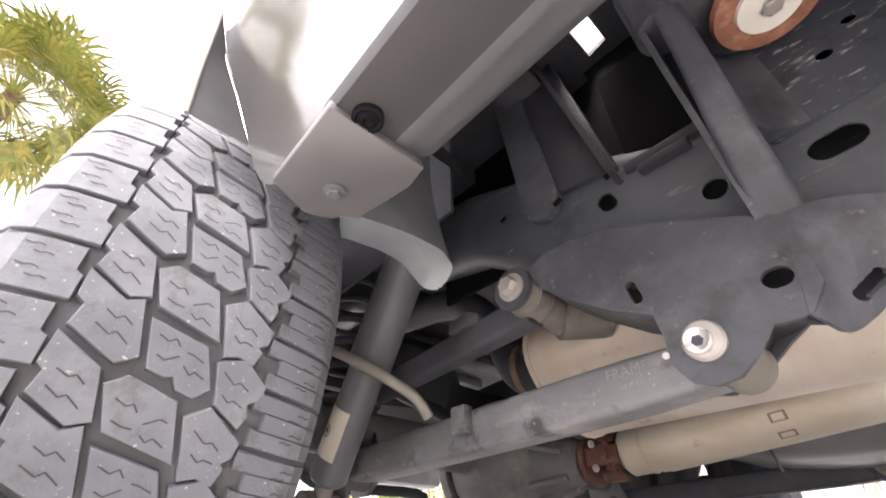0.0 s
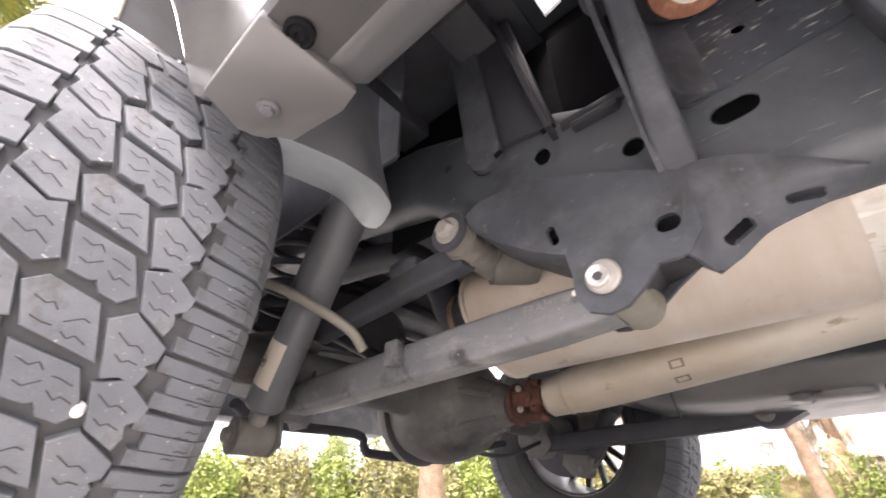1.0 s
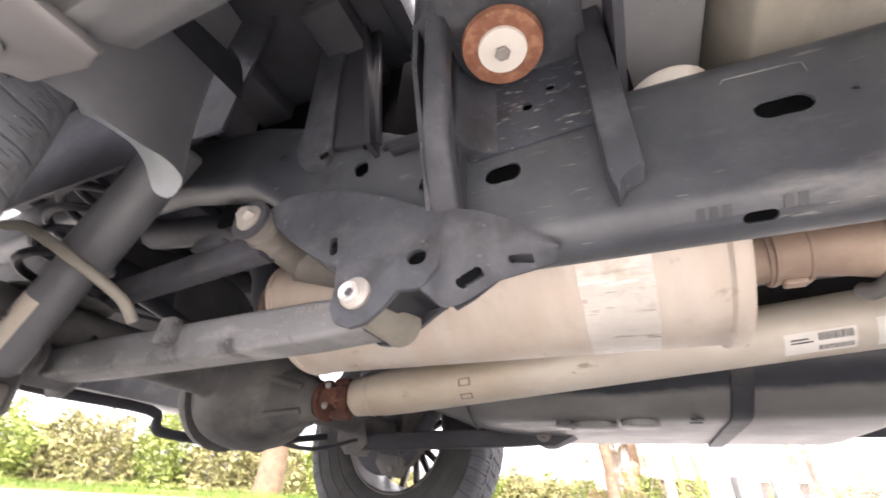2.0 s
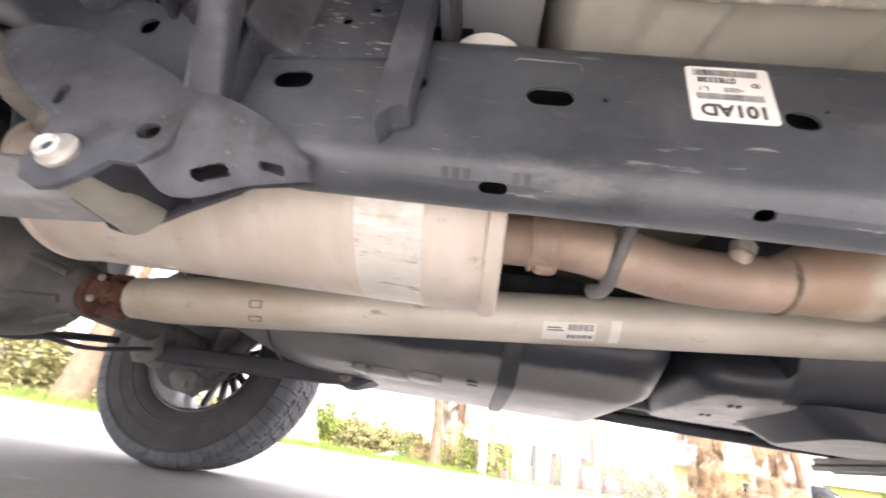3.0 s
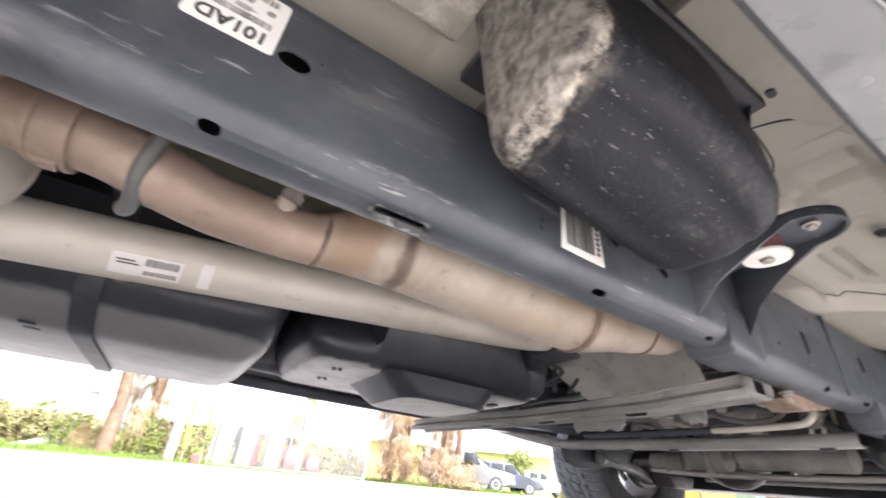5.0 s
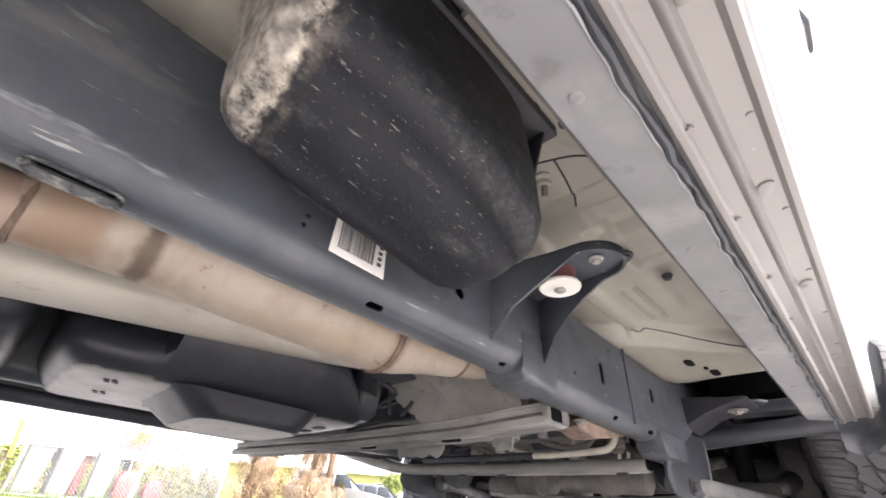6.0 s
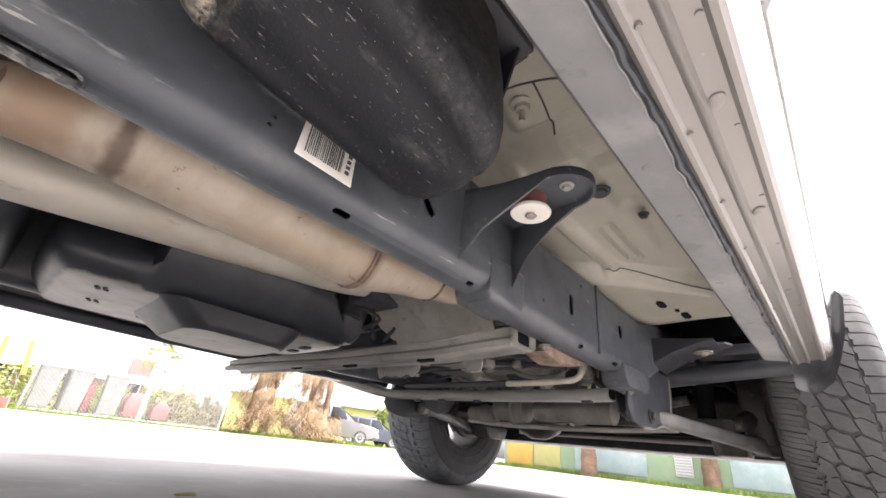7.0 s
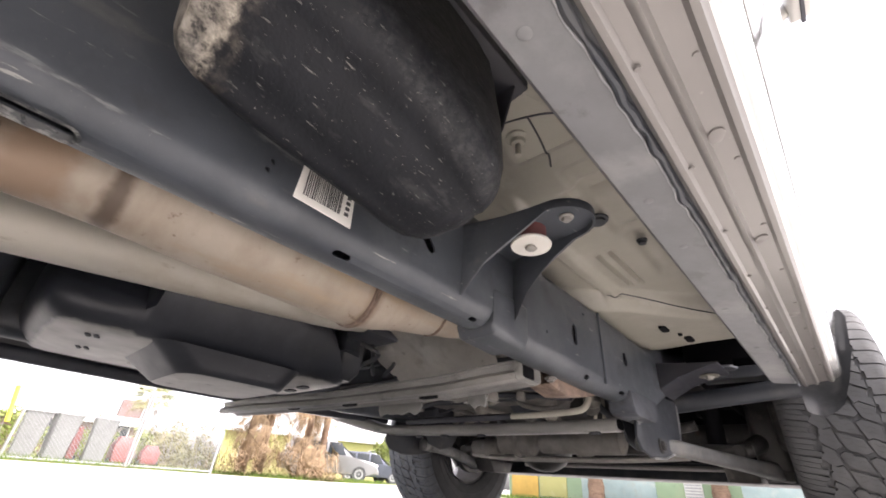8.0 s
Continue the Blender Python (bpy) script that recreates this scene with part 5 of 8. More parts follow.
for y0, z0, y1, z1, b in ((-0.806, 0.378, -0.806, 0.440, 0.0), (-0.820, 0.369, -0.830, 0.446, 0.008), (-0.836, 0.367, -0.853, 0.452, 0.014), (-0.856, 0.374, -0.874, 0.468, 0.016), (-0.876, 0.390, -0.890, 0.490, 0.014), (-0.900, 0.440, -0.902, 0.53, 0.008), (-0.922, 0.50, -0.912, 0.57, 0.0), (-0.938, 0.585, -0.925, 0.62, -0.01)):
    rows.append([Vector((2.815 + b * 0.4 + 0.03 * t + b * math.sin(t * 3.1), y0 + (y1 - y0) * t, z0 + (z1 - z0) * t)) for t in np.linspace(0, 1, 6)])
ring_faces(bm, rows, False, False)
bmesh.ops.solidify(bm, geom=bm.faces[:], thickness=-0.005)
part("mud_guard", bm, M_MUD, truck, "glossy dark mud guard")
# Front liner and engine bay sheet: wheel-well shade put into their black
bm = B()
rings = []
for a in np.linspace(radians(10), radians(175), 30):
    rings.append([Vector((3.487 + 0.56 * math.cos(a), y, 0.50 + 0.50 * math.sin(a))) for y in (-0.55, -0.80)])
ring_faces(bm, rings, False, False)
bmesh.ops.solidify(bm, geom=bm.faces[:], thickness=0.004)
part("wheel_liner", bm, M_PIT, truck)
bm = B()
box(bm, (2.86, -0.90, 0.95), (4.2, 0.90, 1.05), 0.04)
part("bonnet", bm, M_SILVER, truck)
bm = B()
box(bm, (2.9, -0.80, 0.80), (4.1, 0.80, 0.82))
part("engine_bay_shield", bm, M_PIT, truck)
bm = B()
box(bm, (1.0, -0.78, 1.70), (2.7, 0.78, 1.80), 0.04)
part("cab_roof", bm, M_SILVER, truck)
bm = B()
box(bm, (-1.25, -0.85, 1.10), (0.98, -0.78, 1.25), 0.02)
part("bed_rail", bm, M_SILVER, truck)
bm = B()
box(bm, (-1.25, 0.78, 1.10), (0.98, 0.85, 1.25), 0.02)
part("bed_rail", bm, M_SILVER, truck)

bm = B()
lathe(bm, [(0.0, 0.20), (-0.03, 0.25), (-0.06, 0.34), (-0.03, 0.39), (0.10, 0.40), (0.20, 0.37), (0.22, 0.2)], (-0.72, 0.0, 0.62), "z", 48)
part("spare_tyre", bm, M_GROOVE, truck, "spare tyre slung under the bed")
bm = B()
box(bm, (-0.42, -0.42, 0.60), (-0.34, 0.42, 0.72), 0.01)
part("crossmember", bm, M_DARK, truck)
bm = B()
box(bm, (0.28, -0.42, 0.66), (0.36, 0.42, 0.76), 0.01)
part("crossmember", bm, M_DARK, truck)
bm = B()
box(bm, (-1.35, -0.85, 0.50), (-1.20, 0.85, 0.72), 0.03)
part("rear_bumper", bm, M_PLASTIC, truck)
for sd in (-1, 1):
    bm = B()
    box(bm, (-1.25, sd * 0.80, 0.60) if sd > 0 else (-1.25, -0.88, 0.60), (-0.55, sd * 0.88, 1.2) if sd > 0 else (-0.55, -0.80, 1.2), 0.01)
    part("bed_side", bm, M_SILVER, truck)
    # Inner fender near-black: the shade of the wheel well is in the colour
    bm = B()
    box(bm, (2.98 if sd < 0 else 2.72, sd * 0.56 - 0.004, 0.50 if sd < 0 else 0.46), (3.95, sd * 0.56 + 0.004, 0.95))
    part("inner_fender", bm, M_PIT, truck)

# Black sheet added across the bay, the darkness there painted in
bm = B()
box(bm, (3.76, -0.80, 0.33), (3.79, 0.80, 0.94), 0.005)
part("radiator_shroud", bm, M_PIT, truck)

# Wheel housing sheet carried down as a blocker, to keep light off the rail
bm = B()
box(bm, (-0.46, -0.605, 0.61), (0.44, -0.600, 0.92))
part("housing_light_blocker", bm, M_DARK, truck)

# -- muffler and exhaust --
def ell(cy, cz, a, b, n=40):
    return [(cy + a * math.cos(t) * (1 + 0.06 * math.cos(2 * t) ** 2), cz + b * math.sin(t) * (1 + 0.06 * math.cos(2 * t) ** 2)) for t in np.linspace(0, 2 * math.pi, n, endpoint=False)]


MY, MZ, MA, MB = -0.268, 0.466, 0.128, 0.098
bm = B()
loft(bm, [(x, ell(MY, MZ, MA * k, MB * k)) for x, k in ((0.376, 0.80), (0.380, 0.93), (0.386, 0.985), (0.388, 1.03), (0.394, 1.03), (0.396, 0.995), (0.42, 1.0), (0.72, 1.0), (1.018, 1.0), (1.030, 1.0), (1.034, 1.045), (1.046, 1.045), (1.052, 1.02), (1.050, 0.93), (1.054, 0.88))])
muf = part("muffler", bm, M_MUFFLER, truck, "oval aluminised steel muffler with tan heat tint")
bm = B()
secs = []
for x in np.linspace(0.872, 0.956, 14):
    secs.append([Vector((x, y, z)) + 0.0012 * noise.noise_vector(Vector((x, y, z)) * 60) for y, z in ell(MY, MZ, MA * 1.006, MB * 1.007, 60)[28:50]])
ring_faces(bm, secs, False, False)
part("foil_wrap", bm, M_FOIL, muf, "crinkled silver foil patch")
bm = B()
prism(bm, [(-0.31, 0.50), (-0.23, 0.50), (-0.23, 0.42), (-0.31, 0.42)], "x", 1.052, 1.056, 0.001)
part("end_boss", bm, M_MUFFLER, muf)
# tailpipe behind the muffler
bm = B()
tube(bm, [(0.385, -0.30, 0.475), (0.33, -0.30, 0.475), (0.29, -0.30, 0.50), (0.25, -0.30, 0.58), (0.15, -0.32, 0.68), (-0.1, -0.36, 0.70)], [0.062, 0.046, 0.038, 0.036, 0.036, 0.036], 18, 5)
part("tail_pipe", bm, M_DARK, muf)
for x in (0.318,):
    bm = B()
    lathe(bm, [(-0.006, 0.044), (-0.006, 0.050), (0.006, 0.050), (0.006, 0.044)], (x, -0.30, 0.477), "x", 24, False)
    part("pipe_clamp", bm, M_WELD, muf)
# pipe forward of the muffler
pipe = [(1.050, -0.285, 0.462), (1.085, -0.288, 0.461), (1.135, -0.292, 0.460), (1.175, -0.296, 0.454), (1.225, -0.297, 0.441), (1.275, -0.294, 0.434), (1.34, -0.291, 0.433), (1.40, -0.290, 0.436)]
bm = B()
tube(bm, pipe, [0.036, 0.036, 0.036, 0.037, 0.038, 0.037, 0.0355, 0.0355], 28, 6)
ex = part("exhaust_pipe", bm, M_PIPE, truck, "heat-browned exhaust pipe")
bm = B()
tube(bm, [(1.088, -0.288, 0.461), (1.128, -0.2915, 0.460)], 0.040, 28)
band = part("band_clamp", bm, M_PIPE, ex)
for x in (1.092, 1.125):
    bm = B()
    lathe(bm, [(-0.003, 0.040), (-0.002, 0.0425), (0.002, 0.0425), (0.003, 0.040)], (x, -0.290, 0.4605), "x", 28, False)
    part("clamp_rib", bm, M_PIPE, band)
bm = B()
box(bm, (1.098, -0.295, 0.414), (1.122, -0.280, 0.424), 0.003)
part("clamp_bolt", bm, M_PIPE, band)
# U-shaped hanger rod
bm = B()
tube(bm, [(1.222, -0.385, 0.50), (1.205, -0.352, 0.465), (1.195, -0.325, 0.428), (1.192, -0.285, 0.408), (1.184, -0.262, 0.408), (1.182, -0.252, 0.416)], [0.008, 0.0085, 0.009, 0.0095, 0.010, 0.009], 12, 5)
part("pipe_hanger", bm, M_AXLE, ex)
bm = B()
tube(bm, [(1.262, -0.345, 0.482), (1.270, -0.375, 0.53)], 0.006, 10)
part("pipe_hanger", bm, M_IRON, ex)
# oxygen sensor
bm = B()
tube(bm, [(1.342, -0.312, 0.444), (1.345, -0.320, 0.459), (1.346, -0.321, 0.462)], [0.0135, 0.0135, 0.010], 14)
o2 = part("oxygen_sensor", bm, M_CAT, ex, "pale metal oxygen sensor")
bm = B()
tube(bm, [(1.346, -0.321, 0.461), (1.349, -0.323, 0.471)], 0.0150, 6)
part("sensor_nut", bm, M_ZINC, o2)
bm = B()
tube(bm, [(1.349, -0.323, 0.470), (1.355, -0.325, 0.485), (1.364, -0.328, 0.51)], [0.0085, 0.0078, 0.006], 14)
part("sensor_body", bm, M_CAT, o2)
bm = B()
tube(bm, [(1.364, -0.328, 0.51), (1.36, -0.325, 0.56), (1.25, -0.25, 0.60)], 0.004, 8, 4)
part("sensor_cable", bm, M_PLASTIC, o2)
# converter body
bm = B()
tube(bm, [(1.396, -0.290, 0.436), (1.42, -0.290, 0.443), (1.46, -0.292, 0.455), (1.512, -0.294, 0.464), (1.62, -0.298, 0.459), (1.865, -0.307, 0.449), (1.90, -0.309, 0.451), (1.96, -0.315, 0.455), (2.04, -0.322, 0.459)],
     [0.036, 0.041, 0.052, 0.0600, 0.0615, 0.0615, 0.058, 0.048, 0.040], 36)
conv = part("catalytic_converter", bm, M_CAT, truck, "tan-tinted steel catalytic converter")
for x, r, z, y in ((1.403, 0.0365, 0.437, -0.290), (1.862, 0.0612, 0.449, -0.307), (1.869, 0.0605, 0.449, -0.307), (2.035, 0.040, 0.459, -0.322)):
    bm = B()
    ring = []
    k = 48
    for i in range(k):
        a = 2 * math.pi * i / k
        rr = r + 0.0012 * noise.noise((math.cos(a) * 4, math.sin(a) * 4, x * 9))
        ring.append(Vector((x + 0.003 * noise.noise((a, 2, x)), y + rr * math.cos(a), z + rr * math.sin(a))))
    tube(bm, ring + [ring[0]], 0.0034, 8, 0, False)
    part("weld_bead", bm, M_WELD, conv, "dark burnt weld bead")
bm = B()
tube(bm, [(2.03, -0.326, 0.458), (2.09, -0.327, 0.466), (2.15, -0.325, 0.492), (2.19, -0.315, 0.55), (2.20, -0.30, 0.64)], 0.038, 22, 5)
part("down_pipe", bm, M_CAT, conv)
bm = B()
box(bm, (2.02, -0.36, 0.492), (2.16, -0.30, 0.497), 0.002, None)
part("hanger_tab", bm, M_CAT, conv)

# -- drive shaft with its rusty flange --
AX0, AX1 = Vector((0.335, -0.028, 0.370)), Vector((2.14, 0.014, 0.548))


def shaft_at(x):
    return AX0.lerp(AX1, (x - AX0.x) / (AX1.x - AX0.x))


bm = B()
prof = [(0.325, 0.030), (0.335, 0.041), (0.372, 0.043), (0.376, 0.0455), (0.380, 0.0435), (0.386, 0.0435), (0.390, 0.0455), (0.395, 0.045), (0.405, 0.0475), (0.47, 0.0485), (0.6, 0.0485), (1.70, 0.0485), (1.98, 0.048), (2.06, 0.045), (2.12, 0.038)]
tube(bm, [shaft_at(x) for x, r in prof], [r for x, r in prof], 36)
shaft = part("drive_shaft", bm, M_SHAFT, truck, "satin alloy tube drive shaft")
for x in (0.470, 1.735, 1.752):
    bm = B()
    c = shaft_at(x)
    d = (AX1 - AX0).normalized()
    tube(bm, [c - d * 0.0015, c + d * 0.0015], 0.0489, 36, 0, False)
    part("shaft_seam", bm, M_SHAFT, shaft)


def shaft_patch(x0, x1, a0, a1, lift, mat, name, label=""):
    """A thin curved patch on the shaft; angles from straight down, towards the right side."""
    bm = B()
    rows = []
    for x in np.linspace(x0, x1, 6):
        c = shaft_at(x)
        rows.append([c + Vector((0, -math.sin(radians(a)), -math.cos(radians(a)))) * (0.0485 + lift) for a in np.linspace(a0, a1, 8)])
    ring_faces(bm, rows, False, False)
    return part(name, bm, mat, shaft, label)


shaft_patch(1.150, 1.246, 22, 66, 0.0006, M_LABEL, "paper_label", "white printed paper label on the shaft")
for k, (a0, a1) in enumerate(((28, 38), (48, 62))):
    for i in range(14):
        x = 1.196 + 0.0033 * i
        shaft_patch(x, x + (0.0016 if i % 3 else 0.0022), a0, a1, 0.0011, M_INK, "barcode_bar")
shaft_patch(1.158, 1.188, 46, 49, 0.0011, M_INK, "small_print")
shaft_patch(1.158, 1.182, 52, 55, 0.0011, M_INK, "small_print")
shaft_patch(1.272, 1.290, 18, 74, 0.0006, M_LABEL, "paper_label")
shaft_patch(0.597, 0.622, 28, 44, 0.0005, M_WELD, "stamped_mark")
shaft_patch(0.600, 0.619, 31, 41, 0.0008, M_SHAFT, "stamped_mark")
shaft_patch(0.597, 0.622, 62, 80, 0.0005, M_WELD, "stamped_mark")
shaft_patch(0.601, 0.618, 65, 77, 0.0008, M_SHAFT, "stamped_mark")
# rear joint
bm = B()
lathe(bm, [(-0.03, 0.024), (-0.02, 0.045), (-0.008, 0.047), (-0.006, 0.03)], (0.265, -0.028, 0.365), "x", 28)
joint = part("universal_joint", bm, M_RUST, truck, "rust-red universal joint yoke")
for s in (-1, 1):
    bm = B()
    prism(bm, [(0.262, 0.348), (0.330, 0.350), (0.334, 0.384), (0.262, 0.386)], "y", -0.028 + s * 0.028, -0.028 + s * 0.044, 0.004)
    part("yoke_ear", bm, M_RUST, joint)
    bm = B()
    box(bm, (0.278, -0.046, 0.367 + s * 0.036 - 0.008), (0.318, -0.010, 0.367 + s * 0.036 + 0.008), 0.004)
    part("bearing_strap", bm, M_RUST, joint)
    for q in (-0.012, 0.012):
        bolt(joint, (0.298 + q * 1.3, -0.072, 0.367 + s * 0.022), "y", 0.0048, -0.008, M_ZINC if q < 0 else M_RUST)
bm = B()
tube(bm, [(0.298, -0.028, 0.330), (0.298, -0.028, 0.404)], 0.015, 16)
part("cross_piece", bm, M_RUST, joint)
bm = B()
tube(bm, [(0.298, -0.075, 0.367), (0.298, 0.02, 0.367)], 0.015, 16)
part("cross_piece", bm, M_RUST, joint)

# -- rear axle --
bm = B()
lathe(bm, [(-0.72, 0.042), (-0.40, 0.043), (-0.16, 0.046), (-0.145, 0.062), (0.145, 0.062), (0.16, 0.046), (0.40, 0.043), (0.72, 0.042)], (0, 0, 0.404), "y", 28)
axle = part("rear_axle", bm, M_AXLE, truck, "black rear axle with grimy differential housing")
bm = B()
bmesh.ops.create_uvsphere(bm, u_segments=32, v_segments=20, radius=1.0)
for v in bm.verts:
    x, y, z = v.co
    v.co = Vector((0.005 + x * (0.145 if x < 0 else 0.17), -0.01 + y * 0.152, 0.395 + z * 0.150))
    if v.co.z < 0.30:
        v.co.z = 0.30 - (0.30 - v.co.z) * 0.75
part("differential_housing", bm, M_AXLE, axle)
bm = B()
tube(bm, [(0.08, -0.024, 0.383), (0.15, -0.026, 0.376), (0.205, -0.027, 0.370), (0.238, -0.028, 0.366)], [0.105, 0.072, 0.052, 0.040], 26)
part("pinion_nose", bm, M_AXLE, axle)
for a in (40, 100, 160, 220, 280, 340):
    bm = B()
    ca, sa = math.cos(radians(a)), math.sin(radians(a))
    tube(bm, [(0.02, -0.02 + 0.12 * ca, 0.392 + 0.12 * sa), (0.21, -0.027 + 0.05 * ca, 0.37 + 0.05 * sa)], 0.009, 8)
    part("casting_rib", bm, M_AXLE, axle)
bm = B()
lathe(bm, [(-0.150, 0.06), (-0.145, 0.10), (-0.125, 0.122), (-0.105, 0.135), (-0.08, 0.140)], (0, -0.01, 0.395), "x", 32)
part("differential_cover", bm, M_AXLE, axle)
for s in (-1, 1):
    bm = B()
    prism(bm, [(-0.05, 0.40), (0.05, 0.40), (0.075, 0.33), (0.04, 0.295), (-0.01, 0.295), (-0.05, 0.34)], "y", s * 0.44, s * 0.446, 0.0015)
    prism(bm, [(-0.05, 0.40), (0.05, 0.40), (0.075, 0.33), (0.04, 0.295), (-0.01, 0.295), (-0.05, 0.34)], "y", s * 0.505, s * 0.511, 0.0015)
    part("axle_bracket", bm, M_AXLE, axle)
    bm = B()
    lathe(bm, [(0.0, 0.075), (0.004, 0.08), (0.012, 0.06)], (0.0, s * 0.5, 0.445), "z", 24)
    part("spring_seat", bm, M_AXLE, axle)
    bm = B()
    lathe(bm, [(s * 0.70, 0.085), (s * 0.705, 0.15), (s * 0.715, 0.155), (s * 0.74, 0.155), (s * 0.745, 0.07), (s * 0.80, 0.07)], (0, 0, 0.404), "y", 36)
    part("brake_disc", bm, M_IRON, axle)
    bm = B()
    prism(bm, [(0.06, 0.36), (0.15, 0.35), (0.175, 0.42), (0.15, 0.50), (0.06, 0.49)], "y", s * 0.685, s * 0.765, 0.014, 3)
    part("brake_caliper", bm, M_IRON, axle)
    bm = B()
    lathe(bm, [(s * 0.694, 0.03), (s * 0.696, 0.150), (s * 0.690, 0.158)], (0, 0, 0.404), "y", 36)
    part("backing_plate", bm, M_DARK, axle)
# anti-roll bar with its crank
bm = B()
tube(bm, [(-0.16, -0.50, 0.36), (-0.20, -0.40, 0.335), (-0.20, -0.14, 0.335), (-0.19, -0.115, 0.30), (-0.185, -0.07, 0.288), (-0.18, 0.2, 0.288), (-0.18, 0.26, 0.30), (-0.2, 0.40, 0.335), (-0.16, 0.52, 0.36)], 0.012, 12, 4)
part("anti_roll_bar", bm, M_DARK, truck)
bm = B()
tube(bm, [(0.03, 0.46, 0.345), (0.05, 0.20, 0.285), (0.07, -0.05, 0.29)], 0.006, 8, 4)
part("brake_line", bm, M_DARK, truck)
bm = B()
tube(bm, [(-0.14, 0.52, 0.40), (-0.11, -0.35, 0.56)], 0.018, 14)
part("track_bar", bm, M_DARK, truck)

# -- shocks and springs --
for s in (-1, 1):
    lo, hi = Vector((0.115, s * 0.580, 0.262)), Vector((0.345, s * 0.600, 0.60))
    d = (hi - lo).normalized()
    L = (hi - lo).length
    bm = B()
    prof = [(0.045, 0.024), (0.050, 0.028), (0.21, 0.028), (0.213, 0.032), (0.217, 0.034), (0.42, 0.034), (0.425, 0.030)]
    tube(bm, [lo + d * h for h, r in prof], [r for h, r in prof], 24)
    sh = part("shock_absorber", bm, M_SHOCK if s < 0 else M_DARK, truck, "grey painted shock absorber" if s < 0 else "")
    bm = B()
    tube(bm, [lo + Vector((0, -0.028, 0)), lo + Vector((0, 0.028, 0))], 0.026, 20)
    part("shock_eye", bm, M_IRON, sh)
    bm = B()
    tube(bm, [lo, lo + d * 0.06], 0.014, 12)
    part("shock_stem", bm, M_IRON, sh)
    bolt(sh, lo + Vector((0, -0.030, 0)), "y", 0.011, -0.012, M_IRON)
    bm = B()
    prism(bm, [(0.06, 0.31), (0.14, 0.30), (0.15, 0.25), (0.12, 0.235), (0.08, 0.245), (0.05, 0.28)], "y", s * 0.548 - 0.003, s * 0.548 + 0.003, 0.001)
    part("shock_bracket", bm, M_AXLE, truck)
    if s < 0:
        bm = B()
        rows = []
        side = d.cross(Vector((0, -1, 0))).normalized()
        for h in np.linspace(0.080, 0.150, 6):
            rows.append([lo + d * h + (Vector((0, -1, 0)) * math.cos(a) + side * math.sin(a)) * 0.0287 for a in np.linspace(-0.95, 1.0, 10)])
        ring_faces(bm, rows, False, False)
        lab = part("damper_label", bm, M_BEIGELABEL, sh, "beige paper label with a small star emblem")
        c = lo + d * 0.115 + Vector((0, -0.0291, 0))
        bm = B()
        star = []
        for k in range(10):
            rr = 0.0068 if k % 2 == 0 else 0.0030
            a = math.pi / 2 + k * math.pi / 5
            star.append(c + side * rr * math.cos(a) * -1 + d * rr * math.sin(a))
        bm.faces.new([bm.verts.new(p) for p in star])
        part("star_emblem", bm, M_INK, lab)
        bm = B()
        tube(bm, [c + (side * math.cos(a) + d * math.sin(a)) * 0.0085 for a in np.linspace(0, 2 * math.pi, 25)], 0.0006, 6, 0, False)
        part("emblem_ring", bm, M_INK, lab)
    bm = B()
    pts = []
    turns = 6.5
    for k in range(int(turns * 20)):
        a = 2 * math.pi * k / 20
        pts.append((0.03 + 0.062 * math.cos(a), s * 0.530 + 0.062 * math.sin(a), 0.455 + 0.30 * k / (turns * 20)))
    tube(bm, pts, 0.0078, 8)
    part("coil_spring", bm, M_DARK, truck, "black coil spring" if s < 0 else "")
# handbrake cable sagging from behind the wheel
bm = B()
tube(bm, [(0.15, -0.66, 0.475), (0.20, -0.655, 0.464), (0.252, -0.645, 0.440), (0.290, -0.61, 0.412), (0.310, -0.56, 0.385), (0.312, -0.535, 0.362)], 0.0075, 10, 5)
part("brake_cable", bm, M_HOSE, truck, "dusty grey-beige brake cable")

# -- fuel tank shield --
bm = B()


def tank_sec(x, k, top):
    pts = [(0.085, top), (0.085, 0.437), (0.093, 0.418), (0.112, 0.402), (0.185, 0.362), (0.205, 0.354), (0.24, 0.350), (0.44, 0.350), (0.64, 0.352), (0.67, 0.365), (0.69, 0.40), (0.69, top)]
    return (x, [(0.40 + (y - 0.40) * (1 - 0.25 * k), z + (0.56 - z) * k * 0.55) for y, z in pts])


loft(bm, [tank_sec(x, k, 0.58) for x, k in ((0.30, 0.72), (0.34, 0.60), (0.42, 0.34), (0.50, 0.14), (0.56, 0.06), (0.62, 0.02), (0.70, 0.0), (1.08, 0.0), (1.085, 0.012), (1.135, 0.012), (1.14, 0.0), (1.36, 0.0), (1.395, 0.05), (1.43, 0.2), (1.448, 0.42), (1.455, 0.62))])
tank = part("fuel_tank_shield", bm, M_TANKSHELL, truck, "smooth dark grey fuel tank shield, paler below")
bm = B()
loft(bm, [(x, [(0.083, 0.58), (0.083, 0.436), (0.090, 0.416), (0.110, 0.399), (0.184, 0.359), (0.205, 0.3505), (0.24, 0.3465), (0.66, 0.3465), (0.66, 0.36), (0.24, 0.36), (0.12, 0.42), (0.10, 0.58)]) for x in (1.092, 1.130)])
strap = part("tank_strap", bm, M_PLASTIC, tank)
bm = B()
lathe(bm, [(0, 0.012), (-0.006, 0.012), (-0.009, 0.008)], (1.150, 0.083, 0.435), "y", 14)
part("strap_bolt", bm, M_HOSE, strap)
for x, y in ((1.032, 0.215), (1.032, 0.252)):
    bm = B()
    prism(bm, oval(x, y, 0.026, 0.014), "z", 0.3485, 0.3525)
    part("drain_hole", bm, M_DARK, tank)
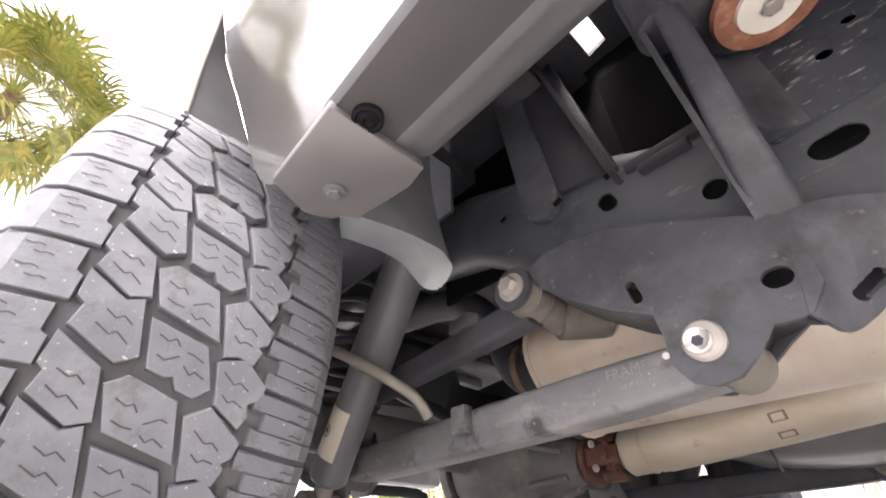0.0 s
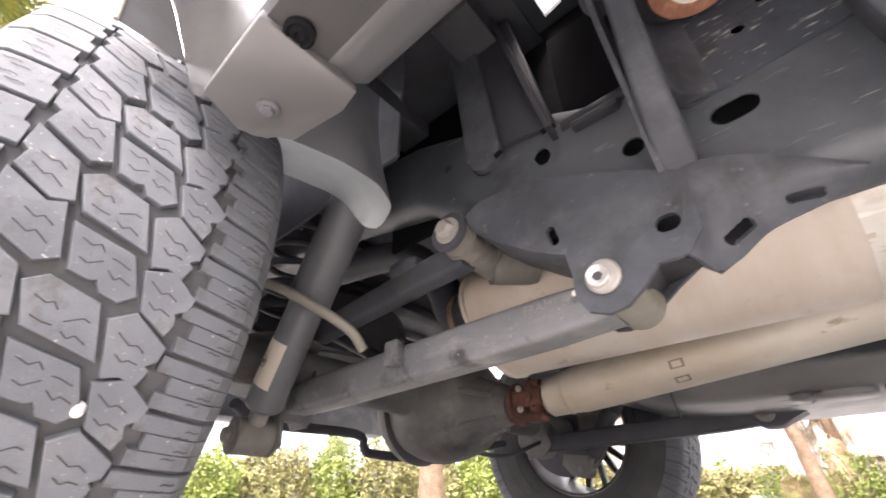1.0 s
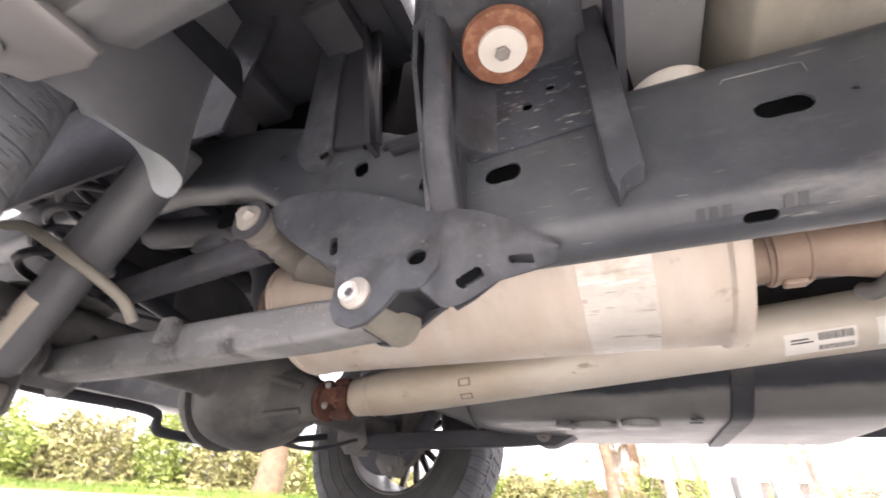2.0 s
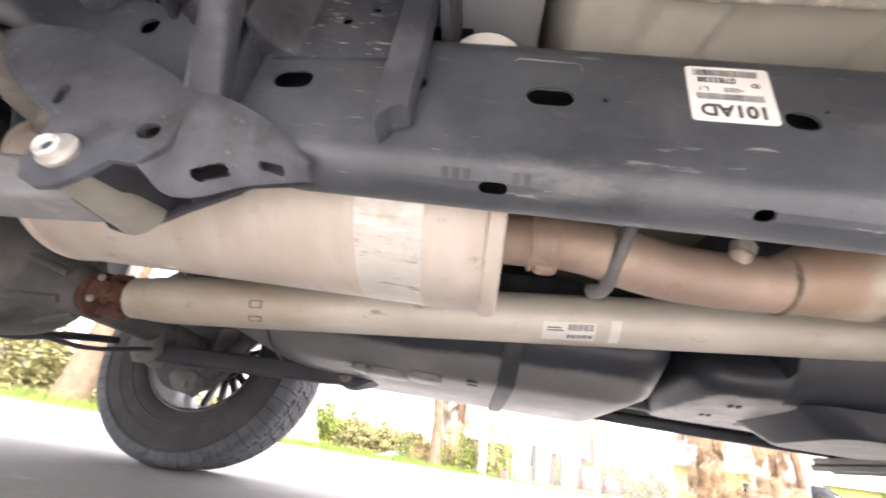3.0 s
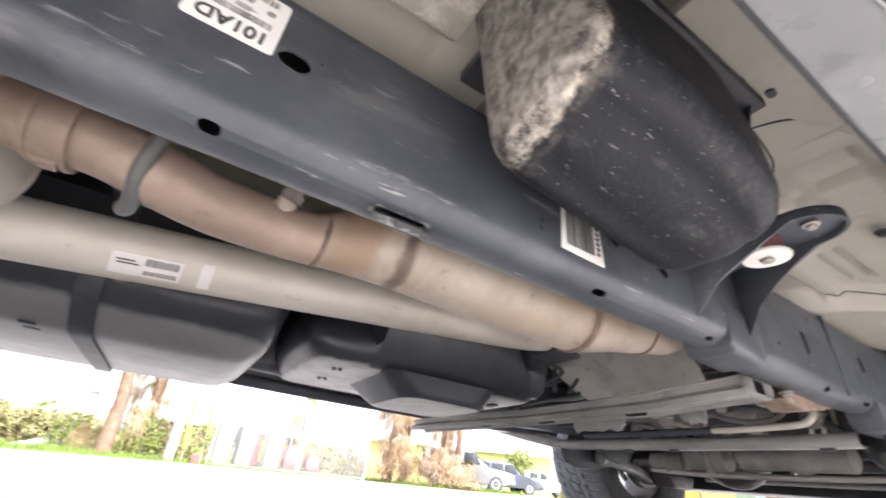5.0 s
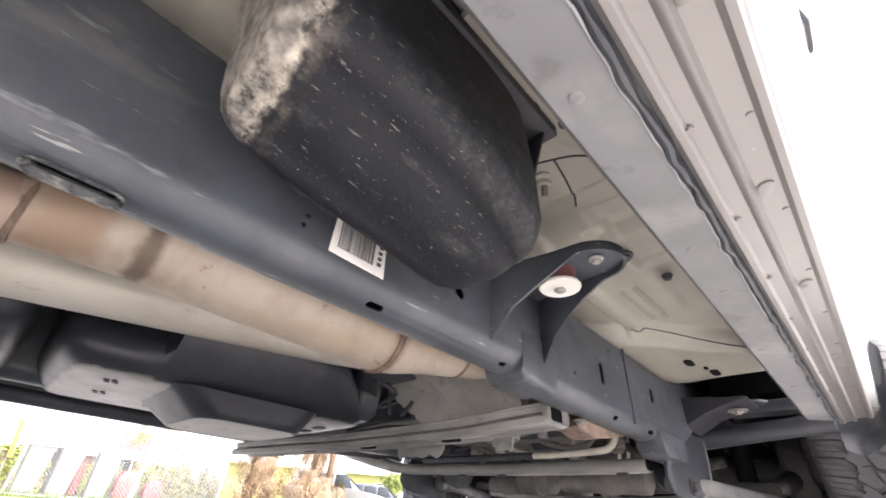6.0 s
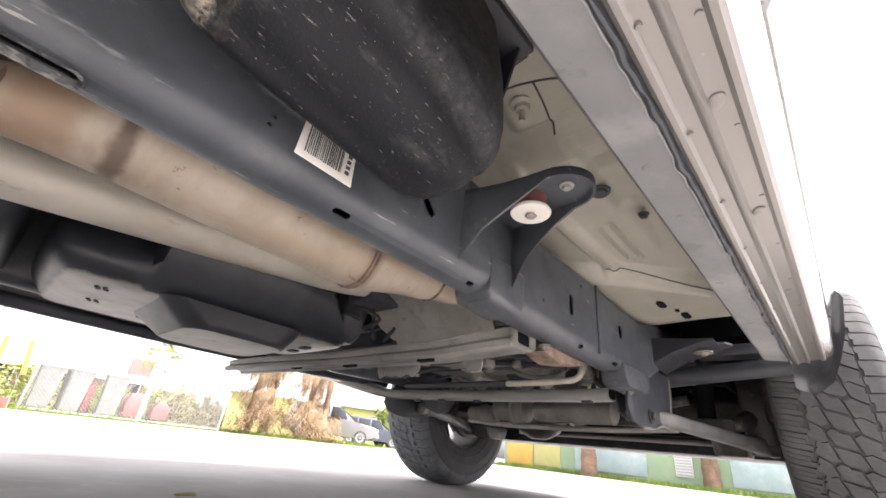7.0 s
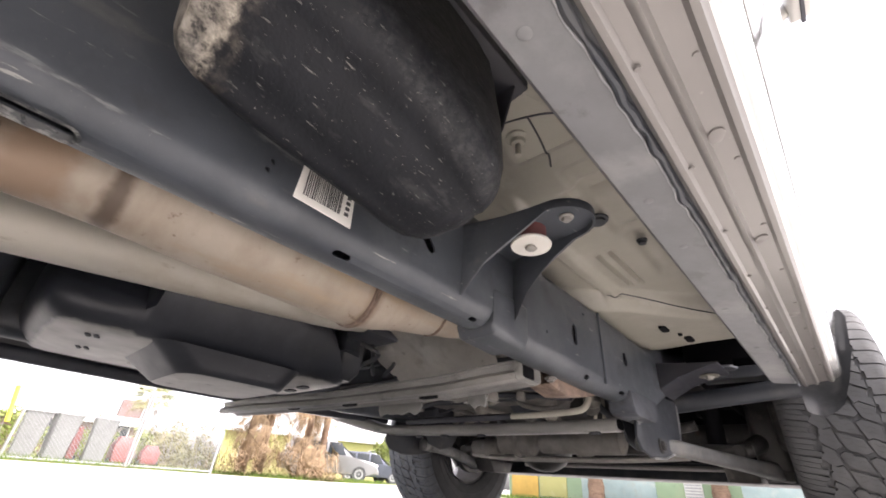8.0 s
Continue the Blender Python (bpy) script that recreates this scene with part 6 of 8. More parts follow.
for x0, x1, y in ((0.735, 0.775, 0.205), (0.765, 0.87, 0.222), (0.88, 0.96, 0.205)):
    bm = B()
    prism(bm, rrect((x0 + x1) / 2, y + 0.04, x1 - x0, 0.085, 0.025, 5), "z", 0.340, 0.352, 0.004)
    part("tank_emboss", bm, M_TANKSHELL, tank)
bm = B()
tube(bm, [(0.565, 0.075, 0.50), (0.545, 0.092, 0.43), (0.53, 0.18, 0.372), (0.50, 0.345, 0.353)], 0.003, 8, 4)
part("tank_seam", bm, M_DARK, tank)

# -- transfer case shield --
bm = B()


def skid_row(x, wide, inset):
    """A row across the shield; the front end leans back as it rises."""
    if wide:
        pts = [(0.050, 0.56), (0.048, 0.505), (0.056, 0.475), (0.078, 0.440), (0.098, 0.412), (0.118, 0.395), (0.145, 0.386), (0.175, 0.384)]
    else:
        pts = [(0.175, 0.56), (0.150, 0.500), (0.108, 0.455), (0.090, 0.428), (0.094, 0.406), (0.112, 0.391), (0.140, 0.385), (0.175, 0.384)]
    pts = pts + [(0.34, 0.383), (0.50, 0.384), (0.535, 0.40), (0.55, 0.45), (0.55, 0.56)]
    lean = 0.95 * step(1.95, 2.06, x)
    return [Vector((x + lean * (0.50 - max(0.39, z)), 0.30 + (y - 0.30) * (1 - inset), z + inset * 0.16 * (0.5 - z) / 0.115)) for y, z in pts]


ring_faces(bm, [skid_row(*q) for q in ((1.490, False, 0.50), (1.493, False, 0.36), (1.500, False, 0.24), (1.511, False, 0.14), (1.526, False, 0.06), (1.545, False, 0.015), (1.57, False, 0.0), (1.655, False, 0.0), (1.668, True, 0.0), (1.80, True, 0.0), (1.95, True, 0.0), (2.045, True, 0.0), (2.058, True, 0.02), (2.062, True, 0.08))])
skid = part("transfer_case_shield", bm, M_SHIELD, truck, "stepped dark grey transfer case shield, paler below", 62)
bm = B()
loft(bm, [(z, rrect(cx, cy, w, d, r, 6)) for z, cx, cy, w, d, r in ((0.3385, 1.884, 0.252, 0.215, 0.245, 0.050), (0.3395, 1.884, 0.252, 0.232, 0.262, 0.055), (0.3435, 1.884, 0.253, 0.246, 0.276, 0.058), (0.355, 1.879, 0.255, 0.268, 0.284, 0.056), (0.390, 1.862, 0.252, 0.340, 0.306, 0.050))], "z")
pale_below(bm, -0.90)
part("shield_sump", bm, M_TANK, skid, "", 60, [M_PALEBASE])
bm = B()
lathe(bm, [(0.0, 0.016), (-0.004, 0.015), (-0.005, 0.008)], (1.735, 0.41, 0.3835), "z", 14)
part("drain_plug", bm, M_ZINC, skid)
bm = B()
loft(bm, [(z, rrect(2.155, y, w, 0.05, 0.012, 3)) for z, y, w in ((0.40, 0.14, 0.05), (0.42, 0.12, 0.07), (0.50, 0.10, 0.075), (0.54, 0.095, 0.06))], "z")
part("shield_bracket", bm, M_PLASTIC, skid)
for x, y in ((1.608, 0.200), (1.617, 0.345)):
    bm = B()
    for q in range(4):
        a = q * math.pi / 2 + 0.5
        prism(bm, oval(x + 0.010 * math.cos(a), y + 0.010 * math.sin(a), 0.010, 0.007, math.degrees(a)), "z", 0.3805, 0.386)
    part("drain_hole", bm, M_DARK, skid)
for x, y in ((2.110, 0.240), (2.120, 0.325)):
    bm = B()
    prism(bm, oval(x, y, 0.026, 0.046), "z", 0.3805, 0.386)
    part("drain_hole", bm, M_DARK, skid)
bm = B()
for k in range(2):
    tube(bm, [(1.70, 0.047, 0.520 + 0.014 * k), (2.03, 0.047, 0.514 + 0.014 * k)], 0.003, 8)
part("shield_rib", bm, M_TANK, skid)
bm = B()
tube(bm, [(1.585, 0.12, 0.50), (1.585, 0.12, 0.60)], 0.05, 20)
part("transfer_case", bm, M_DARK, truck)
bm = B()
box(bm, (1.50, 0.0, 0.56), (2.1, 0.42, 0.72), 0.03)
part("transfer_case", bm, M_DARK, truck)
# dark bracket and hoses ahead of the shield
bm = B()
tube(bm, [(2.14, 0.10, 0.46), (2.15, 0.12, 0.55), (2.15, 0.14, 0.62)], 0.035, 16, 3)
part("hydraulic_cylinder", bm, M_PLASTIC, truck)
for k in range(5):
    bm = B()
    r5 = random.Random(k)
    pts = [(2.16 + 0.05 * k, 0.02 + 0.03 * k, 0.54)]
    for q in range(4):
        pts.append((2.18 + 0.035 * k + r5.uniform(-.04, .04), 0.03 + r5.uniform(-.03, .1), 0.53 - 0.03 * q + r5.uniform(-.02, .02)))
    tube(bm, pts, 0.006, 8, 4)
    part("wiring_hose", bm, M_PLASTIC, truck)
# gearbox bell housing
bm = B()
secs = []
for x, r, z in ((2.37, 0.12, 0.60), (2.38, 0.15, 0.59), (2.42, 0.185, 0.585), (2.52, 0.205, 0.59), (2.56, 0.215, 0.59), (2.575, 0.215, 0.59)):
    secs.append((x, [(0.06 + r * math.cos(a) * 1.05, z + r * math.sin(a) * 0.85) for a in np.linspace(0, 2 * math.pi, 36, endpoint=False)]))
loft(bm, secs)
bell = part("gearbox_housing", bm, M_ALLOYCASE, truck, "cast alloy gearbox housing with ribs")
# crumpled alloy heat guard below the gearbox
bm = B()
rows = []
for i in range(15):
    u = i / 14
    row = []
    for k in range(11):
        v = k / 10
        y = 0.135 - 0.43 * u - 0.075 * v * (1 - u)
        z = 0.555 - 0.045 * u - (0.150 - 0.03 * u) * v
        crease = 0.034 * abs(math.sin(5.2 * u + 1.9 * v + 0.4)) + 0.026 * abs(math.sin(3.4 * v - 5.0 * u)) + 0.012 * noise.noise((u * 6, v * 6, 2))
        row.append(Vector((2.215 + 0.16 * v - crease, y, z)))
    rows.append(row)
ring_faces(bm, rows, False, False)
bmesh.ops.solidify(bm, geom=bm.faces[:], thickness=0.002)
guard = part("heat_guard", bm, M_GUARD, truck, "crumpled pale alloy heat guard", 24)
bm = B()
tube(bm, [(2.20, -0.095, 0.520), (2.235, -0.19, 0.497), (2.25, -0.285, 0.478)], 0.007, 10, 3)
part("rolled_edge", bm, M_GUARD, guard)
bm = B()
lathe(bm, [(0.0, 0.013), (-0.004, 0.012), (-0.006, 0.006)], (2.235, -0.02, 0.515), "x", 14)
part("guard_bolt", bm, M_ZINC, guard)
bm = B()
box(bm, (2.12, -0.02, 0.50), (2.22, 0.18, 0.53), 0.008)
part("gearbox_mount", bm, M_DARK, truck)
bm = B()
box(bm, (2.58, -0.16, 0.42), (2.95, 0.28, 0.62), 0.03, None, 3)
pan = part("oil_pan", bm, M_IRON, truck)
bm = B()
box(bm, (2.62, 0.02, 0.414), (2.67, 0.075, 0.4185))
part("paper_label", bm, M_LABEL, pan)
# crossmembers
bm = B()
XM_ROWS = ((0.66, 2.10, 0.344, 0.07, 0.030), (0.46, 2.10, 0.342, 0.075, 0.032), (0.1, 2.135, 0.343, 0.064, 0.030), (-0.25, 2.17, 0.353, 0.070, 0.034), (-0.36, 2.185, 0.364, 0.070, 0.035), (-0.43, 2.195, 0.370, 0.070, 0.036))
secs = []
for y, x, z, w, h in XM_ROWS:
    # a pressed section: flat web, rolled lower lips and a groove along the rear face
    a, b = w / 2, h / 2
    secs.append((y, [(x - a, z - b), (x - a + 0.010, z - b - 0.003), (x - a + 0.016, z - b + 0.004), (x + a - 0.016, z - b + 0.004), (x + a - 0.010, z - b - 0.003), (x + a, z - b), (x + a, z + b), (x - a + 0.014, z + b), (x - a + 0.010, z + b - 0.004), (x - a + 0.013, z + 0.10 * h), (x - a + 0.004, z - 0.05 * h), (x - a, z - 0.18 * h)]))
loft(bm, secs, "y")
xm1 = part("crossmember", bm, M_XMEMBER, truck, "dark pressed-steel crossmember with slots and worn rims", 25)
bm = B()
tube(bm, [(x - w / 2 + 0.011, y, z + h / 2) for y, x, z, w, h in XM_ROWS], 0.0032, 8)
part("crossmember_rim", bm, M_XMEMBER, xm1)
for y in (0.28, 0.05, -0.20):
    bm = B()
    z = float(np.interp(-y, [-0.46, -0.1, 0.25], [0.326, 0.323, 0.331])) + 0.004
    prism(bm, oval(2.122 - 0.10 * (y - 0.25), y, 0.018, 0.05), "z", z - 0.0006, z + 0.010)
    part("slot", bm, M_PIT, xm1)
# crimped open end, its bolt and the torn lips below
bm = B()
loft(bm, [(y, rrect(x, z, w, h, 0.008, 3)) for y, x, z, w, h in ((-0.426, 2.195, 0.370, 0.066, 0.036), (-0.436, 2.196, 0.371, 0.070, 0.040), (-0.444, 2.197, 0.371, 0.066, 0.036), (-0.440, 2.197, 0.371, 0.058, 0.028), (-0.430, 2.197, 0.371, 0.050, 0.022))], "y")
part("crossmember_end", bm, M_XMEMBER, xm1)
bm = B()
prism(bm, rrect(2.197, 0.371, 0.051, 0.023, 0.005, 3), "y", -0.434, -0.4315)
part("end_opening", bm, M_PIT, xm1)
bolt(xm1, (2.235, -0.462, 0.366), "z", 0.008, -0.008, M_IRON)
for y0, y1, dz in ((0.02, -0.135, 0.020), (-0.275, -0.325, 0.012)):
    bm = B()
    n = 14
    low = [(y0 + (y1 - y0) * q / n, 0.328 - dz * (0.65 + 0.7 * noise.noise((q * 0.45, y0 * 9, 3))) * (1 if 0 < q < n else 0.1)) for q in range(n + 1)]
    prism(bm, [(y0, 0.345)] + low + [(y1, 0.345)], "x", 2.212, 2.217, 0.001)
    part("torn_lip", bm, M_XMEMBER, xm1)
bm = B()
prism(bm, [(2.25, 0.359), (2.30, 0.400), (2.46, 0.400), (2.468, 0.374), (2.40, 0.360), (2.315, 0.347)], "y", -0.452, -0.40, 0.003)
part("heat_shield", bm, M_WELD, truck, "browned steel heat shield")
bm = B()
secs = []
for y, z, h in ((1.05, 0.475, 0.055), (0.84, 0.418, 0.056), (0.66, 0.378, 0.048), (0.54, 0.353, 0.040), (0.46, 0.343, 0.034), (0.0, 0.335, 0.032), (-0.36, 0.336, 0.032), (-0.425, 0.338, 0.032)):
    secs.append((y, rrect(2.66, z, 0.055, h, 0.014, 4)))
loft(bm, secs, "y")
xm2 = part("crossmember", bm, M_XMEMBER, truck, "grey tubular crossmember with drain slots")
for y in (0.30, 0.18, 0.02, -0.36):
    bm = B()
    prism(bm, oval(2.648, y, 0.014, 0.032), "z", 0.314, 0.322)
    part("slot", bm, M_DARK, xm2)
bm = B()
prism(bm, rrect(2.66, 0.338, 0.046, 0.024, 0.011, 4), "y", -0.4265, -0.4235)
part("tube_opening", bm, M_PIT, xm2)
bm = B()
tube(bm, [(2.60, 0.32, 0.362), (2.60, -0.13, 0.362)], 0.0095, 12)
part("coolant_tube", bm, M_DARK, truck)
bm = B()
tube(bm, [(2.60, -0.13, 0.362), (2.60, -0.20, 0.362), (2.605, -0.30, 0.366), (2.612, -0.345, 0.372), (2.618, -0.365, 0.395), (2.62, -0.368, 0.43)], 0.0085, 14, 5)
part("coolant_tube", bm, M_CREAM, truck, "cream coated metal tube bending upward")
bm = B()
box(bm, (2.58, -0.40, 0.42), (2.66, -0.33, 0.44), 0.004)
part("tube_clamp", bm, M_ZINC, truck)

# -- front axle and suspension --
bm = B()
lathe(bm, [(-0.72, 0.040), (-0.30, 0.042), (0.05, 0.045), (0.08, 0.06), (0.72, 0.040)], (3.487, 0, 0.404), "y", 24)
fax = part("front_axle", bm, M_DIMIRON, truck, "grimy cast front axle")
bm = B()
bmesh.ops.create_uvsphere(bm, u_segments=28, v_segments=18, radius=1.0)
for v in bm.verts:
    x, y, z = v.co
    v.co = Vector((3.47 + x * 0.155, 0.26 + y * 0.14, 0.395 + z * 0.14))
part("differential_housing", bm, M_DIMIRON, fax)
for s in (-1, 1):
    bm = B()
    loft(bm, [(x, rrect(s * y, z, 0.045, h, 0.012, 3)) for x, y, z, h in ((2.80, 0.43, 0.308, 0.040), (2.95, 0.475, 0.310, 0.042), (3.1, 0.525, 0.302, 0.040), (3.3, 0.60, 0.290, 0.042), (3.40, 0.64, 0.284, 0.052), (3.47, 0.665, 0.280, 0.050))])
    a = part("front_control_arm", bm, M_ARM if s > 0 else M_AXLE, truck, "dusty pale front lower control arm" if s < 0 else "")
    bm = B()
    tube(bm, [(3.42, s * 0.612, 0.284), (3.44, s * 0.684, 0.284)], 0.030, 20)
    part("arm_eye", bm, M_DIMIRON, a)
    bm = B()
    prism(bm, [(2.70, 0.44), (3.02, 0.45), (3.01, 0.385), (2.99, 0.33), (2.93, 0.296), (2.82, 0.272), (2.72, 0.266), (2.655, 0.280), (2.63, 0.308), (2.64, 0.345), (2.68, 0.372)], "y", s * 0.468, s * 0.476, 0.003)
    prism(bm, [(2.74, 0.44), (2.98, 0.45), (2.97, 0.36), (2.93, 0.31), (2.86, 0.295), (2.79, 0.31), (2.755, 0.36)], "y", s * 0.388, s * 0.396, 0.003)
    fb = part("front_arm_bracket", bm, M_PLASTIC, truck)
    bm = B()
    tube(bm, [(x, s * 0.477, z) for x, z in ((3.015, 0.44), (3.01, 0.385), (2.99, 0.33), (2.93, 0.296), (2.82, 0.272), (2.72, 0.266))], 0.0028, 6)
    part("bracket_rim", bm, M_ARM, fb)
    bolt(fb, (2.795, s * 0.478, 0.302), "y", 0.013, s * 0.012, M_DIMIRON)
    # Front spring and damper in near-black, with the well's shade in the colour
    bm = B()
    pts = []
    for k in range(120):
        q = 2 * math.pi * k / 20
        pts.append((3.49 + 0.065 * math.cos(q), s * 0.50 + 0.065 * math.sin(q), 0.47 + 0.30 * k / 120))
    tube(bm, pts, 0.0085, 8)
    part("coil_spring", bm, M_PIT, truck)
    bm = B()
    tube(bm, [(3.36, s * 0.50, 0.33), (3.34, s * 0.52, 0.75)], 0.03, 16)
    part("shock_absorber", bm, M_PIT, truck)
    bm = B()
    prism(bm, [(3.40, 0.28), (3.54, 0.30), (3.57, 0.45), (3.52, 0.56), (3.42, 0.54), (3.39, 0.42)], "y", s * 0.60, s * 0.70, 0.02, 3)
    kn = part("steering_knuckle", bm, M_DIMIRON, truck)
    bm = B()
    tube(bm, [(3.40, s * 0.62, 0.37), (3.30, s * 0.60, 0.34), (3.24, s * 0.58, 0.33)], [0.03, 0.024, 0.02], 14)
    part("steering_arm", bm, M_DIMIRON, kn)
    bm = B()
    lathe(bm, [(s * 0.70, 0.07), (s * 0.71, 0.165), (s * 0.74, 0.165), (s * 0.745, 0.07), (s * 0.80, 0.07)], (3.487, 0, 0.404), "y", 36)
    part("brake_disc", bm, M_DIMIRON, kn)
    bm = B()
    prism(bm, [(3.33, 0.36), (3.40, 0.34), (3.42, 0.48), (3.34, 0.50)], "y", s * 0.68, s * 0.78, 0.015, 3)
    part("brake_caliper", bm, M_DIMIRON, kn)
    bm = B()
    prism(bm, [(3.35, 0.30), (3.56, 0.30), (3.53, 0.245), (3.39, 0.245)], "y", s * 0.50, s * 0.60, 0.008)
    part("axle_bracket", bm, M_DIMIRON, fax)
bm = B()
tube(bm, [(3.26, -0.62, 0.335), (3.26, 0.60, 0.335)], 0.018, 14)
part("tie_rod", bm, M_DIMIRON, truck)
bm = B()
tube(bm, [(3.30, -0.46, 0.42), (3.28, 0.0, 0.335), (3.26, 0.45, 0.32)], 0.017, 14, 3)
part("drag_link", bm, M_DIMIRON, truck)
bm = B()
tube(bm, [(2.95, -0.30, 0.60), (2.98, 0.10, 0.45), (3.40, 0.24, 0.42)], 0.03, 18)
part("front_drive_shaft", bm, M_DIMIRON, truck)
r6 = random.Random(11)
for k in range(9):
    bm = B()
    y = -0.36 + 0.075 * k
    tube(bm, [(2.80 + r6.uniform(-.05, .05), y, 0.52), (2.88, y + r6.uniform(-.05, .05), 0.42 + r6.uniform(-.03, .03)), (3.02, y + r6.uniform(-.05, .05), 0.40 + r6.uniform(-.03, .04)), (3.15, y + r6.uniform(-.04, .04), 0.50)], r6.uniform(0.006, 0.013), 8, 4)
    part("wiring_hose", bm, M_PLASTIC if k % 3 else M_IRON, truck)
bm = B()
box(bm, (2.96, -0.32, 0.40), (3.30, 0.16, 0.60), 0.03, None, 3)
part("engine_sump", bm, M_DIMIRON, truck)
for y in (-0.30, -0.27, -0.24):
    bm = B()
    tube(bm, [(2.95, y, 0.52), (2.945, y, 0.42), (2.96, y + 0.01, 0.39), (3.0, y + 0.02, 0.38)], 0.006, 8, 4)
    part("oil_line", bm, M_CREAM, truck)
bm = B()
prism(bm, [(3.86, 0.262), (4.05, 0.258), (4.08, 0.30), (4.08, 0.50), (3.90, 0.50), (3.88, 0.31)], "y", -0.84, 0.86, 0.012)
part("front_bumper", bm, M_PLASTIC, truck, "black front bumper valance")
bm = B()
tube(bm, [(3.84, -0.60, 0.312), (3.84, 0.60, 0.310)], 0.011, 12)
part("anti_roll_bar", bm, M_ZINC, truck)
bm = B()
box(bm, (3.3, -0.46, 0.62), (4.0, 0.46, 0.64))
part("radiator_tray", bm, M_DARK, truck)

for x0, y0, z0, w, d2, hh in ((2.70, -0.30, 0.44, 0.10, 0.12, 0.10), (2.74, -0.12, 0.40, 0.12, 0.10, 0.06), (2.98, 0.18, 0.38, 0.14, 0.16, 0.14), (3.05, -0.42, 0.44, 0.16, 0.08, 0.20), (3.12, -0.55, 0.46, 0.10, 0.08, 0.12), (2.72, 0.30, 0.40, 0.16, 0.12, 0.10)):
    bm = B()
    loft(bm, [(z0, rrect(x0 + w / 2, y0 + d2 / 2, w * 0.8, d2 * 0.8, 0.015, 3)), (z0 + 0.02, rrect(x0 + w / 2, y0 + d2 / 2, w, d2, 0.02, 3)), (z0 + hh, rrect(x0 + w / 2, y0 + d2 / 2, w, d2, 0.02, 3)), (z0 + hh + 0.02, rrect(x0 + w / 2, y0 + d2 / 2, w * 0.7, d2 * 0.7, 0.015, 3))], "z")
    eq = part("engine_ancillary", bm, M_DIMIRON if x0 > 2.9 else M_DARK, truck)
    for k in range(3):
        bolt(eq, (x0 + w * (0.2 + 0.3 * k), y0 + d2 * 0.5, z0), "z", 0.006, -0.006, M_IRON, "bolt", False)

# added panel that shuts out the sky left of the transmission tunnel
bm = B()
box(bm, (2.02, 0.545, 0.50), (3.0, 0.553, 0.79))
part("sky_closing_panel", bm, M_DARK, truck)
r8 = random.Random(21)
for k in range(14):
    bm = B()
    x, y, z = r8.uniform(2.66, 3.0), r8.uniform(-0.38, 0.42), r8.uniform(0.385, 0.44)
    tube(bm, [(x, y, z + 0.06), (x + r8.uniform(-.05, .05), y + r8.uniform(.02, .08), z), (x + r8.uniform(-.06, .06), y + r8.uniform(.1, .18), z + r8.uniform(-.02, .03)), (x + r8.uniform(-.05, .05), y + r8.uniform(.2, .26), z + 0.07)], r8.uniform(0.005, 0.012), 10, 4)
    part("wiring_hose", bm, (M_PLASTIC, M_IRON, M_ALLOYCASE)[k % 3], truck)
for k in range(8):
    bm = B()
    x, y, z = 2.70 + 0.06 * (k % 4), -0.34 + 0.20 * (k // 2) + 0.03 * (k % 2), 0.40 + r8.uniform(-.01, .02)
    lathe(bm, [(0.05, 0.022), (0.0, 0.024), (-0.006, 0.018), (-0.012, 0.017), (-0.016, 0.008)], (x, y, z), "z", 14)
    part("engine_plug", bm, M_IRON if k % 2 else M_ALLOYCASE, truck)
# hoses, clips and castings hung between the crossmembers and the front axle
r7 = random.Random(23)
for k in range(10):
    x, z = 2.34 + 0.03 * k, 0.415 + r7.uniform(-0.015, 0.03)
    bm = B()
    tube(bm, [(x + r7.uniform(-0.03, 0.03), y, z + r7.uniform(-0.018, 0.018)) for y in (-0.33, -0.18, -0.02, 0.15, 0.32, 0.46)], r7.uniform(0.005, 0.011), 8, 4)
    part("wiring_hose", bm, (M_PLASTIC, M_IRON, M_DARK)[k % 3], truck)
for k in range(12):
    x, y, z = 2.36 + r7.uniform(0, 0.25), -0.30 + 0.06 * k, 0.40 + r7.uniform(-0.01, 0.03)
    bm = B()
    box(bm, (-0.018, -0.012, -0.010), (0.018, 0.012, 0.014), 0.003, Matrix.Translation((x, y, z)) @ Matrix.Rotation(r7.uniform(-0.6, 0.6), 4, "Z") @ Matrix.Rotation(r7.uniform(-0.4, 0.4), 4, "X"))
    part("hose_clip", bm, (M_ZINC, M_PLASTIC, M_IRON)[k % 3], truck)
for y0, y1, x, z, r in ((-0.30, 0.02, 3.02, 0.335, 0.040), (0.06, 0.22, 3.05, 0.345, 0.052), (-0.44, -0.34, 3.08, 0.34, 0.034), (0.26, 0.42, 3.12, 0.33, 0.036)):
    bm = B()
    lathe(bm, [(y0, r * 0.6), (y0 + 0.01, r), (y0 + (y1 - y0) * 0.35, r), (y0 + (y1 - y0) * 0.4, r * 1.15), (y0 + (y1 - y0) * 0.5, r * 1.15), (y0 + (y1 - y0) * 0.55, r * 0.92), (y1 - 0.01, r * 0.9), (y1, r * 0.5)], (x, 0, z), "y", 24)
    cst = part("steering_casting", bm, M_IRON, truck)
    bolt(cst, (x - 0.01, 0.5 * (y0 + y1), z - r), "z", 0.008, -0.008, M_ZINC)
bm = B()
tube(bm, [(3.12, -0.46, 0.300), (3.10, -0.20, 0.286), (3.10, 0.20, 0.286), (3.12, 0.42, 0.300)], 0.010, 12, 4)
part("steering_damper", bm, M_ZINC, truck)

# ---- wheels ----
TR, TW = 0.404, 0.859


def crown(v):
    return 2.6 * max(0.0, abs(v) - 0.065) ** 2


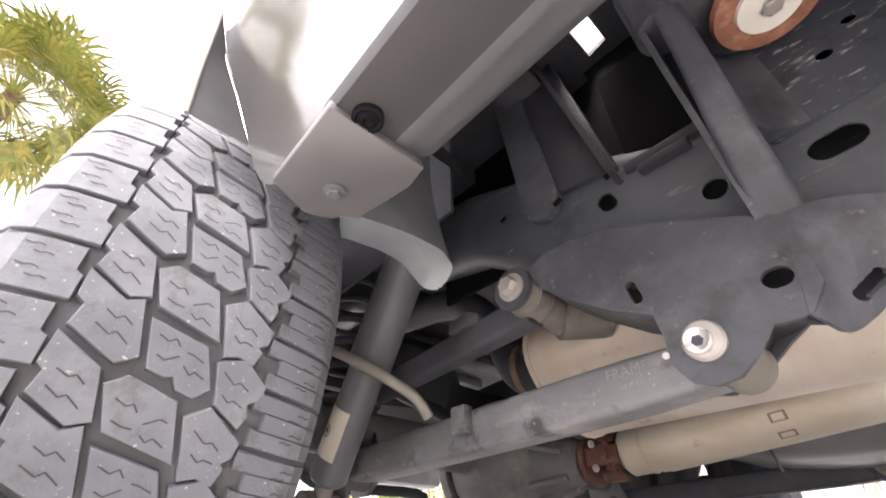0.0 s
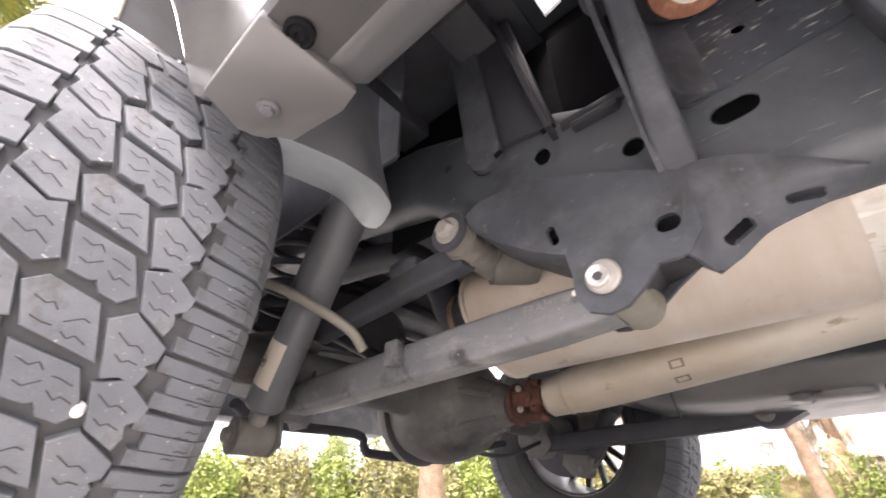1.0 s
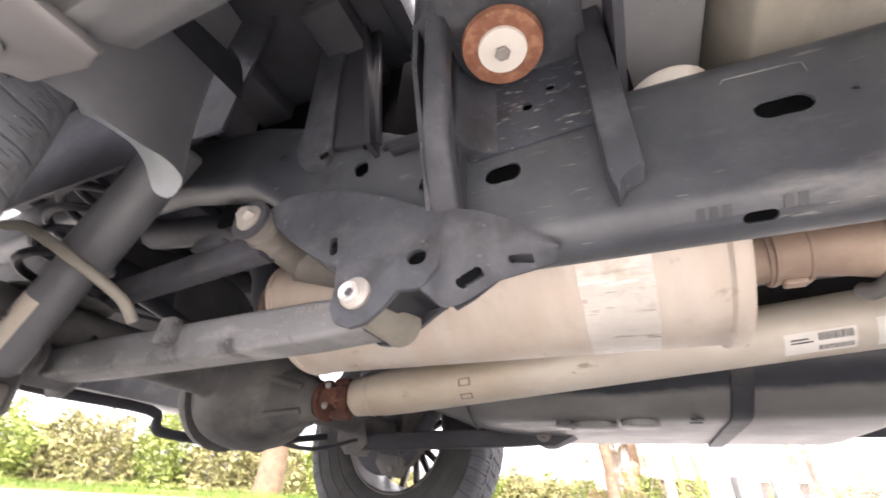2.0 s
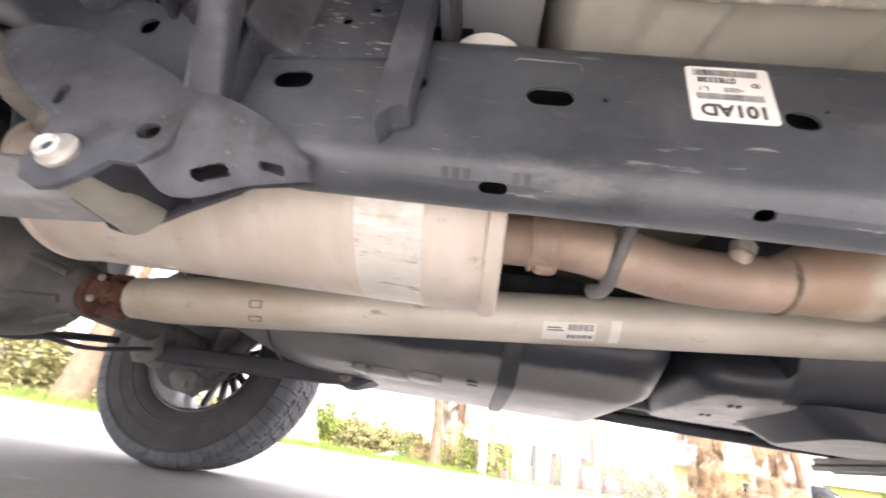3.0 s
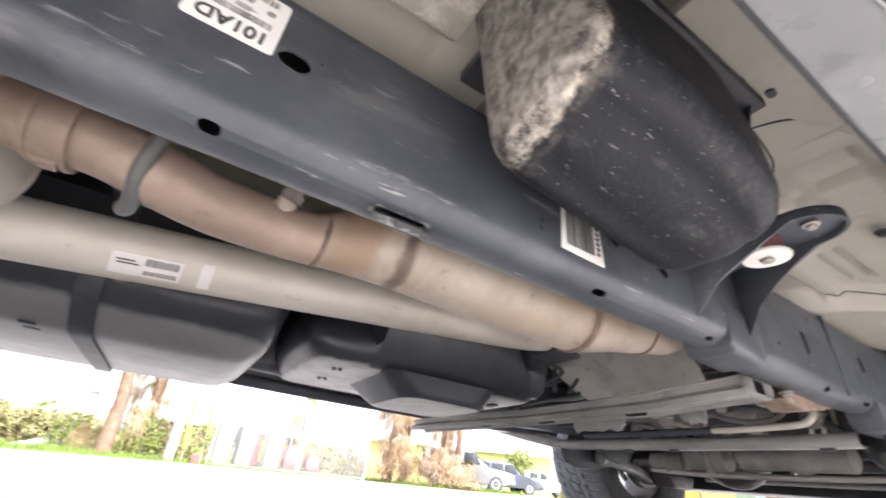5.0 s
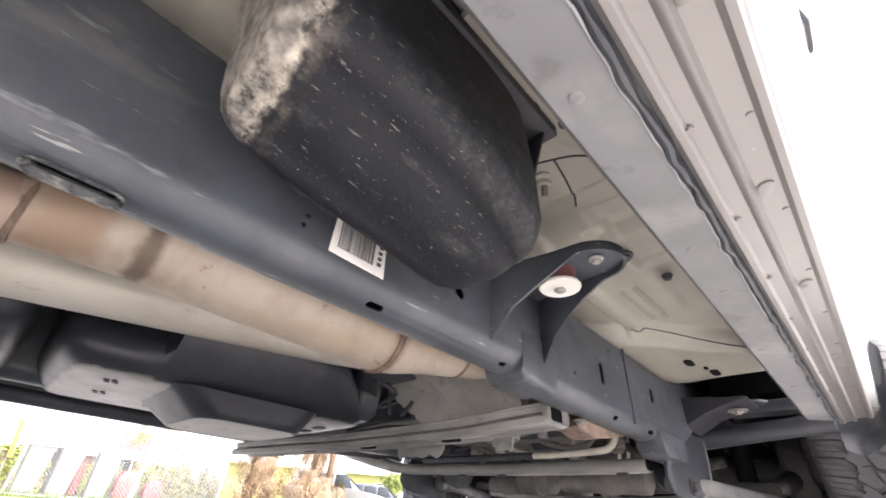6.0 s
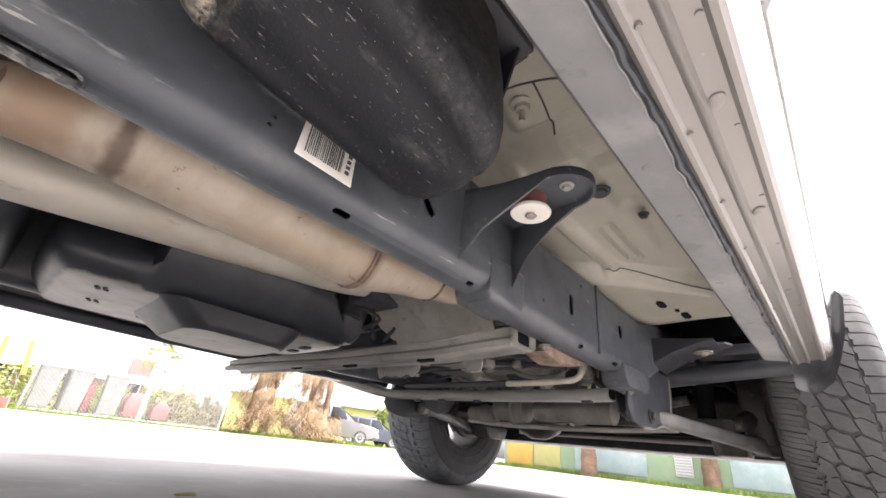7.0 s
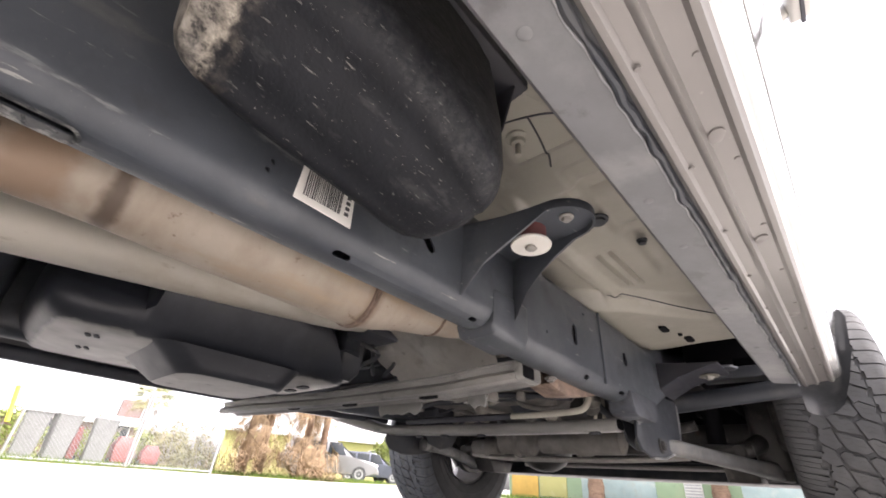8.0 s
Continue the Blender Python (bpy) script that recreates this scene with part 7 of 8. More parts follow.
def pad(poly, slits=()):
    """A tread block from (round, across) millimetres, with zigzag slits."""
    bm = B()
    n = len(poly)
    c = (sum(p[0] for p in poly) / n, sum(p[1] for p in poly) / n)

    def at(u, v, r):
        r = r - crown(v / 1000)
        return Vector((r * math.cos(u / 1000 / TR), v / 1000, r * math.sin(u / 1000 / TR)))

    def shrink(k):
        out = []
        for u, v in poly:
            d = math.hypot(u - c[0], v - c[1])
            out.append((u + (c[0] - u) * k / d, v + (c[1] - v) * k / d))
        return out
    ring_faces(bm, [[at(u, v, 0.391) for u, v in shrink(-2.2)], [at(u, v, TR - 0.0012) for u, v in shrink(-1.4)], [at(u, v, TR) for u, v in shrink(-0.5)]])
    for pts in slits:
        for p, q in zip(pts, pts[1:]):
            d = Vector((q[0] - p[0], q[1] - p[1])).normalized()
            w = Vector((-d.y, d.x)) * 0.55
            f = bm.faces.new([bm.verts.new(at(a[0] + k * w.x, a[1] + k * w.y, TR + 0.0003)) for a, k in ((p, 1), (q, 1), (q, -1), (p, -1))])
            f.material_index = 1
    return bm


# one repeat of the tread, 90.6 mm round: two blocks in each of three rows, and shoulder lugs
PADS = {
    "A": pad([(23, -75), (4, -44), (-28, -35), (-32, -48), (-16, -74), (-3, -71), (1, -76)],
             [[(0, -66), (-4, -58), (-2, -54), (-7, -48)], [(-11, -67), (-17, -58), (-15, -54), (-22, -45)]]),
    "a": pad([(-21, -76), (-37, -49), (-32, -38), (-73, -26), (-80, -39), (-61, -72), (-46, -69), (-42, -75)],
             [[(-46, -57), (-51, -49), (-48, -45), (-53, -38)], [(-57, -59), (-63, -49), (-60, -45), (-67, -36)]]),
    "B": pad([(-5, -37), (3, -25), (-8, 9), (-49, 22), (-33, -26)],
             [[(-12, -28), (-16, -20), (-14, -16), (-19, -12)], [(-26, -25), (-29, -18), (-30, -11)], [(-26, -6), (-21, 4), (-23, 9)], [(-33, -5), (-37, 0), (-34, 4), (-39, 12)]]),
    "b": pad([(-44, -28), (-56, 16), (-86, 28), (-94, 18), (-90, 5), (-81, 1), (-83, -4), (-80, -17)],
             [[(-54, -20), (-58, -12), (-55, -7), (-60, -3)], [(-69, -16), (-72, -10), (-67, -1)], [(-63, 3), (-64, 8), (-68, 17)], [(-73, 4), (-79, 10), (-76, 13), (-80, 21)]]),
    "C": pad([(-18, 19), (-9, 35), (-30, 63), (-41, 61), (-45, 54), (-49, 58), (-61, 54), (-56, 42), (-59, 31)],
             [[(-25, 28), (-33, 38), (-32, 44), (-37, 50)], [(-41, 32), (-46, 38), (-44, 42), (-46, 49)]]),
    "c": pad([(-65, 28), (-59, 49), (-77, 70), (-87, 67), (-91, 59), (-100, 62), (-110, 58), (-96, 37)],
             [[(-71, 34), (-79, 44), (-77, 49), (-82, 57)], [(-88, 38), (-93, 44), (-91, 48), (-95, 56)]]),
}


def shoulder(sgn, inner, lean, fingers):
    """A shoulder lug whose stepped fingers (stations of turn, edge drop and setback) run down on to the sidewall."""
    bm = B()
    for stations in fingers:
        rings = []
        for u, k, back in stations:
            ring = []
            v0 = inner + back
            for v, r in ((v0, 0.391), (v0, TR - 0.0005 - crown(v0 / 1000)), (106, TR - 0.0045), (119, TR - 0.0075), (131, TR - 0.017), (138, TR - 0.032), (139.5, TR - 0.052), (134, TR - 0.056), (124, TR - 0.03), (110, 0.386)):
                uu = u - lean * (v - 74)
                r = r - k * 0.0015
                ring.append(Vector((r * math.cos(uu / 1000 / TR), sgn * v / 1000, r * math.sin(uu / 1000 / TR))))
            rings.append(ring)
        ring_faces(bm, rings)
    for u, v0, v1 in ((-11, 96, 108), (-4, 103, 116), (7, 99, 111), (13, 106, 118)):
        pts = [(u + 1.2 * (q % 2) - lean * (v - 74), v) for q, v in enumerate(np.linspace(v0, v1, 4))]
        for p, q in zip(pts, pts[1:]):
            quad = []
            for a, k in ((p, 1), (q, 1), (q, -1), (p, -1)):
                r = float(np.interp(a[1], [90, 106, 119], [TR - 0.0005 - crown(0.09), TR - 0.0045, TR - 0.0075])) + 0.0005
                quad.append(bm.verts.new((r * math.cos((a[0] + k * 0.55) / 1000 / TR), sgn * a[1] / 1000, r * math.sin((a[0] + k * 0.55) / 1000 / TR))))
            bm.faces.new(quad).material_index = 1
    return bm


PADS["L"] = shoulder(-1, 79, 0.0, [[(-20.6, 1, 0), (-19.8, 0, 0), (-1.5, 0, 0), (1.5, 0, 5), (19.8, 0, 5), (20.6, 1, 5)]])
PADS["R"] = shoulder(1, 69, 0.15, [[(-20.6, 1, 0), (-19.8, 0, 0), (-7.9, 0, 0), (-7.5, 0.5, 0)], [(-6.9, 0.5, 8), (-6.5, 0, 8), (5.9, 0, 8), (6.3, 0.5, 8)], [(6.9, 0.5, -4), (7.3, 0, -4), (19.8, 0, -4), (20.6, 1, -4)]])
PAD_MESH = {}
for k, bm in PADS.items():
    bmesh.ops.recalc_face_normals(bm, faces=bm.faces)
    me = bpy.data.meshes.new("tread_block")
    bm.to_mesh(me)
    bm.free()
    me.materials.append(M_RUBBER)
    me.materials.append(M_SIPE)
    PAD_MESH[k] = me
PITCH = 28
LUG_TURN = {"L": 25.7, "R": 11.3}


def make_wheel(x, side, singly):
    """Tyre, rim and, on the nearest wheel, each tread block as a piece of its own."""
    m = Matrix.Translation((x, side * TW, TR)) @ (Matrix.Identity(4) if side < 0 else Matrix.Rotation(math.pi, 4, "Z"))
    hw = 0.142
    half = [(0.105, 0.218), (0.118, 0.226), (0.128, 0.250), (0.1305, 0.2585), (0.1335, 0.260), (0.1345, 0.264), (0.1325, 0.266), (0.1405, 0.298), (0.1425, 0.2985), (0.1425, 0.3015), (0.1412, 0.302),
            (0.1425, 0.325), (0.1400, 0.3425), (0.1425, 0.3435), (0.1420, 0.3465), (0.1395, 0.3475), (0.138, 0.362), (0.131, 0.3850), (0.112, 0.3940), (0.075, 0.3950)]
    prof = [(-y, r) for y, r in half] + [(0, 0.3956)] + [(y, r) for y, r in half[::-1]]
    bm = B()
    lathe(bm, prof, (0, 0, 0), "y", 96, False)
    bmesh.ops.transform(bm, matrix=m, verts=bm.verts)
    near = x < 1 and side < 0
    ty = part("tyre", bm, M_GROOVE if near else M_SHADERUBBER, truck, "grey-black all-terrain tyre with blocky tread")
    rest = B()
    lug = 0
    for k in range(PITCH):
        for kind in "AaBbCcLLRR":
            a = 2 * math.pi * k / PITCH + LUG_TURN.get(kind, 0) / 1000 / TR
            if kind in "LR":
                lug += 1
                a += math.pi / PITCH * (lug % 2)
            mm = m @ Matrix.Rotation(a, 4, "Y")
            if singly:
                ob = new("tread_block", PAD_MESH[kind])
                ob.parent = ty
                ob.matrix_basis = mm
            else:
                n0 = len(rest.verts)
                rest.from_mesh(PAD_MESH[kind])
                rest.verts.ensure_lookup_table()
                bmesh.ops.transform(rest, matrix=mm, verts=rest.verts[n0:])
    if singly:
        rest.free()
    else:
        # the right front tread takes the copy darkened for the wheel arch's shade
        t = part("tread", rest, M_SHADERUBBER if x > 1 and side < 0 else M_RUBBER, ty, "", 38, [M_SIPE])
        t["kind"] = "stuff"
    # rim: the inside faces the vehicle, spokes on the outside (local -y is outward)
    bm = B()
    lathe(bm, [(0.118, 0.226), (0.112, 0.236), (0.106, 0.232), (0.10, 0.214), (0.03, 0.205), (-0.07, 0.200), (-0.105, 0.214), (-0.112, 0.236), (-0.118, 0.230), (-0.112, 0.205), (-0.07, 0.190), (0.03, 0.198), (0.10, 0.207)], (0, 0, 0), "y", 72, False)
    bmesh.ops.transform(bm, matrix=m, verts=bm.verts)
    rim = part("rim", bm, M_BARREL, truck, "alloy wheel rim, bare metal inside, black spokes")
    bm = B()
    lathe(bm, [(-0.05, 0.03), (-0.05, 0.078), (-0.085, 0.074), (-0.095, 0.04), (-0.12, 0.036), (-0.122, 0.02)], (0, 0, 0), "y", 32)
    bmesh.ops.transform(bm, matrix=m, verts=bm.verts)
    part("hub", bm, M_RIM, rim)
    for k in range(16):
        bm = B()
        loft(bm, [(0.06, rrect(0, -0.082, 0.028, 0.030, 0.005, 2)), (0.13, rrect(0, -0.088, 0.023, 0.030, 0.004, 2)), (0.196, rrect(0, -0.094, 0.021, 0.028, 0.004, 2)), (0.212, rrect(0, -0.098, 0.032, 0.026, 0.004, 2))], "z")
        bmesh.ops.transform(bm, matrix=m @ Matrix.Rotation(2 * math.pi * (k + 0.3) / 16, 4, "Y"), verts=bm.verts)
        part("spoke", bm, M_RIM, rim)


make_wheel(0.0, -1, True)
bm = B()
bmesh.ops.create_icosphere(bm, subdivisions=2, radius=0.0062)
for v in bm.verts:
    v.co = Vector((v.co.x, v.co.y * 0.75, v.co.z)) * (1 + 0.3 * noise.noise(v.co * 150)) + Vector((0.401 * math.cos(-0.4325), 0.027 - TW, TR + 0.401 * math.sin(-0.4325)))
tagged(part("pebble", bm, M_WHITE), "small white stone wedged in the tyre tread", "stone")
make_wheel(0.0, 1, False)
make_wheel(3.487, -1, False)
make_wheel(3.487, 1, False)

# ---- surroundings ----
M_CONC = surf("weathered_concrete", (0.43, 0.415, 0.39), 0.85, 0, 0.14, 0.7, [
    ((0.33, 0.315, 0.29), 2.2, 0.5, 0.75, ONE), ((0.52, 0.505, 0.48), 14, 0.58, 0.75, ONE), ((0.26, 0.25, 0.235), 90, 0.7, 0.78, ONE)], 0.35, 160)
M_CRACK = surf("crack_dirt", (0.16, 0.15, 0.135), 0.95, 0, 0.2, 20, (), 0.2, 200)
M_GRASS = surf("grass", (0.10, 0.17, 0.022), 0.8, 0, 0.35, 1.2, [((0.22, 0.23, 0.06), 4, 0.5, 0.75, ONE)], 0.0)
M_SOIL = surf("grassy_soil", (0.12, 0.16, 0.04), 0.95, 0, 0.3, 1.0, [((0.20, 0.16, 0.085), 3, 0.5, 0.72, ONE)], 0.3, 60)
M_LEAF = surf("green_leaf", (0.20, 0.245, 0.06), 0.6, 0, 0.45, 2.0, [((0.215, 0.225, 0.06), 5, 0.5, 0.72, ONE)], 0.0)
M_DRYLEAF = surf("olive_dry_leaf", (0.235, 0.225, 0.095), 0.75, 0, 0.4, 2.0, [((0.25, 0.20, 0.105), 5, 0.48, 0.7, ONE)], 0.0)
M_FROND = surf("palm_frond", (0.16, 0.19, 0.04), 0.5, 0, 0.4, 3.0, [((0.36, 0.29, 0.07), 4, 0.46, 0.66, ONE)], 0.0)
M_DEAD = surf("dead_frond", (0.32, 0.225, 0.135), 0.85, 0, 0.35, 5.0, [((0.14, 0.092, 0.058), 9, 0.5, 0.7, ONE)], 0.0)
M_PALMBARK = surf("palm_bark", (0.19, 0.125, 0.085), 0.9, 0, 0.3, 6.0, [((0.13, 0.08, 0.055), 12, 0.5, 0.68, (1, 1, 3))], 0.6, 40)
M_BARK = surf("grey_bark", (0.34, 0.29, 0.25), 0.9, 0, 0.3, 5.0, [((0.20, 0.17, 0.15), 10, 0.5, 0.7, (3, 3, 0.6))], 0.7, 40)
M_STONE = surf("grey_gravel", (0.30, 0.30, 0.32), 0.9, 0, 0.3, 8.0, [((0.42, 0.42, 0.43), 30, 0.5, 0.7, ONE)], 0.5, 40)
M_GALV = surf("galvanised_steel", (0.40, 0.405, 0.41), 0.5, 0.3, 0.12, 12, [((0.28, 0.285, 0.29), 30, 0.5, 0.7, ONE)], 0.05, 120)
M_YELLOW = surf("yellow_plastic", (0.80, 0.72, 0.06), 0.5, 0, 0.08, 8, (), 0.0)
M_BIN = surf("grey_bin_plastic", (0.26, 0.265, 0.265), 0.5, 0, 0.1, 5, [((0.20, 0.205, 0.205), 10, 0.5, 0.75, ONE)], 0.05, 120)
M_RED = surf("faded_red_paint", (0.26, 0.075, 0.07), 0.5, 0, 0.2, 5, [((0.20, 0.09, 0.08), 12, 0.5, 0.72, ONE)], 0.05, 120)
M_BRICK = surf("brown_brick", (0.15, 0.090, 0.078), 0.85, 0, 0.25, 6, [((0.20, 0.14, 0.12), 16, 0.5, 0.7, ONE)], 0.3, 60)
M_MINT = surf("mint_render", (0.26, 0.36, 0.23), 0.8, 0, 0.12, 0.8, [((0.32, 0.39, 0.25), 2, 0.5, 0.75, ONE), ((0.20, 0.28, 0.19), 7, 0.6, 0.78, ONE)], 0.2, 60)
M_SKYBLUE = surf("pale_blue_paint", (0.34, 0.44, 0.44), 0.7, 0, 0.15, 2, [((0.44, 0.49, 0.46), 5, 0.5, 0.7, ONE)], 0.1, 60)
M_LEMON = surf("lemon_render", (0.50, 0.48, 0.20), 0.8, 0, 0.08, 1, [((0.60, 0.58, 0.34), 3, 0.55, 0.75, ONE)], 0.1, 60)
M_ORANGE = surf("ochre_paint", (0.62, 0.40, 0.10), 0.7, 0, 0.15, 3, (), 0.1, 60)
M_ROOF = surf("pale_roof", (0.60, 0.60, 0.58), 0.7, 0, 0.1, 2, (), 0.1, 60)
M_CARSILVER = surf("car_silver", (0.27, 0.27, 0.27), 0.3, 0.6, 0.05, 3, (), 0.0, 90, 0.05, 0.6)
M_CARDARK = surf("car_blue_grey", (0.085, 0.095, 0.125), 0.3, 0.3, 0.1, 3, (), 0.0, 90, 0.05, 0.6)
M_CARWHITE = surf("car_white", (0.72, 0.72, 0.71), 0.3, 0, 0.04, 3, (), 0.0, 90, 0.05, 0.6)
M_GLASS = surf("dark_car_glass", (0.03, 0.035, 0.04), 0.08, 0, 0.1, 3, (), 0.0)

# ground
bm = B()
bmesh.ops.create_grid(bm, x_segments=40, y_segments=40, size=400)
ground = tagged(part("ground", bm, M_CONC), "pale sun-bleached concrete yard", "ground", kind="structure")
EDGE = [(-60, -22), (-15, 0.0), (-8, 3.6), (-4.2, 6.2), (-1.2, 9.4), (1.2, 12.4), (2.4, 13.9), (7.2, 13.3), (9.0, 12.6), (12.5, 13.6), (16.5, 16.4), (60, 36)]
bm = B()
poly = EDGE + [(150, 150), (-150, 150), (-150, -40)]
f = bm.faces.new([bm.verts.new((x, y, 0.0)) for x, y in poly])
bmesh.ops.triangulate(bm, faces=[f])
ex2 = bmesh.ops.extrude_face_region(bm, geom=bm.faces[:])
for g in ex2["geom"]:
    if isinstance(g, bmesh.types.BMVert):
        g.co.z = 0.025
tagged(part("verge", bm, M_SOIL), "rough grassy verge beside the concrete", "verge", kind="structure")
r7 = random.Random(5)


def edge_point(t):
    """A point along the verge's edge between its two middle corners, t from 0 to 1."""
    seg = EDGE[1:11]
    L = [math.dist(a, b) for a, b in zip(seg, seg[1:])]
    s = t * sum(L)
    for (a, b), d in zip(zip(seg, seg[1:]), L):
        if s <= d:
            k = s / d
            return a[0] + (b[0] - a[0]) * k, a[1] + (b[1] - a[1]) * k
        s -= d
    return seg[-1]


verts, faces = [], []
for k in range(16000):
    x, y = edge_point(r7.random())
    x += r7.uniform(-0.3, 0.6)
    y += abs(r7.gauss(0, 1.6)) + r7.uniform(-0.12, 0.1)
    h = r7.uniform(0.05, 0.16) * (1 + 0.6 * noise.noise((x * 0.7, y * 0.7, 0)))
    a = r7.uniform(0, 6.28)
    w = 0.008
    n0 = len(verts)
    lx, ly = r7.uniform(-0.05, 0.05), r7.uniform(-0.05, 0.05)
    verts += [(x - w * math.cos(a), y - w * math.sin(a), 0.02), (x + w * math.cos(a), y + w * math.sin(a), 0.02), (x + lx, y + ly, 0.02 + h)]
    faces.append((n0, n0 + 1, n0 + 2))
me = bpy.data.meshes.new("grass")
me.from_pydata(verts, [], faces)
me.materials.append(M_GRASS)
tagged(new("grass", me), "bright yellow-green grass along the concrete edge", "grass", kind="stuff")

# joints and cracks in the concrete
for name, pts, w in (("crack", [(1.0, 1.15), (1.66, 1.17), (2.4, 1.22), (3.0, 1.19)], 0.006), ("crack", [(1.9, 3.5), (2.93, 2.95), (3.4, 2.8)], 0.012), ("joint", [(-12, 4.4), (14, 4.5)], 0.010), ("joint", [(5.4, -12), (5.5, 13)], 0.010)):
    bm = B()
    rows = []
    p = smooth_path([(*q, 0) for q in pts], 24)
    for i, q in enumerate(p):
        j = 0.02 * noise.noise((q.x * 6, q.y * 6, 1)) if name == "crack" else 0
        ww = w * (0.5 + abs(noise.noise((q.x * 4, q.y * 4, 3)))) if name == "crack" else w
        d = (p[min(i + 1, len(p) - 1)] - p[max(0, i - 1)]).normalized()
        s = Vector((-d.y, d.x, 0))
        rows.append([q + s * (j + ww) + Vector((0, 0, 0.004)), q + s * (j - ww) + Vector((0, 0, 0.004))])
    ring_faces(bm, rows, False, False)
    tagged(part("concrete_" + name, bm, M_CRACK), "dark dirt-filled " + name + " in the concrete", name, kind="structure")
for x, y, s in ((1.95, 0.33, 0.016), (-2.6, 6.2, 0.05), (-1.1, 4.3, 0.02), (3.6, 2.2, 0.012), (2.7, 3.9, 0.02)):
    bm = B()
    bmesh.ops.create_icosphere(bm, subdivisions=2, radius=1)
    for v in bm.verts:
        v.co = Vector((v.co.x * s * 1.6, v.co.y * s, max(-0.2, v.co.z) * s * 0.35)) * (1 + 0.4 * noise.noise(v.co * 2))
        v.co += Vector((x, y, s * 0.05))
    tagged(part("leaf_litter", bm, M_DRYLEAF), "small dry curled leaf lying on the concrete", "leaf", "fallen leaves")


def leafy(name, x, y, rx, ry, rz, n, size, mat, label, seed, z0=0.0):
    """A shrub of many small leaves, uneven in outline, on a few stems."""
    rr = random.Random(seed)
    verts, faces = [], []
    for k in range(n):
        while True:
            d = Vector((rr.uniform(-1, 1), rr.uniform(-1, 1), rr.uniform(-0.2, 1)))
            if d.length < 1:
                break
        d = d.normalized() * (d.length ** 0.4)
        lump = 0.72 + 0.45 * noise.noise(d * 2.3 + Vector((seed, 0, 0))) + 0.2 * noise.noise(d * 6 + Vector((0, seed, 0)))
        p = Vector((x + d.x * rx * lump, y + d.y * ry * lump, z0 + max(0.02, d.z) * rz * lump + 0.05))
        a = Euler((rr.uniform(0, 6.3), rr.uniform(0, 6.3), rr.uniform(0, 6.3))).to_matrix()
        s = size * rr.uniform(0.6, 1.4)
        n0 = len(verts)
        for q in ((-0.35, 0, 0), (0, -1, 0.12), (0.35, 0, 0), (0, 1, 0.12)):
            verts.append(p + a @ (Vector(q) * s))
        faces.append((n0, n0 + 1, n0 + 2, n0 + 3))
    me = bpy.data.meshes.new("foliage")
    me.from_pydata(verts, [], faces)
    me.materials.append(mat)
    root = tagged(new(name), label, "bush" if name != "tree" else "tree")
    root.location = (x, y, z0)
    bpy.context.view_layer.update()
    ob = new("foliage", me)
    ob.parent = root
    ob.matrix_parent_inverse = root.matrix_world.inverted()
    bm = B()
    for k in range(6):
        a = k * 1.05 + seed
        tube(bm, [(x, y, z0), (x + 0.25 * rx * math.cos(a), y + 0.25 * ry * math.sin(a), z0 + rz * 0.4), (x + 0.5 * rx * math.cos(a), y + 0.5 * ry * math.sin(a), z0 + rz * 0.75)], [0.03, 0.02, 0.008], 6)
    part("stem", bm, M_BARK, root)
    return root


hedge = [(-18.5, 4.8, 1.5), (-17.6, 6.6, 1.4), (-17.2, 8.2, 1.5), (-17, 9.5, 1.6), (-15.4, 10.6, 1.9), (-13.6, 11.6, 1.7), (-12.2, 12.8, 1.5), (-10.4, 14.0, 1.7), (-9.2, 18.0, 1.2), (-7.6, 19.4, 1.5), (-6.0, 20.0, 1.5), (-4.4, 20.6, 1.25), (-2.9, 21.2, 1.15), (-12.2, 17.0, 2.2), (-1.7, 22.5, 1.1)]
for k, (x, y, h) in enumerate(hedge):
    leafy("bush", x, y, 1.9 if x < -9 else 1.6, 1.2, h * (1.75 if x < -10 else 1.3), 5200, 0.105, M_LEAF if k % 3 == 1 else M_DRYLEAF, "wild bush in mixed green and dry olive leaves" if k % 3 != 1 else "bright green wild bush", k + 1, 0.02)
leafy("bush", 0.85, 14.3, 0.8, 0.6, 1.5, 1500, 0.07, M_LEAF, "tall weedy bush at the foot of the palms", 31, 0.02)
leafy("bush", 1.6, 14.6, 0.7, 0.6, 1.2, 1200, 0.06, M_DRYLEAF, "dry weedy bush by the pole", 32, 0.02)
leafy("bush", -0.9, 14.6, 0.6, 0.5, 1.1, 900, 0.06, M_LEAF, "weedy bush beside the palm trunk", 33, 0.02)
leafy("bush", 5.9, 16.6, 0.9, 0.7, 1.15, 1500, 0.06, M_LEAF, "green bush behind the wire gate", 34, 0.02)
leafy("bush", 6.6, 15.9, 0.8, 0.6, 1.6, 1600, 0.06, M_DRYLEAF, "olive bush behind the fence panel", 38, 0.02)
leafy("bush", 5.0, 17.6, 1.0, 0.7, 1.5, 1500, 0.07, M_LEAF, "green bush behind the red machines", 39, 0.02)
leafy("bush", 7.5, 15.6, 0.7, 0.6, 1.5, 1400, 0.06, M_DRYLEAF, "dry bush beside the shaggy palms", 40, 0.02)
leafy("bush", 3.2, 24.0, 1.6, 1.2, 2.2, 1600, 0.10, M_LEAF, "rounded green bush behind the bins", 35, 0.02)
leafy("bush", 17.4, 14.1, 0.8, 0.8, 1.8, 1500, 0.08, M_DRYLEAF, "dry olive bush by the parked cars", 36, 0.02)
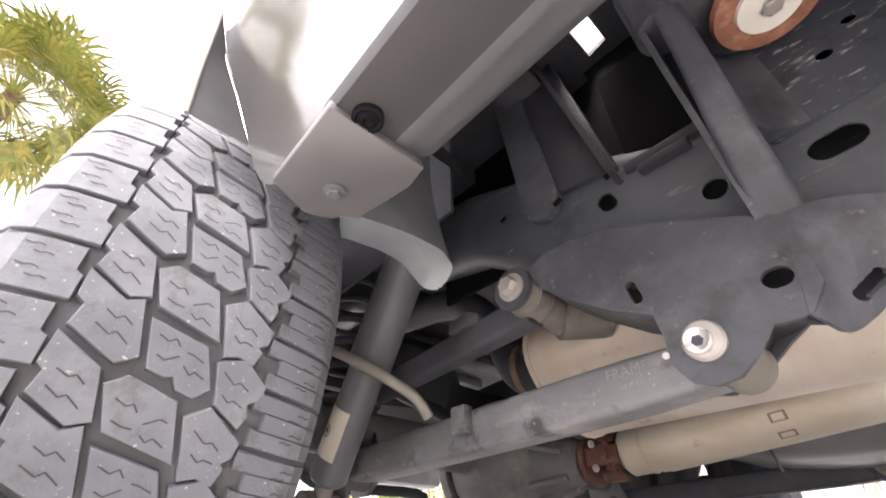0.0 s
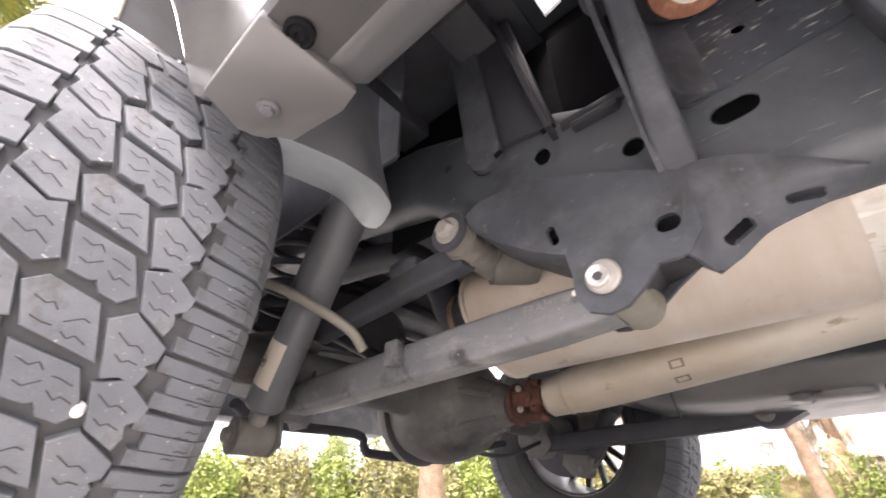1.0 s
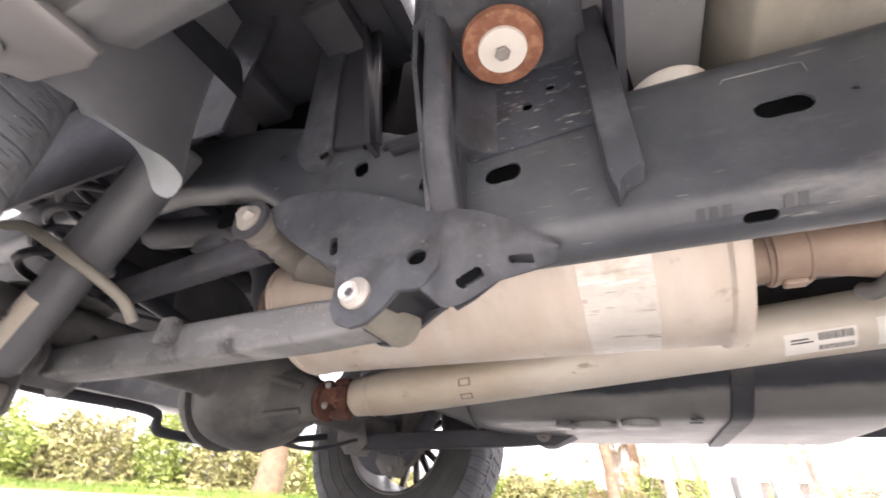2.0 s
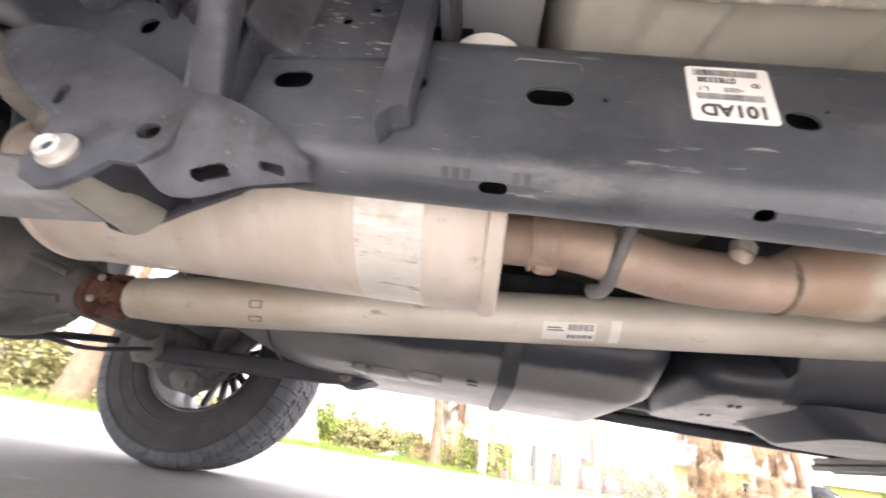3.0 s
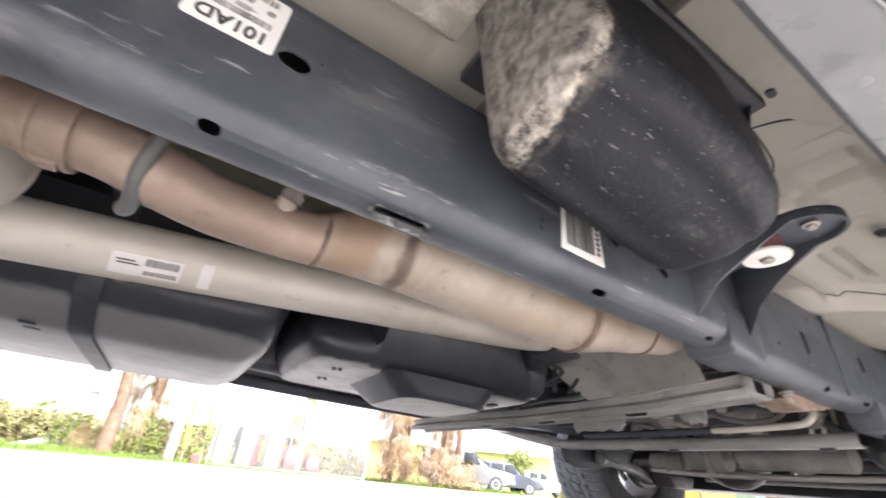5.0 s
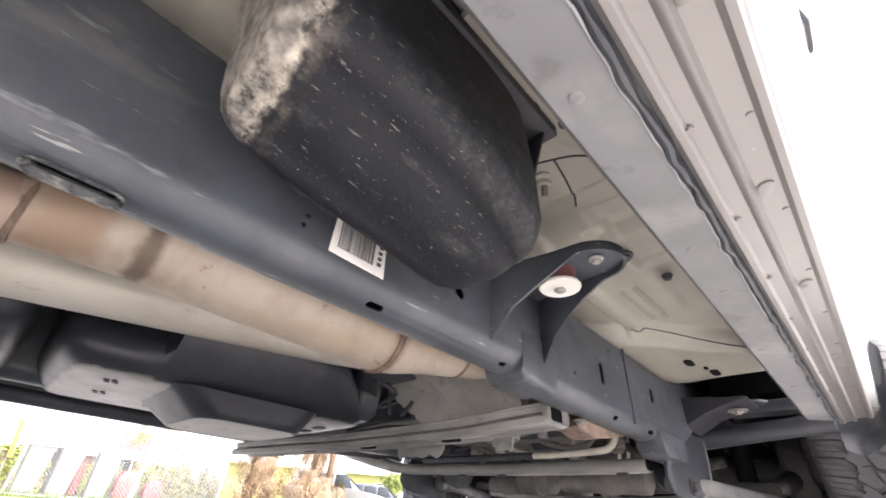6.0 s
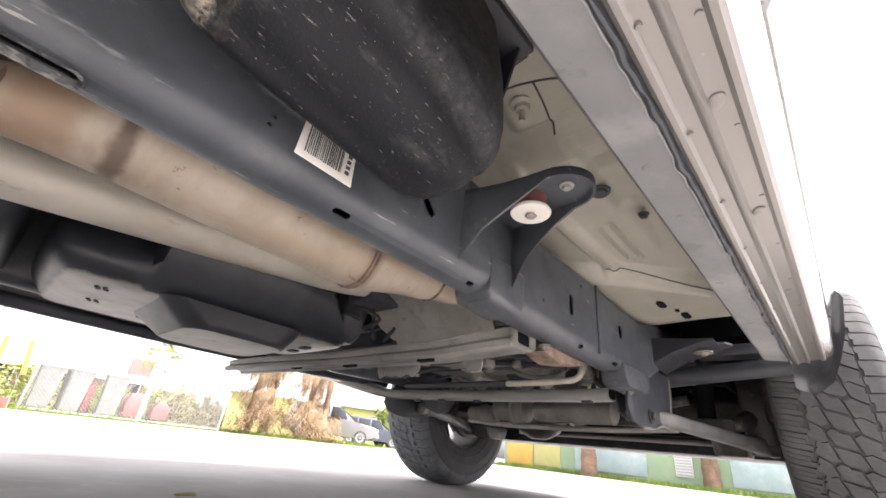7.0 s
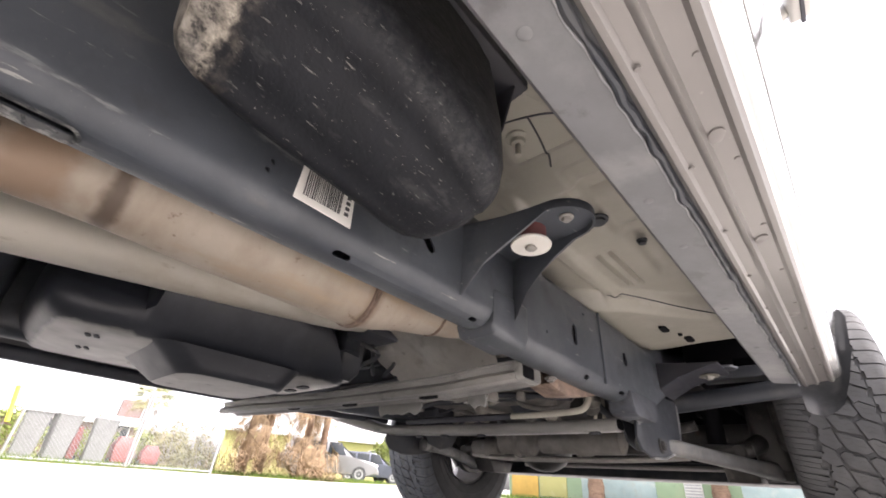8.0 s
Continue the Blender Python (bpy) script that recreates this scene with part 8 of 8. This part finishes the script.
leafy("tree", 13.8, -2.9, 0.7, 0.7, 1.9, 1800, 0.09, M_LEAF, "dark green shrub past the end of the mint wall", 54, 0.1)
leafy("tree", 22.3, 23.2, 1.25, 1.25, 2.3, 2600, 0.12, M_LEAF, "small round green tree by the cars", 37, 0.9)

# gravel heap
bm = B()
bmesh.ops.create_grid(bm, x_segments=28, y_segments=20, size=1)
for v in bm.verts:
    r2 = min(1, v.co.length)
    v.co = Vector((-1.3 + v.co.x * 1.0, 15.2 + v.co.y * 0.8, 0.02 + 0.32 * (1 - r2) ** 1.3 + 0.05 * noise.noise(v.co * 6) * (1 - r2)))
tagged(part("gravel_heap", bm, M_STONE), "low heap of grey gravel on the verge", "gravel heap", kind="stuff")


def trunk_mesh(x, y, h, r, lean=(0, 0), rings=26, seed=0):
    bm = B()
    pts, rs = [], []
    for k in range(rings):
        t = k / (rings - 1)
        pts.append((x + lean[0] * t * t, y + lean[1] * t * t, h * t))
        rs.append(r * (1.25 - 0.35 * min(1, t * 3)) * (1 + (0.10 if k % 2 else 0)) * (1 + 0.08 * noise.noise((seed, t * 9, 0))))
    tube(bm, pts, rs, 16)
    for v in bm.verts:
        v.co += 0.05 * r * noise.noise_vector(v.co * 9) * 2
    return bm, Vector(pts[-1])


def palm(x, y, h, r, live, dead, label, seed, lean=(0, 0), reach=1.0):
    """A fan palm: ringed trunk, fan leaves of narrow blades, and a skirt of hanging dead ones."""
    rr = random.Random(seed)
    root = tagged(new("palm_tree"), label, "palm tree")
    root.location = (x, y, 0)
    bpy.context.view_layer.update()
    bm, top = trunk_mesh(x, y, h, r, lean, 30, seed)
    part("trunk", bm, M_PALMBARK, root)
    for what, count, mat in (("frond", live, M_FROND), ("dead_frond", dead, M_DEAD)):
        for k in range(count):
            a = rr.uniform(0, 6.283)
            up = rr.uniform(-0.75, 1.3) if what == "frond" else rr.uniform(-1.3, 0.1)
            L = reach * rr.uniform(0.7, 1.15) * (1 if what == "frond" else 0.8)
            d = Vector((math.cos(a) * math.cos(up), math.sin(a) * math.cos(up), math.sin(up)))
            s0 = top + Vector((0, 0, -0.1 if what == "frond" else -rr.uniform(0.0, 0.72) * h))
            if what == "dead_frond":
                s0 = s0 + Vector((math.cos(a), math.sin(a), 0)) * rr.uniform(0.05, 0.30)
            hubp = s0 + d * L * (1 if what == "frond" else rr.uniform(0.3, 0.6))
            side = d.cross(Vector((0, 0, 1))).normalized()
            nrm = side.cross(d)
            verts, faces = [], []
            w = 0.014
            verts += [s0 + side * w, s0 - side * w, hubp - side * w * 0.6, hubp + side * w * 0.6]
            faces.append((0, 1, 2, 3))
            nb = 17 if what == "frond" else 18
            for q in range(nb):
                b = (q / (nb - 1) - 0.5) * (3.9 if what == "frond" else 1.3)
                bd = (d * math.cos(b) + side * math.sin(b)).normalized()
                bl = L * (0.85 - 0.22 * abs(b) / 2) * rr.uniform(0.85, 1.1)
                droop = rr.uniform(0.12, 0.45) * (1 if what == "frond" else 3.4)
                bs = bd.cross(nrm).normalized() * (0.030 if what == "frond" else 0.010) * reach
                p1 = hubp + bd * bl * 0.55 + nrm * 0.04
                p2 = hubp + bd * bl + Vector((0, 0, -droop * bl))
                n0 = len(verts)
                verts += [hubp, p1 + bs, p2, p1 - bs]
                faces.append((n0, n0 + 1, n0 + 2, n0 + 3))
            me = bpy.data.meshes.new(what)
            me.from_pydata(verts, [], faces)
            me.materials.append(mat)
            ob = new(what, me)
            ob.parent = root
            ob.matrix_parent_inverse = root.matrix_world.inverted()
    return root


palm(-6.3, -3.3, 5.9, 0.12, 75, 0, "fan palm with green and yellowing fronds beside the yard", 41, (0, 0), 0.95)
palm(-5.0, -6.0, 6.3, 0.14, 46, 2, "tall fan palm beside the yard, mirrored in the paint", 52, (0, 0), 1.1)
palm(-3.2, -7.6, 7.2, 0.14, 46, 2, "tall fan palm beside the yard, mirrored in the paint", 53, (0, 0), 1.1)
palm(0.1, 13.2, 3.3, 0.16, 7, 12, "palm with reddish brown trunk and hanging dead fronds", 42, (-0.45, 0))
palm(0.75, 14.8, 2.9, 0.15, 8, 26, "palm with a skirt of drooping dry fronds", 43, (-0.1, 0))
palm(8.5, 14.5, 3.1, 0.15, 9, 46, "palm wrapped in a thick skirt of dead brown fronds", 44, (0.2, 0))
palm(9.3, 14.9, 3.3, 0.14, 7, 32, "palm with shaggy dead fronds", 45)
palm(11.3, 15.4, 3.2, 0.15, 7, 40, "palm with shaggy dead fronds near the parked cars", 46)
palm(11.95, 15.2, 3.2, 0.14, 7, 24, "palm with hanging straw-coloured fronds", 47)
palm(6.7, 20.5, 2.7, 0.12, 34, 8, "small distant palm above the fence", 48, (0, 0), 0.55)
palm(-8.1, 8.7, 4.2, 0.30, 6, 2, "thick pale palm trunk on the verge", 49)
palm(11.5, 3.6, 3.6, 0.14, 6, 2, "slim reddish palm trunk before the mint wall", 50)
palm(12.2, 1.35, 3.6, 0.13, 6, 2, "slim reddish palm trunk before the mint wall", 51)

# broad grey tree trunk
root = tagged(new("tree"), "broad grey twisted tree trunk on the verge", "tree")
root.location = (-3.6, 11.6, 0)
bpy.context.view_layer.update()
bm = B()
tube(bm, [(-3.55, 11.6, 0), (-3.65, 11.6, 0.5), (-3.78, 11.6, 1.2), (-3.9, 11.6, 2.0), (-4.1, 11.6, 3.2)], [0.52, 0.40, 0.34, 0.36, 0.30], 20, 4)
tube(bm, [(-3.85, 11.6, 1.6), (-3.55, 11.7, 2.2), (-3.1, 11.8, 3.2)], [0.22, 0.18, 0.12], 12, 3)
for v in bm.verts:
    v.co += 0.07 * noise.noise_vector(v.co * Vector((5, 5, 1.2)))
part("trunk", bm, M_BARK, root)
rr = random.Random(77)
verts, faces = [], []
for k in range(1500):
    p = Vector((-3.7 + rr.gauss(0, 1.1), 11.6 + rr.gauss(0, 0.9), 3.9 + rr.gauss(0, 0.55)))
    a = Euler((rr.uniform(0, 6.3), rr.uniform(0, 6.3), 0)).to_matrix()
    n0 = len(verts)
    verts += [p + a @ (Vector(q) * 0.09) for q in ((-0.4, 0, 0), (0, -1, 0), (0.4, 0, 0), (0, 1, 0))]
    faces.append((n0, n0 + 1, n0 + 2, n0 + 3))
me = bpy.data.meshes.new("crown")
me.from_pydata(verts, [], faces)
me.materials.append(M_LEAF)
ob = new("crown", me)
ob.parent = root
ob.matrix_parent_inverse = root.matrix_world.inverted()

# heap of dead fronds at the foot of the palms
verts, faces = [], []
for k in range(2600):
    x, y = r7.uniform(7.4, 11.6), r7.uniform(12.9, 14.8)
    zt = 0.95 * math.exp(-((x - 9.0) / 1.2) ** 2) + 0.22
    p = Vector((x, y, r7.uniform(0.02, zt)))
    d = Vector((r7.uniform(-1, 1), r7.uniform(-1, 1), r7.uniform(-0.35, 0.45))).normalized() * r7.uniform(0.2, 0.6)
    s = Vector((-d.y, d.x, 0)).normalized() * 0.012
    n0 = len(verts)
    q = p + d
    q.z = max(0.02, q.z)
    verts += [p + s, p - s, q - s * 0.3, q + s * 0.3]
    faces.append((n0, n0 + 1, n0 + 2, n0 + 3))
me = bpy.data.meshes.new("frond_heap")
me.from_pydata(verts, [], faces)
me.materials.append(M_DEAD)
tagged(new("frond_heap", me), "tangled heap of dry brown palm fronds", "frond heap", kind="stuff")

# utility pole with guy wires in yellow sleeves
root = tagged(new("utility_pole"), "grey weathered utility pole", "pole")
bm = B()
tube(bm, [(1.55, 13.3, 0), (1.42, 13.3, 4.5), (1.35, 13.3, 7.5)], [0.13, 0.11, 0.10], 16)
part("pole", bm, M_GALV, root)
for x, y in ((1.85, 12.85), (2.3, 12.9)):
    root = tagged(new("guy_wire"), "steel guy wire in a bright yellow plastic sleeve", "guy wire", "guy wires")
    bm = B()
    tube(bm, [(x, y, 0), (x - 0.55, y + 0.2, 6.0)], 0.006, 6)
    part("wire", bm, M_GALV, root)
    bm = B()
    tube(bm, [(x - 0.02, y, 0.35 if x < 2 else 0.75), (x - 0.14, y + 0.05, 1.5)], 0.045, 12)
    part("sleeve", bm, M_YELLOW, root)
for k in range(3):
    bm = B()
    tube(bm, [(1.4, 13.3, 4.2 + 0.9 * k), (12, 17, 3.6 + 0.9 * k), (30, 23, 4.6 + 0.9 * k)], 0.012, 6, 8)
    tagged(part("overhead_cable", bm, M_PLASTIC), "thin black cable strung from the utility pole", "cable", "overhead cables")


# wire mesh gate and fence
def mesh_panel(p, q, h0, h1, label, name):
    """A galvanised frame filled with woven wire, between two ground points."""
    root = tagged(new(name), label, "fence panel", "fence panels")
    a, b = Vector((*p, 0)), Vector((*q, 0))
    L = (b - a).length
    e = (b - a).normalized()
    up = Vector((0, 0, 1))
    for nm, u, v in (("post", a, a + up * h1), ("post", b, b + up * h1)):
        bm = B()
        tube(bm, [u, v], 0.03, 12)
        part(nm, bm, M_GALV, root)
    for z in (h0, h1 - 0.05):
        bm = B()
        tube(bm, [a + up * z, b + up * z], 0.02, 10)
        part("rail", bm, M_GALV, root)
    bm = B()
    H = h1 - 0.05 - h0
    gap = 0.085
    n = int((L + H) / gap)
    for s in (1, -1):
        for k in range(n):
            t0 = k * gap - (H if s > 0 else 0)
            lo, hi = max(0, t0), min(L, t0 + H)
            if s < 0:
                t1 = k * gap
                lo, hi = max(0, t1 - H), min(L, t1)
            if hi <= lo:
                continue
            if s > 0:
                z0, z1 = lo - t0, hi - t0
            else:
                z0, z1 = k * gap - lo, k * gap - hi
            tube(bm, [a + e * lo + up * (h0 + z0), a + e * hi + up * (h0 + z1)], 0.0042, 4)
    part("wire_mesh", bm, M_GALV, root)
    return root


mesh_panel((2.55, 14.2), (5.05, 13.85), 0.06, 2.1, "galvanised chain-link gate leaf, closed", "gate_leaf")
mesh_panel((5.12, 13.84), (7.1, 13.3), 0.06, 2.0, "galvanised chain-link fence panel beside the gate", "fence_panel")
bm = B()
box(bm, (2.1, 13.6, 0), (2.35, 13.75, 0.24), 0.02)
tagged(part("red_marker", bm, M_RED), "small red marker block at the gate post", "marker")


def bin_at(x, y, yaw):
    root = tagged(new("wheelie_bin"), "tall grey plastic wheeled bin behind the gate", "bin", "bins")
    m = Matrix.Translation((x, y, 0)) @ Matrix.Rotation(yaw, 4, "Z")
    bm = B()
    loft(bm, [(0.08, rrect(0, 0, 0.46, 0.50, 0.05, 3)), (1.12, rrect(0, 0, 0.58, 0.66, 0.06, 3)), (1.18, rrect(0, 0, 0.62, 0.70, 0.06, 3))], "z")
    bmesh.ops.transform(bm, matrix=m, verts=bm.verts)
    part("body", bm, M_BIN, root)
    bm = B()
    loft(bm, [(1.18, rrect(0, 0, 0.63, 0.74, 0.06, 3)), (1.23, rrect(0, 0, 0.60, 0.70, 0.06, 3)), (1.26, rrect(0, 0, 0.40, 0.5, 0.06, 3))], "z")
    bmesh.ops.transform(bm, matrix=m, verts=bm.verts)
    part("lid", bm, M_BIN, root)
    for s in (-1, 1):
        bm = B()
        lathe(bm, [(s * 0.20, 0.10), (s * 0.25, 0.10)], (0.0, 0, 0.10), "x", 16)
        bmesh.ops.transform(bm, matrix=m @ Matrix.Translation((0, 0.22, 0)), verts=bm.verts)
        part("wheel", bm, M_PLASTIC, root)


for x, y in ((3.0, 15.6), (3.65, 15.5), (4.55, 15.4)):
    bin_at(x, y, r7.uniform(-0.1, 0.1))
for (x0, y0, x1, y1, h, mat, name, label) in ((3.95, 15.5, 4.15, 15.9, 0.95, M_RED, "red_cart", "faded red metal cart between the bins"), (4.95, 15.3, 5.5, 15.9, 0.8, M_RED, "red_tool_chest", "faded red metal chest behind the gate"), (5.7, 15.2, 6.2, 15.6, 0.62, M_RED, "red_machine", "small red yard machine behind the fence")):
    bm = B()
    loft(bm, [(0.12, rrect((x0 + x1) / 2, (y0 + y1) / 2, (x1 - x0) * 0.9, y1 - y0, 0.04, 3)), (h * 0.7, rrect((x0 + x1) / 2, (y0 + y1) / 2, x1 - x0, y1 - y0, 0.05, 3)), (h, rrect((x0 + x1) / 2, (y0 + y1) / 2, (x1 - x0) * 0.6, (y1 - y0) * 0.7, 0.05, 3))], "z")
    root = tagged(new(name), label, "yard equipment")
    part("body", bm, mat, root)
    for sx in (x0 + 0.06, x1 - 0.06):
        bm = B()
        lathe(bm, [(-0.03, 0.12), (0.03, 0.12)], (sx, y0 + 0.1, 0.12), "y", 16)
        part("wheel", bm, M_PLASTIC, root)


def house(x, y, w, d, h, roof_h, wall_mat, label, yaw, chimney=False):
    root = tagged(new("house"), label, "house")
    m = Matrix.Translation((x, y, 0)) @ Matrix.Rotation(yaw, 4, "Z")
    bm = B()
    box(bm, (-w / 2, -d / 2, 0), (w / 2, d / 2, h))
    bmesh.ops.transform(bm, matrix=m, verts=bm.verts)
    part("wall", bm, wall_mat, root)
    bm = B()
    prism(bm, [(-d / 2 - 0.4, h), (d / 2 + 0.4, h), (d / 2 + 0.4, h + 0.12), (0, h + roof_h), (-d / 2 - 0.4, h + 0.12)], "x", -w / 2 - 0.3, w / 2 + 0.3)
    bmesh.ops.transform(bm, matrix=m, verts=bm.verts)
    roof = part("roof", bm, M_ROOF, root)
    if chimney:
        bm = B()
        box(bm, (w * 0.36, -0.5, h), (w * 0.36 + 1.3, 0.3, h + roof_h + 1.0), 0.02)
        bmesh.ops.transform(bm, matrix=m, verts=bm.verts)
        part("chimney", bm, M_BRICK, roof)
    for k in range(int(w / 3)):
        wx = -w / 2 + 1.2 + 3 * k
        bm = B()
        box(bm, (wx, -d / 2 - 0.04, 0.9), (wx + 1.1, -d / 2 + 0.03, 2.0))
        bmesh.ops.transform(bm, matrix=m, verts=bm.verts)
        wd = part("window", bm, M_GLASS, root)
        bm = B()
        for a, b, c, e in ((wx - 0.06, wx, 0.84, 2.06), (wx + 1.1, wx + 1.16, 0.84, 2.06), (wx, wx + 1.1, 0.84, 0.9), (wx, wx + 1.1, 2.0, 2.06)):
            box(bm, (a, -d / 2 - 0.06, c), (b, -d / 2 - 0.003, e))
        bmesh.ops.transform(bm, matrix=m, verts=bm.verts)
        part("window_frame", bm, M_CARWHITE, wd)


house(22.5, 31.5, 14, 8, 2.5, 1.3, M_LEMON, "low lemon-yellow house with a pale roof beyond the cars", -0.5)
house(5.5, 36.0, 9, 7, 2.0, 0.8, M_BRICK, "low pale house with a brick chimney behind the fence", -0.1, True)

# mint wall beside a grass strip
bm = B()
box(bm, (12.3, -1.0, 0), (12.55, 6.4, 3.2))
wall = tagged(part("wall_east", bm, M_MINT), "long mint-green rendered wall with painted patches", "wall", kind="structure")
for y0, y1, z0, z1, mat, nm in ((2.6, 4.3, 0.12, 0.75, M_SKYBLUE, "painted_panel"), (5.5, 6.3, 0.05, 1.6, M_ORANGE, "ochre_door"), (4.7, 5.45, 0.1, 1.5, M_LEMON, "painted_panel"), (-0.95, 1.0, 0.12, 0.62, M_SKYBLUE, "painted_panel")):
    bm = B()
    box(bm, (12.27, y0, z0), (12.299, y1, z1), 0.003)
    part(nm, bm, mat, wall)
bm = B()
box(bm, (12.25, 1.68, 0.2), (12.299, 2.02, 0.62), 0.005)
vent = part("vent", bm, M_ROOF, wall)
for k in range(7):
    bm = B()
    box(bm, (12.235, 1.70, 0.225 + 0.055 * k), (12.252, 2.00, 0.25 + 0.055 * k))
    part("slat", bm, M_GALV, vent)
verts, faces = [], []
for k in range(5000):
    x, y = r7.uniform(11.3, 12.25), r7.uniform(-1.0, 6.4)
    h = r7.uniform(0.04, 0.13)
    a = r7.uniform(0, 6.28)
    n0 = len(verts)
    verts += [(x - 0.008 * math.cos(a), y - 0.008 * math.sin(a), 0.0), (x + 0.008 * math.cos(a), y + 0.008 * math.sin(a), 0.0), (x + r7.uniform(-.04, .04), y + r7.uniform(-.04, .04), h)]
    faces.append((n0, n0 + 1, n0 + 2))
me = bpy.data.meshes.new("grass")
me.from_pydata(verts, [], faces)
me.materials.append(M_GRASS)
tagged(new("grass", me), "strip of short grass along the mint wall", "grass", kind="stuff")


def parked_car(x, y, yaw, paint, suv, label):
    """A parked car: body, glasshouse with panes, lamps and four wheels."""
    root = tagged(new("parked_car"), label, "car", "parked cars")
    m = Matrix.Translation((x, y, 0)) @ Matrix.Rotation(yaw, 4, "Z")
    rf = 1.68 if suv else 1.42
    belt = 1.02 if suv else 0.92

    def add(name, bm, mat, parent, lab=""):
        bmesh.ops.transform(bm, matrix=m, verts=bm.verts)
        return part(name, bm, mat, parent, lab)
    bm = B()
    low = [(-2.2, 0.38), (-2.25, 0.75), (-2.15, belt - 0.02), (-1.0, belt), (0.9, belt), (1.25, belt - 0.06), (2.1, belt - 0.2), (2.25, 0.62), (2.2, 0.36), (1.75, 0.30), (-1.75, 0.30)]
    prism(bm, low, "y", -0.88, 0.88, 0.07, 3)
    body = add("body", bm, paint, root)
    bm = B()
    top = [(-2.05 if suv else -1.5, belt - 0.02), (-1.85 if suv else -0.95, rf - 0.03), (-0.6, rf), (0.15, rf - 0.02), (1.05, belt - 0.03)]
    lo2 = [bm.verts.new((a, -0.82, b)) for a, b in top]
    hi2 = [bm.verts.new((a, 0.82, b)) for a, b in top]
    for v in lo2 + hi2:
        if v.co.z > belt + 0.1:
            v.co.y *= 0.82
    bm.faces.new(lo2[::-1])
    bm.faces.new(hi2)
    for i in range(5):
        j = (i + 1) % 5
        bm.faces.new((lo2[i], lo2[j], hi2[j], hi2[i]))
    bevelled(bm, bm.faces[:], 0.05, 2)
    add("roof", bm, paint, root)
    for s in (-1, 1):
        for x0, x1 in ((-0.55, 0.05), (0.1, 0.72)) if not suv else ((-1.75, -1.05), (-1.0, -0.2), (-0.15, 0.7)):
            bm = B()
            prism(bm, [(x0 + 0.02, belt + 0.03), (x1, belt + 0.03), (x1 - (0.26 if x1 > 0.5 else 0.02), rf - 0.11), (x0 + 0.04, rf - 0.11)], "y", -0.008, 0.008, 0.004)
            for v in bm.verts:
                k = (v.co.z - belt) / (rf - belt)
                v.co.y += s * (0.835 - 0.148 * k)
            add("window", bm, M_GLASS, body)
    bm = B()
    prism(bm, [(-0.62, 0), (0.62, 0), (0.54, 0.62), (-0.54, 0.62)], "z", -0.006, 0.006, 0.003)
    a, b = Vector((1.09, 0, belt + 0.0)), Vector((0.18, 0, rf - 0.06))
    d = (b - a).normalized()
    mm = Matrix((( 0, d.x, d.z, a.x + 0.03), (1, 0, 0, 0), (0, d.z, -d.x, a.z + 0.03), (0, 0, 0, 1)))
    bmesh.ops.transform(bm, matrix=mm @ Matrix.Diagonal((1, (b - a).length / 0.62 * 0.92, 1, 1)), verts=bm.verts)
    add("windscreen", bm, M_GLASS, root)
    for s in (-1, 1):
        bm = B()
        box(bm, (2.10, s * 0.66 - 0.17, belt - 0.38), (2.22, s * 0.66 + 0.17, belt - 0.24), 0.03)
        add("headlight", bm, M_CARWHITE, body)
        bm = B()
        box(bm, (-2.26, s * 0.70 - 0.12, 0.72), (-2.17, s * 0.70 + 0.12, 0.95), 0.02)
        add("tail_light", bm, M_RED, body)
        for wx in (-1.38, 1.40):
            bm = B()
            lathe(bm, [(s * 0.66, 0.20), (s * 0.66, 0.31), (s * 0.69, 0.335), (s * 0.85, 0.335), (s * 0.88, 0.31), (s * 0.88, 0.21)], (wx, 0, 0.335), "y", 28)
            w = add("tyre", bm, M_GROOVE, root)
            bm = B()
            lathe(bm, [(s * 0.84, 0.21), (s * 0.885, 0.20), (s * 0.875, 0.05), (s * 0.895, 0.04)], (wx, 0, 0.335), "y", 20)
            add("rim", bm, M_GALV, w)
    bm = B()
    box(bm, (2.16, -0.82, 0.36), (2.29, 0.82, 0.56), 0.04)
    add("bumper", bm, paint, body)


parked_car(14.1, 17.7, -0.62, M_CARSILVER, True, "silver sport utility car parked nose out")
parked_car(20.6, 22.6, -0.62, M_CARDARK, True, "dark blue-grey car parked behind the silver one")
parked_car(23.2, 22.6, -0.62, M_CARWHITE, False, "white saloon car parked at the end of the row")
for k in range(14):
    a = 0.35 + 0.155 * k
    leafy("tree", 70 * math.cos(a) + 1, 70 * math.sin(a), 6.5, 4, 3.2 + 1.6 * math.sin(k * 2.3), 900, 0.5, M_LEAF if k % 2 else M_DRYLEAF, "distant hazy tree in the line beyond the yard", 60 + k, 0.3)
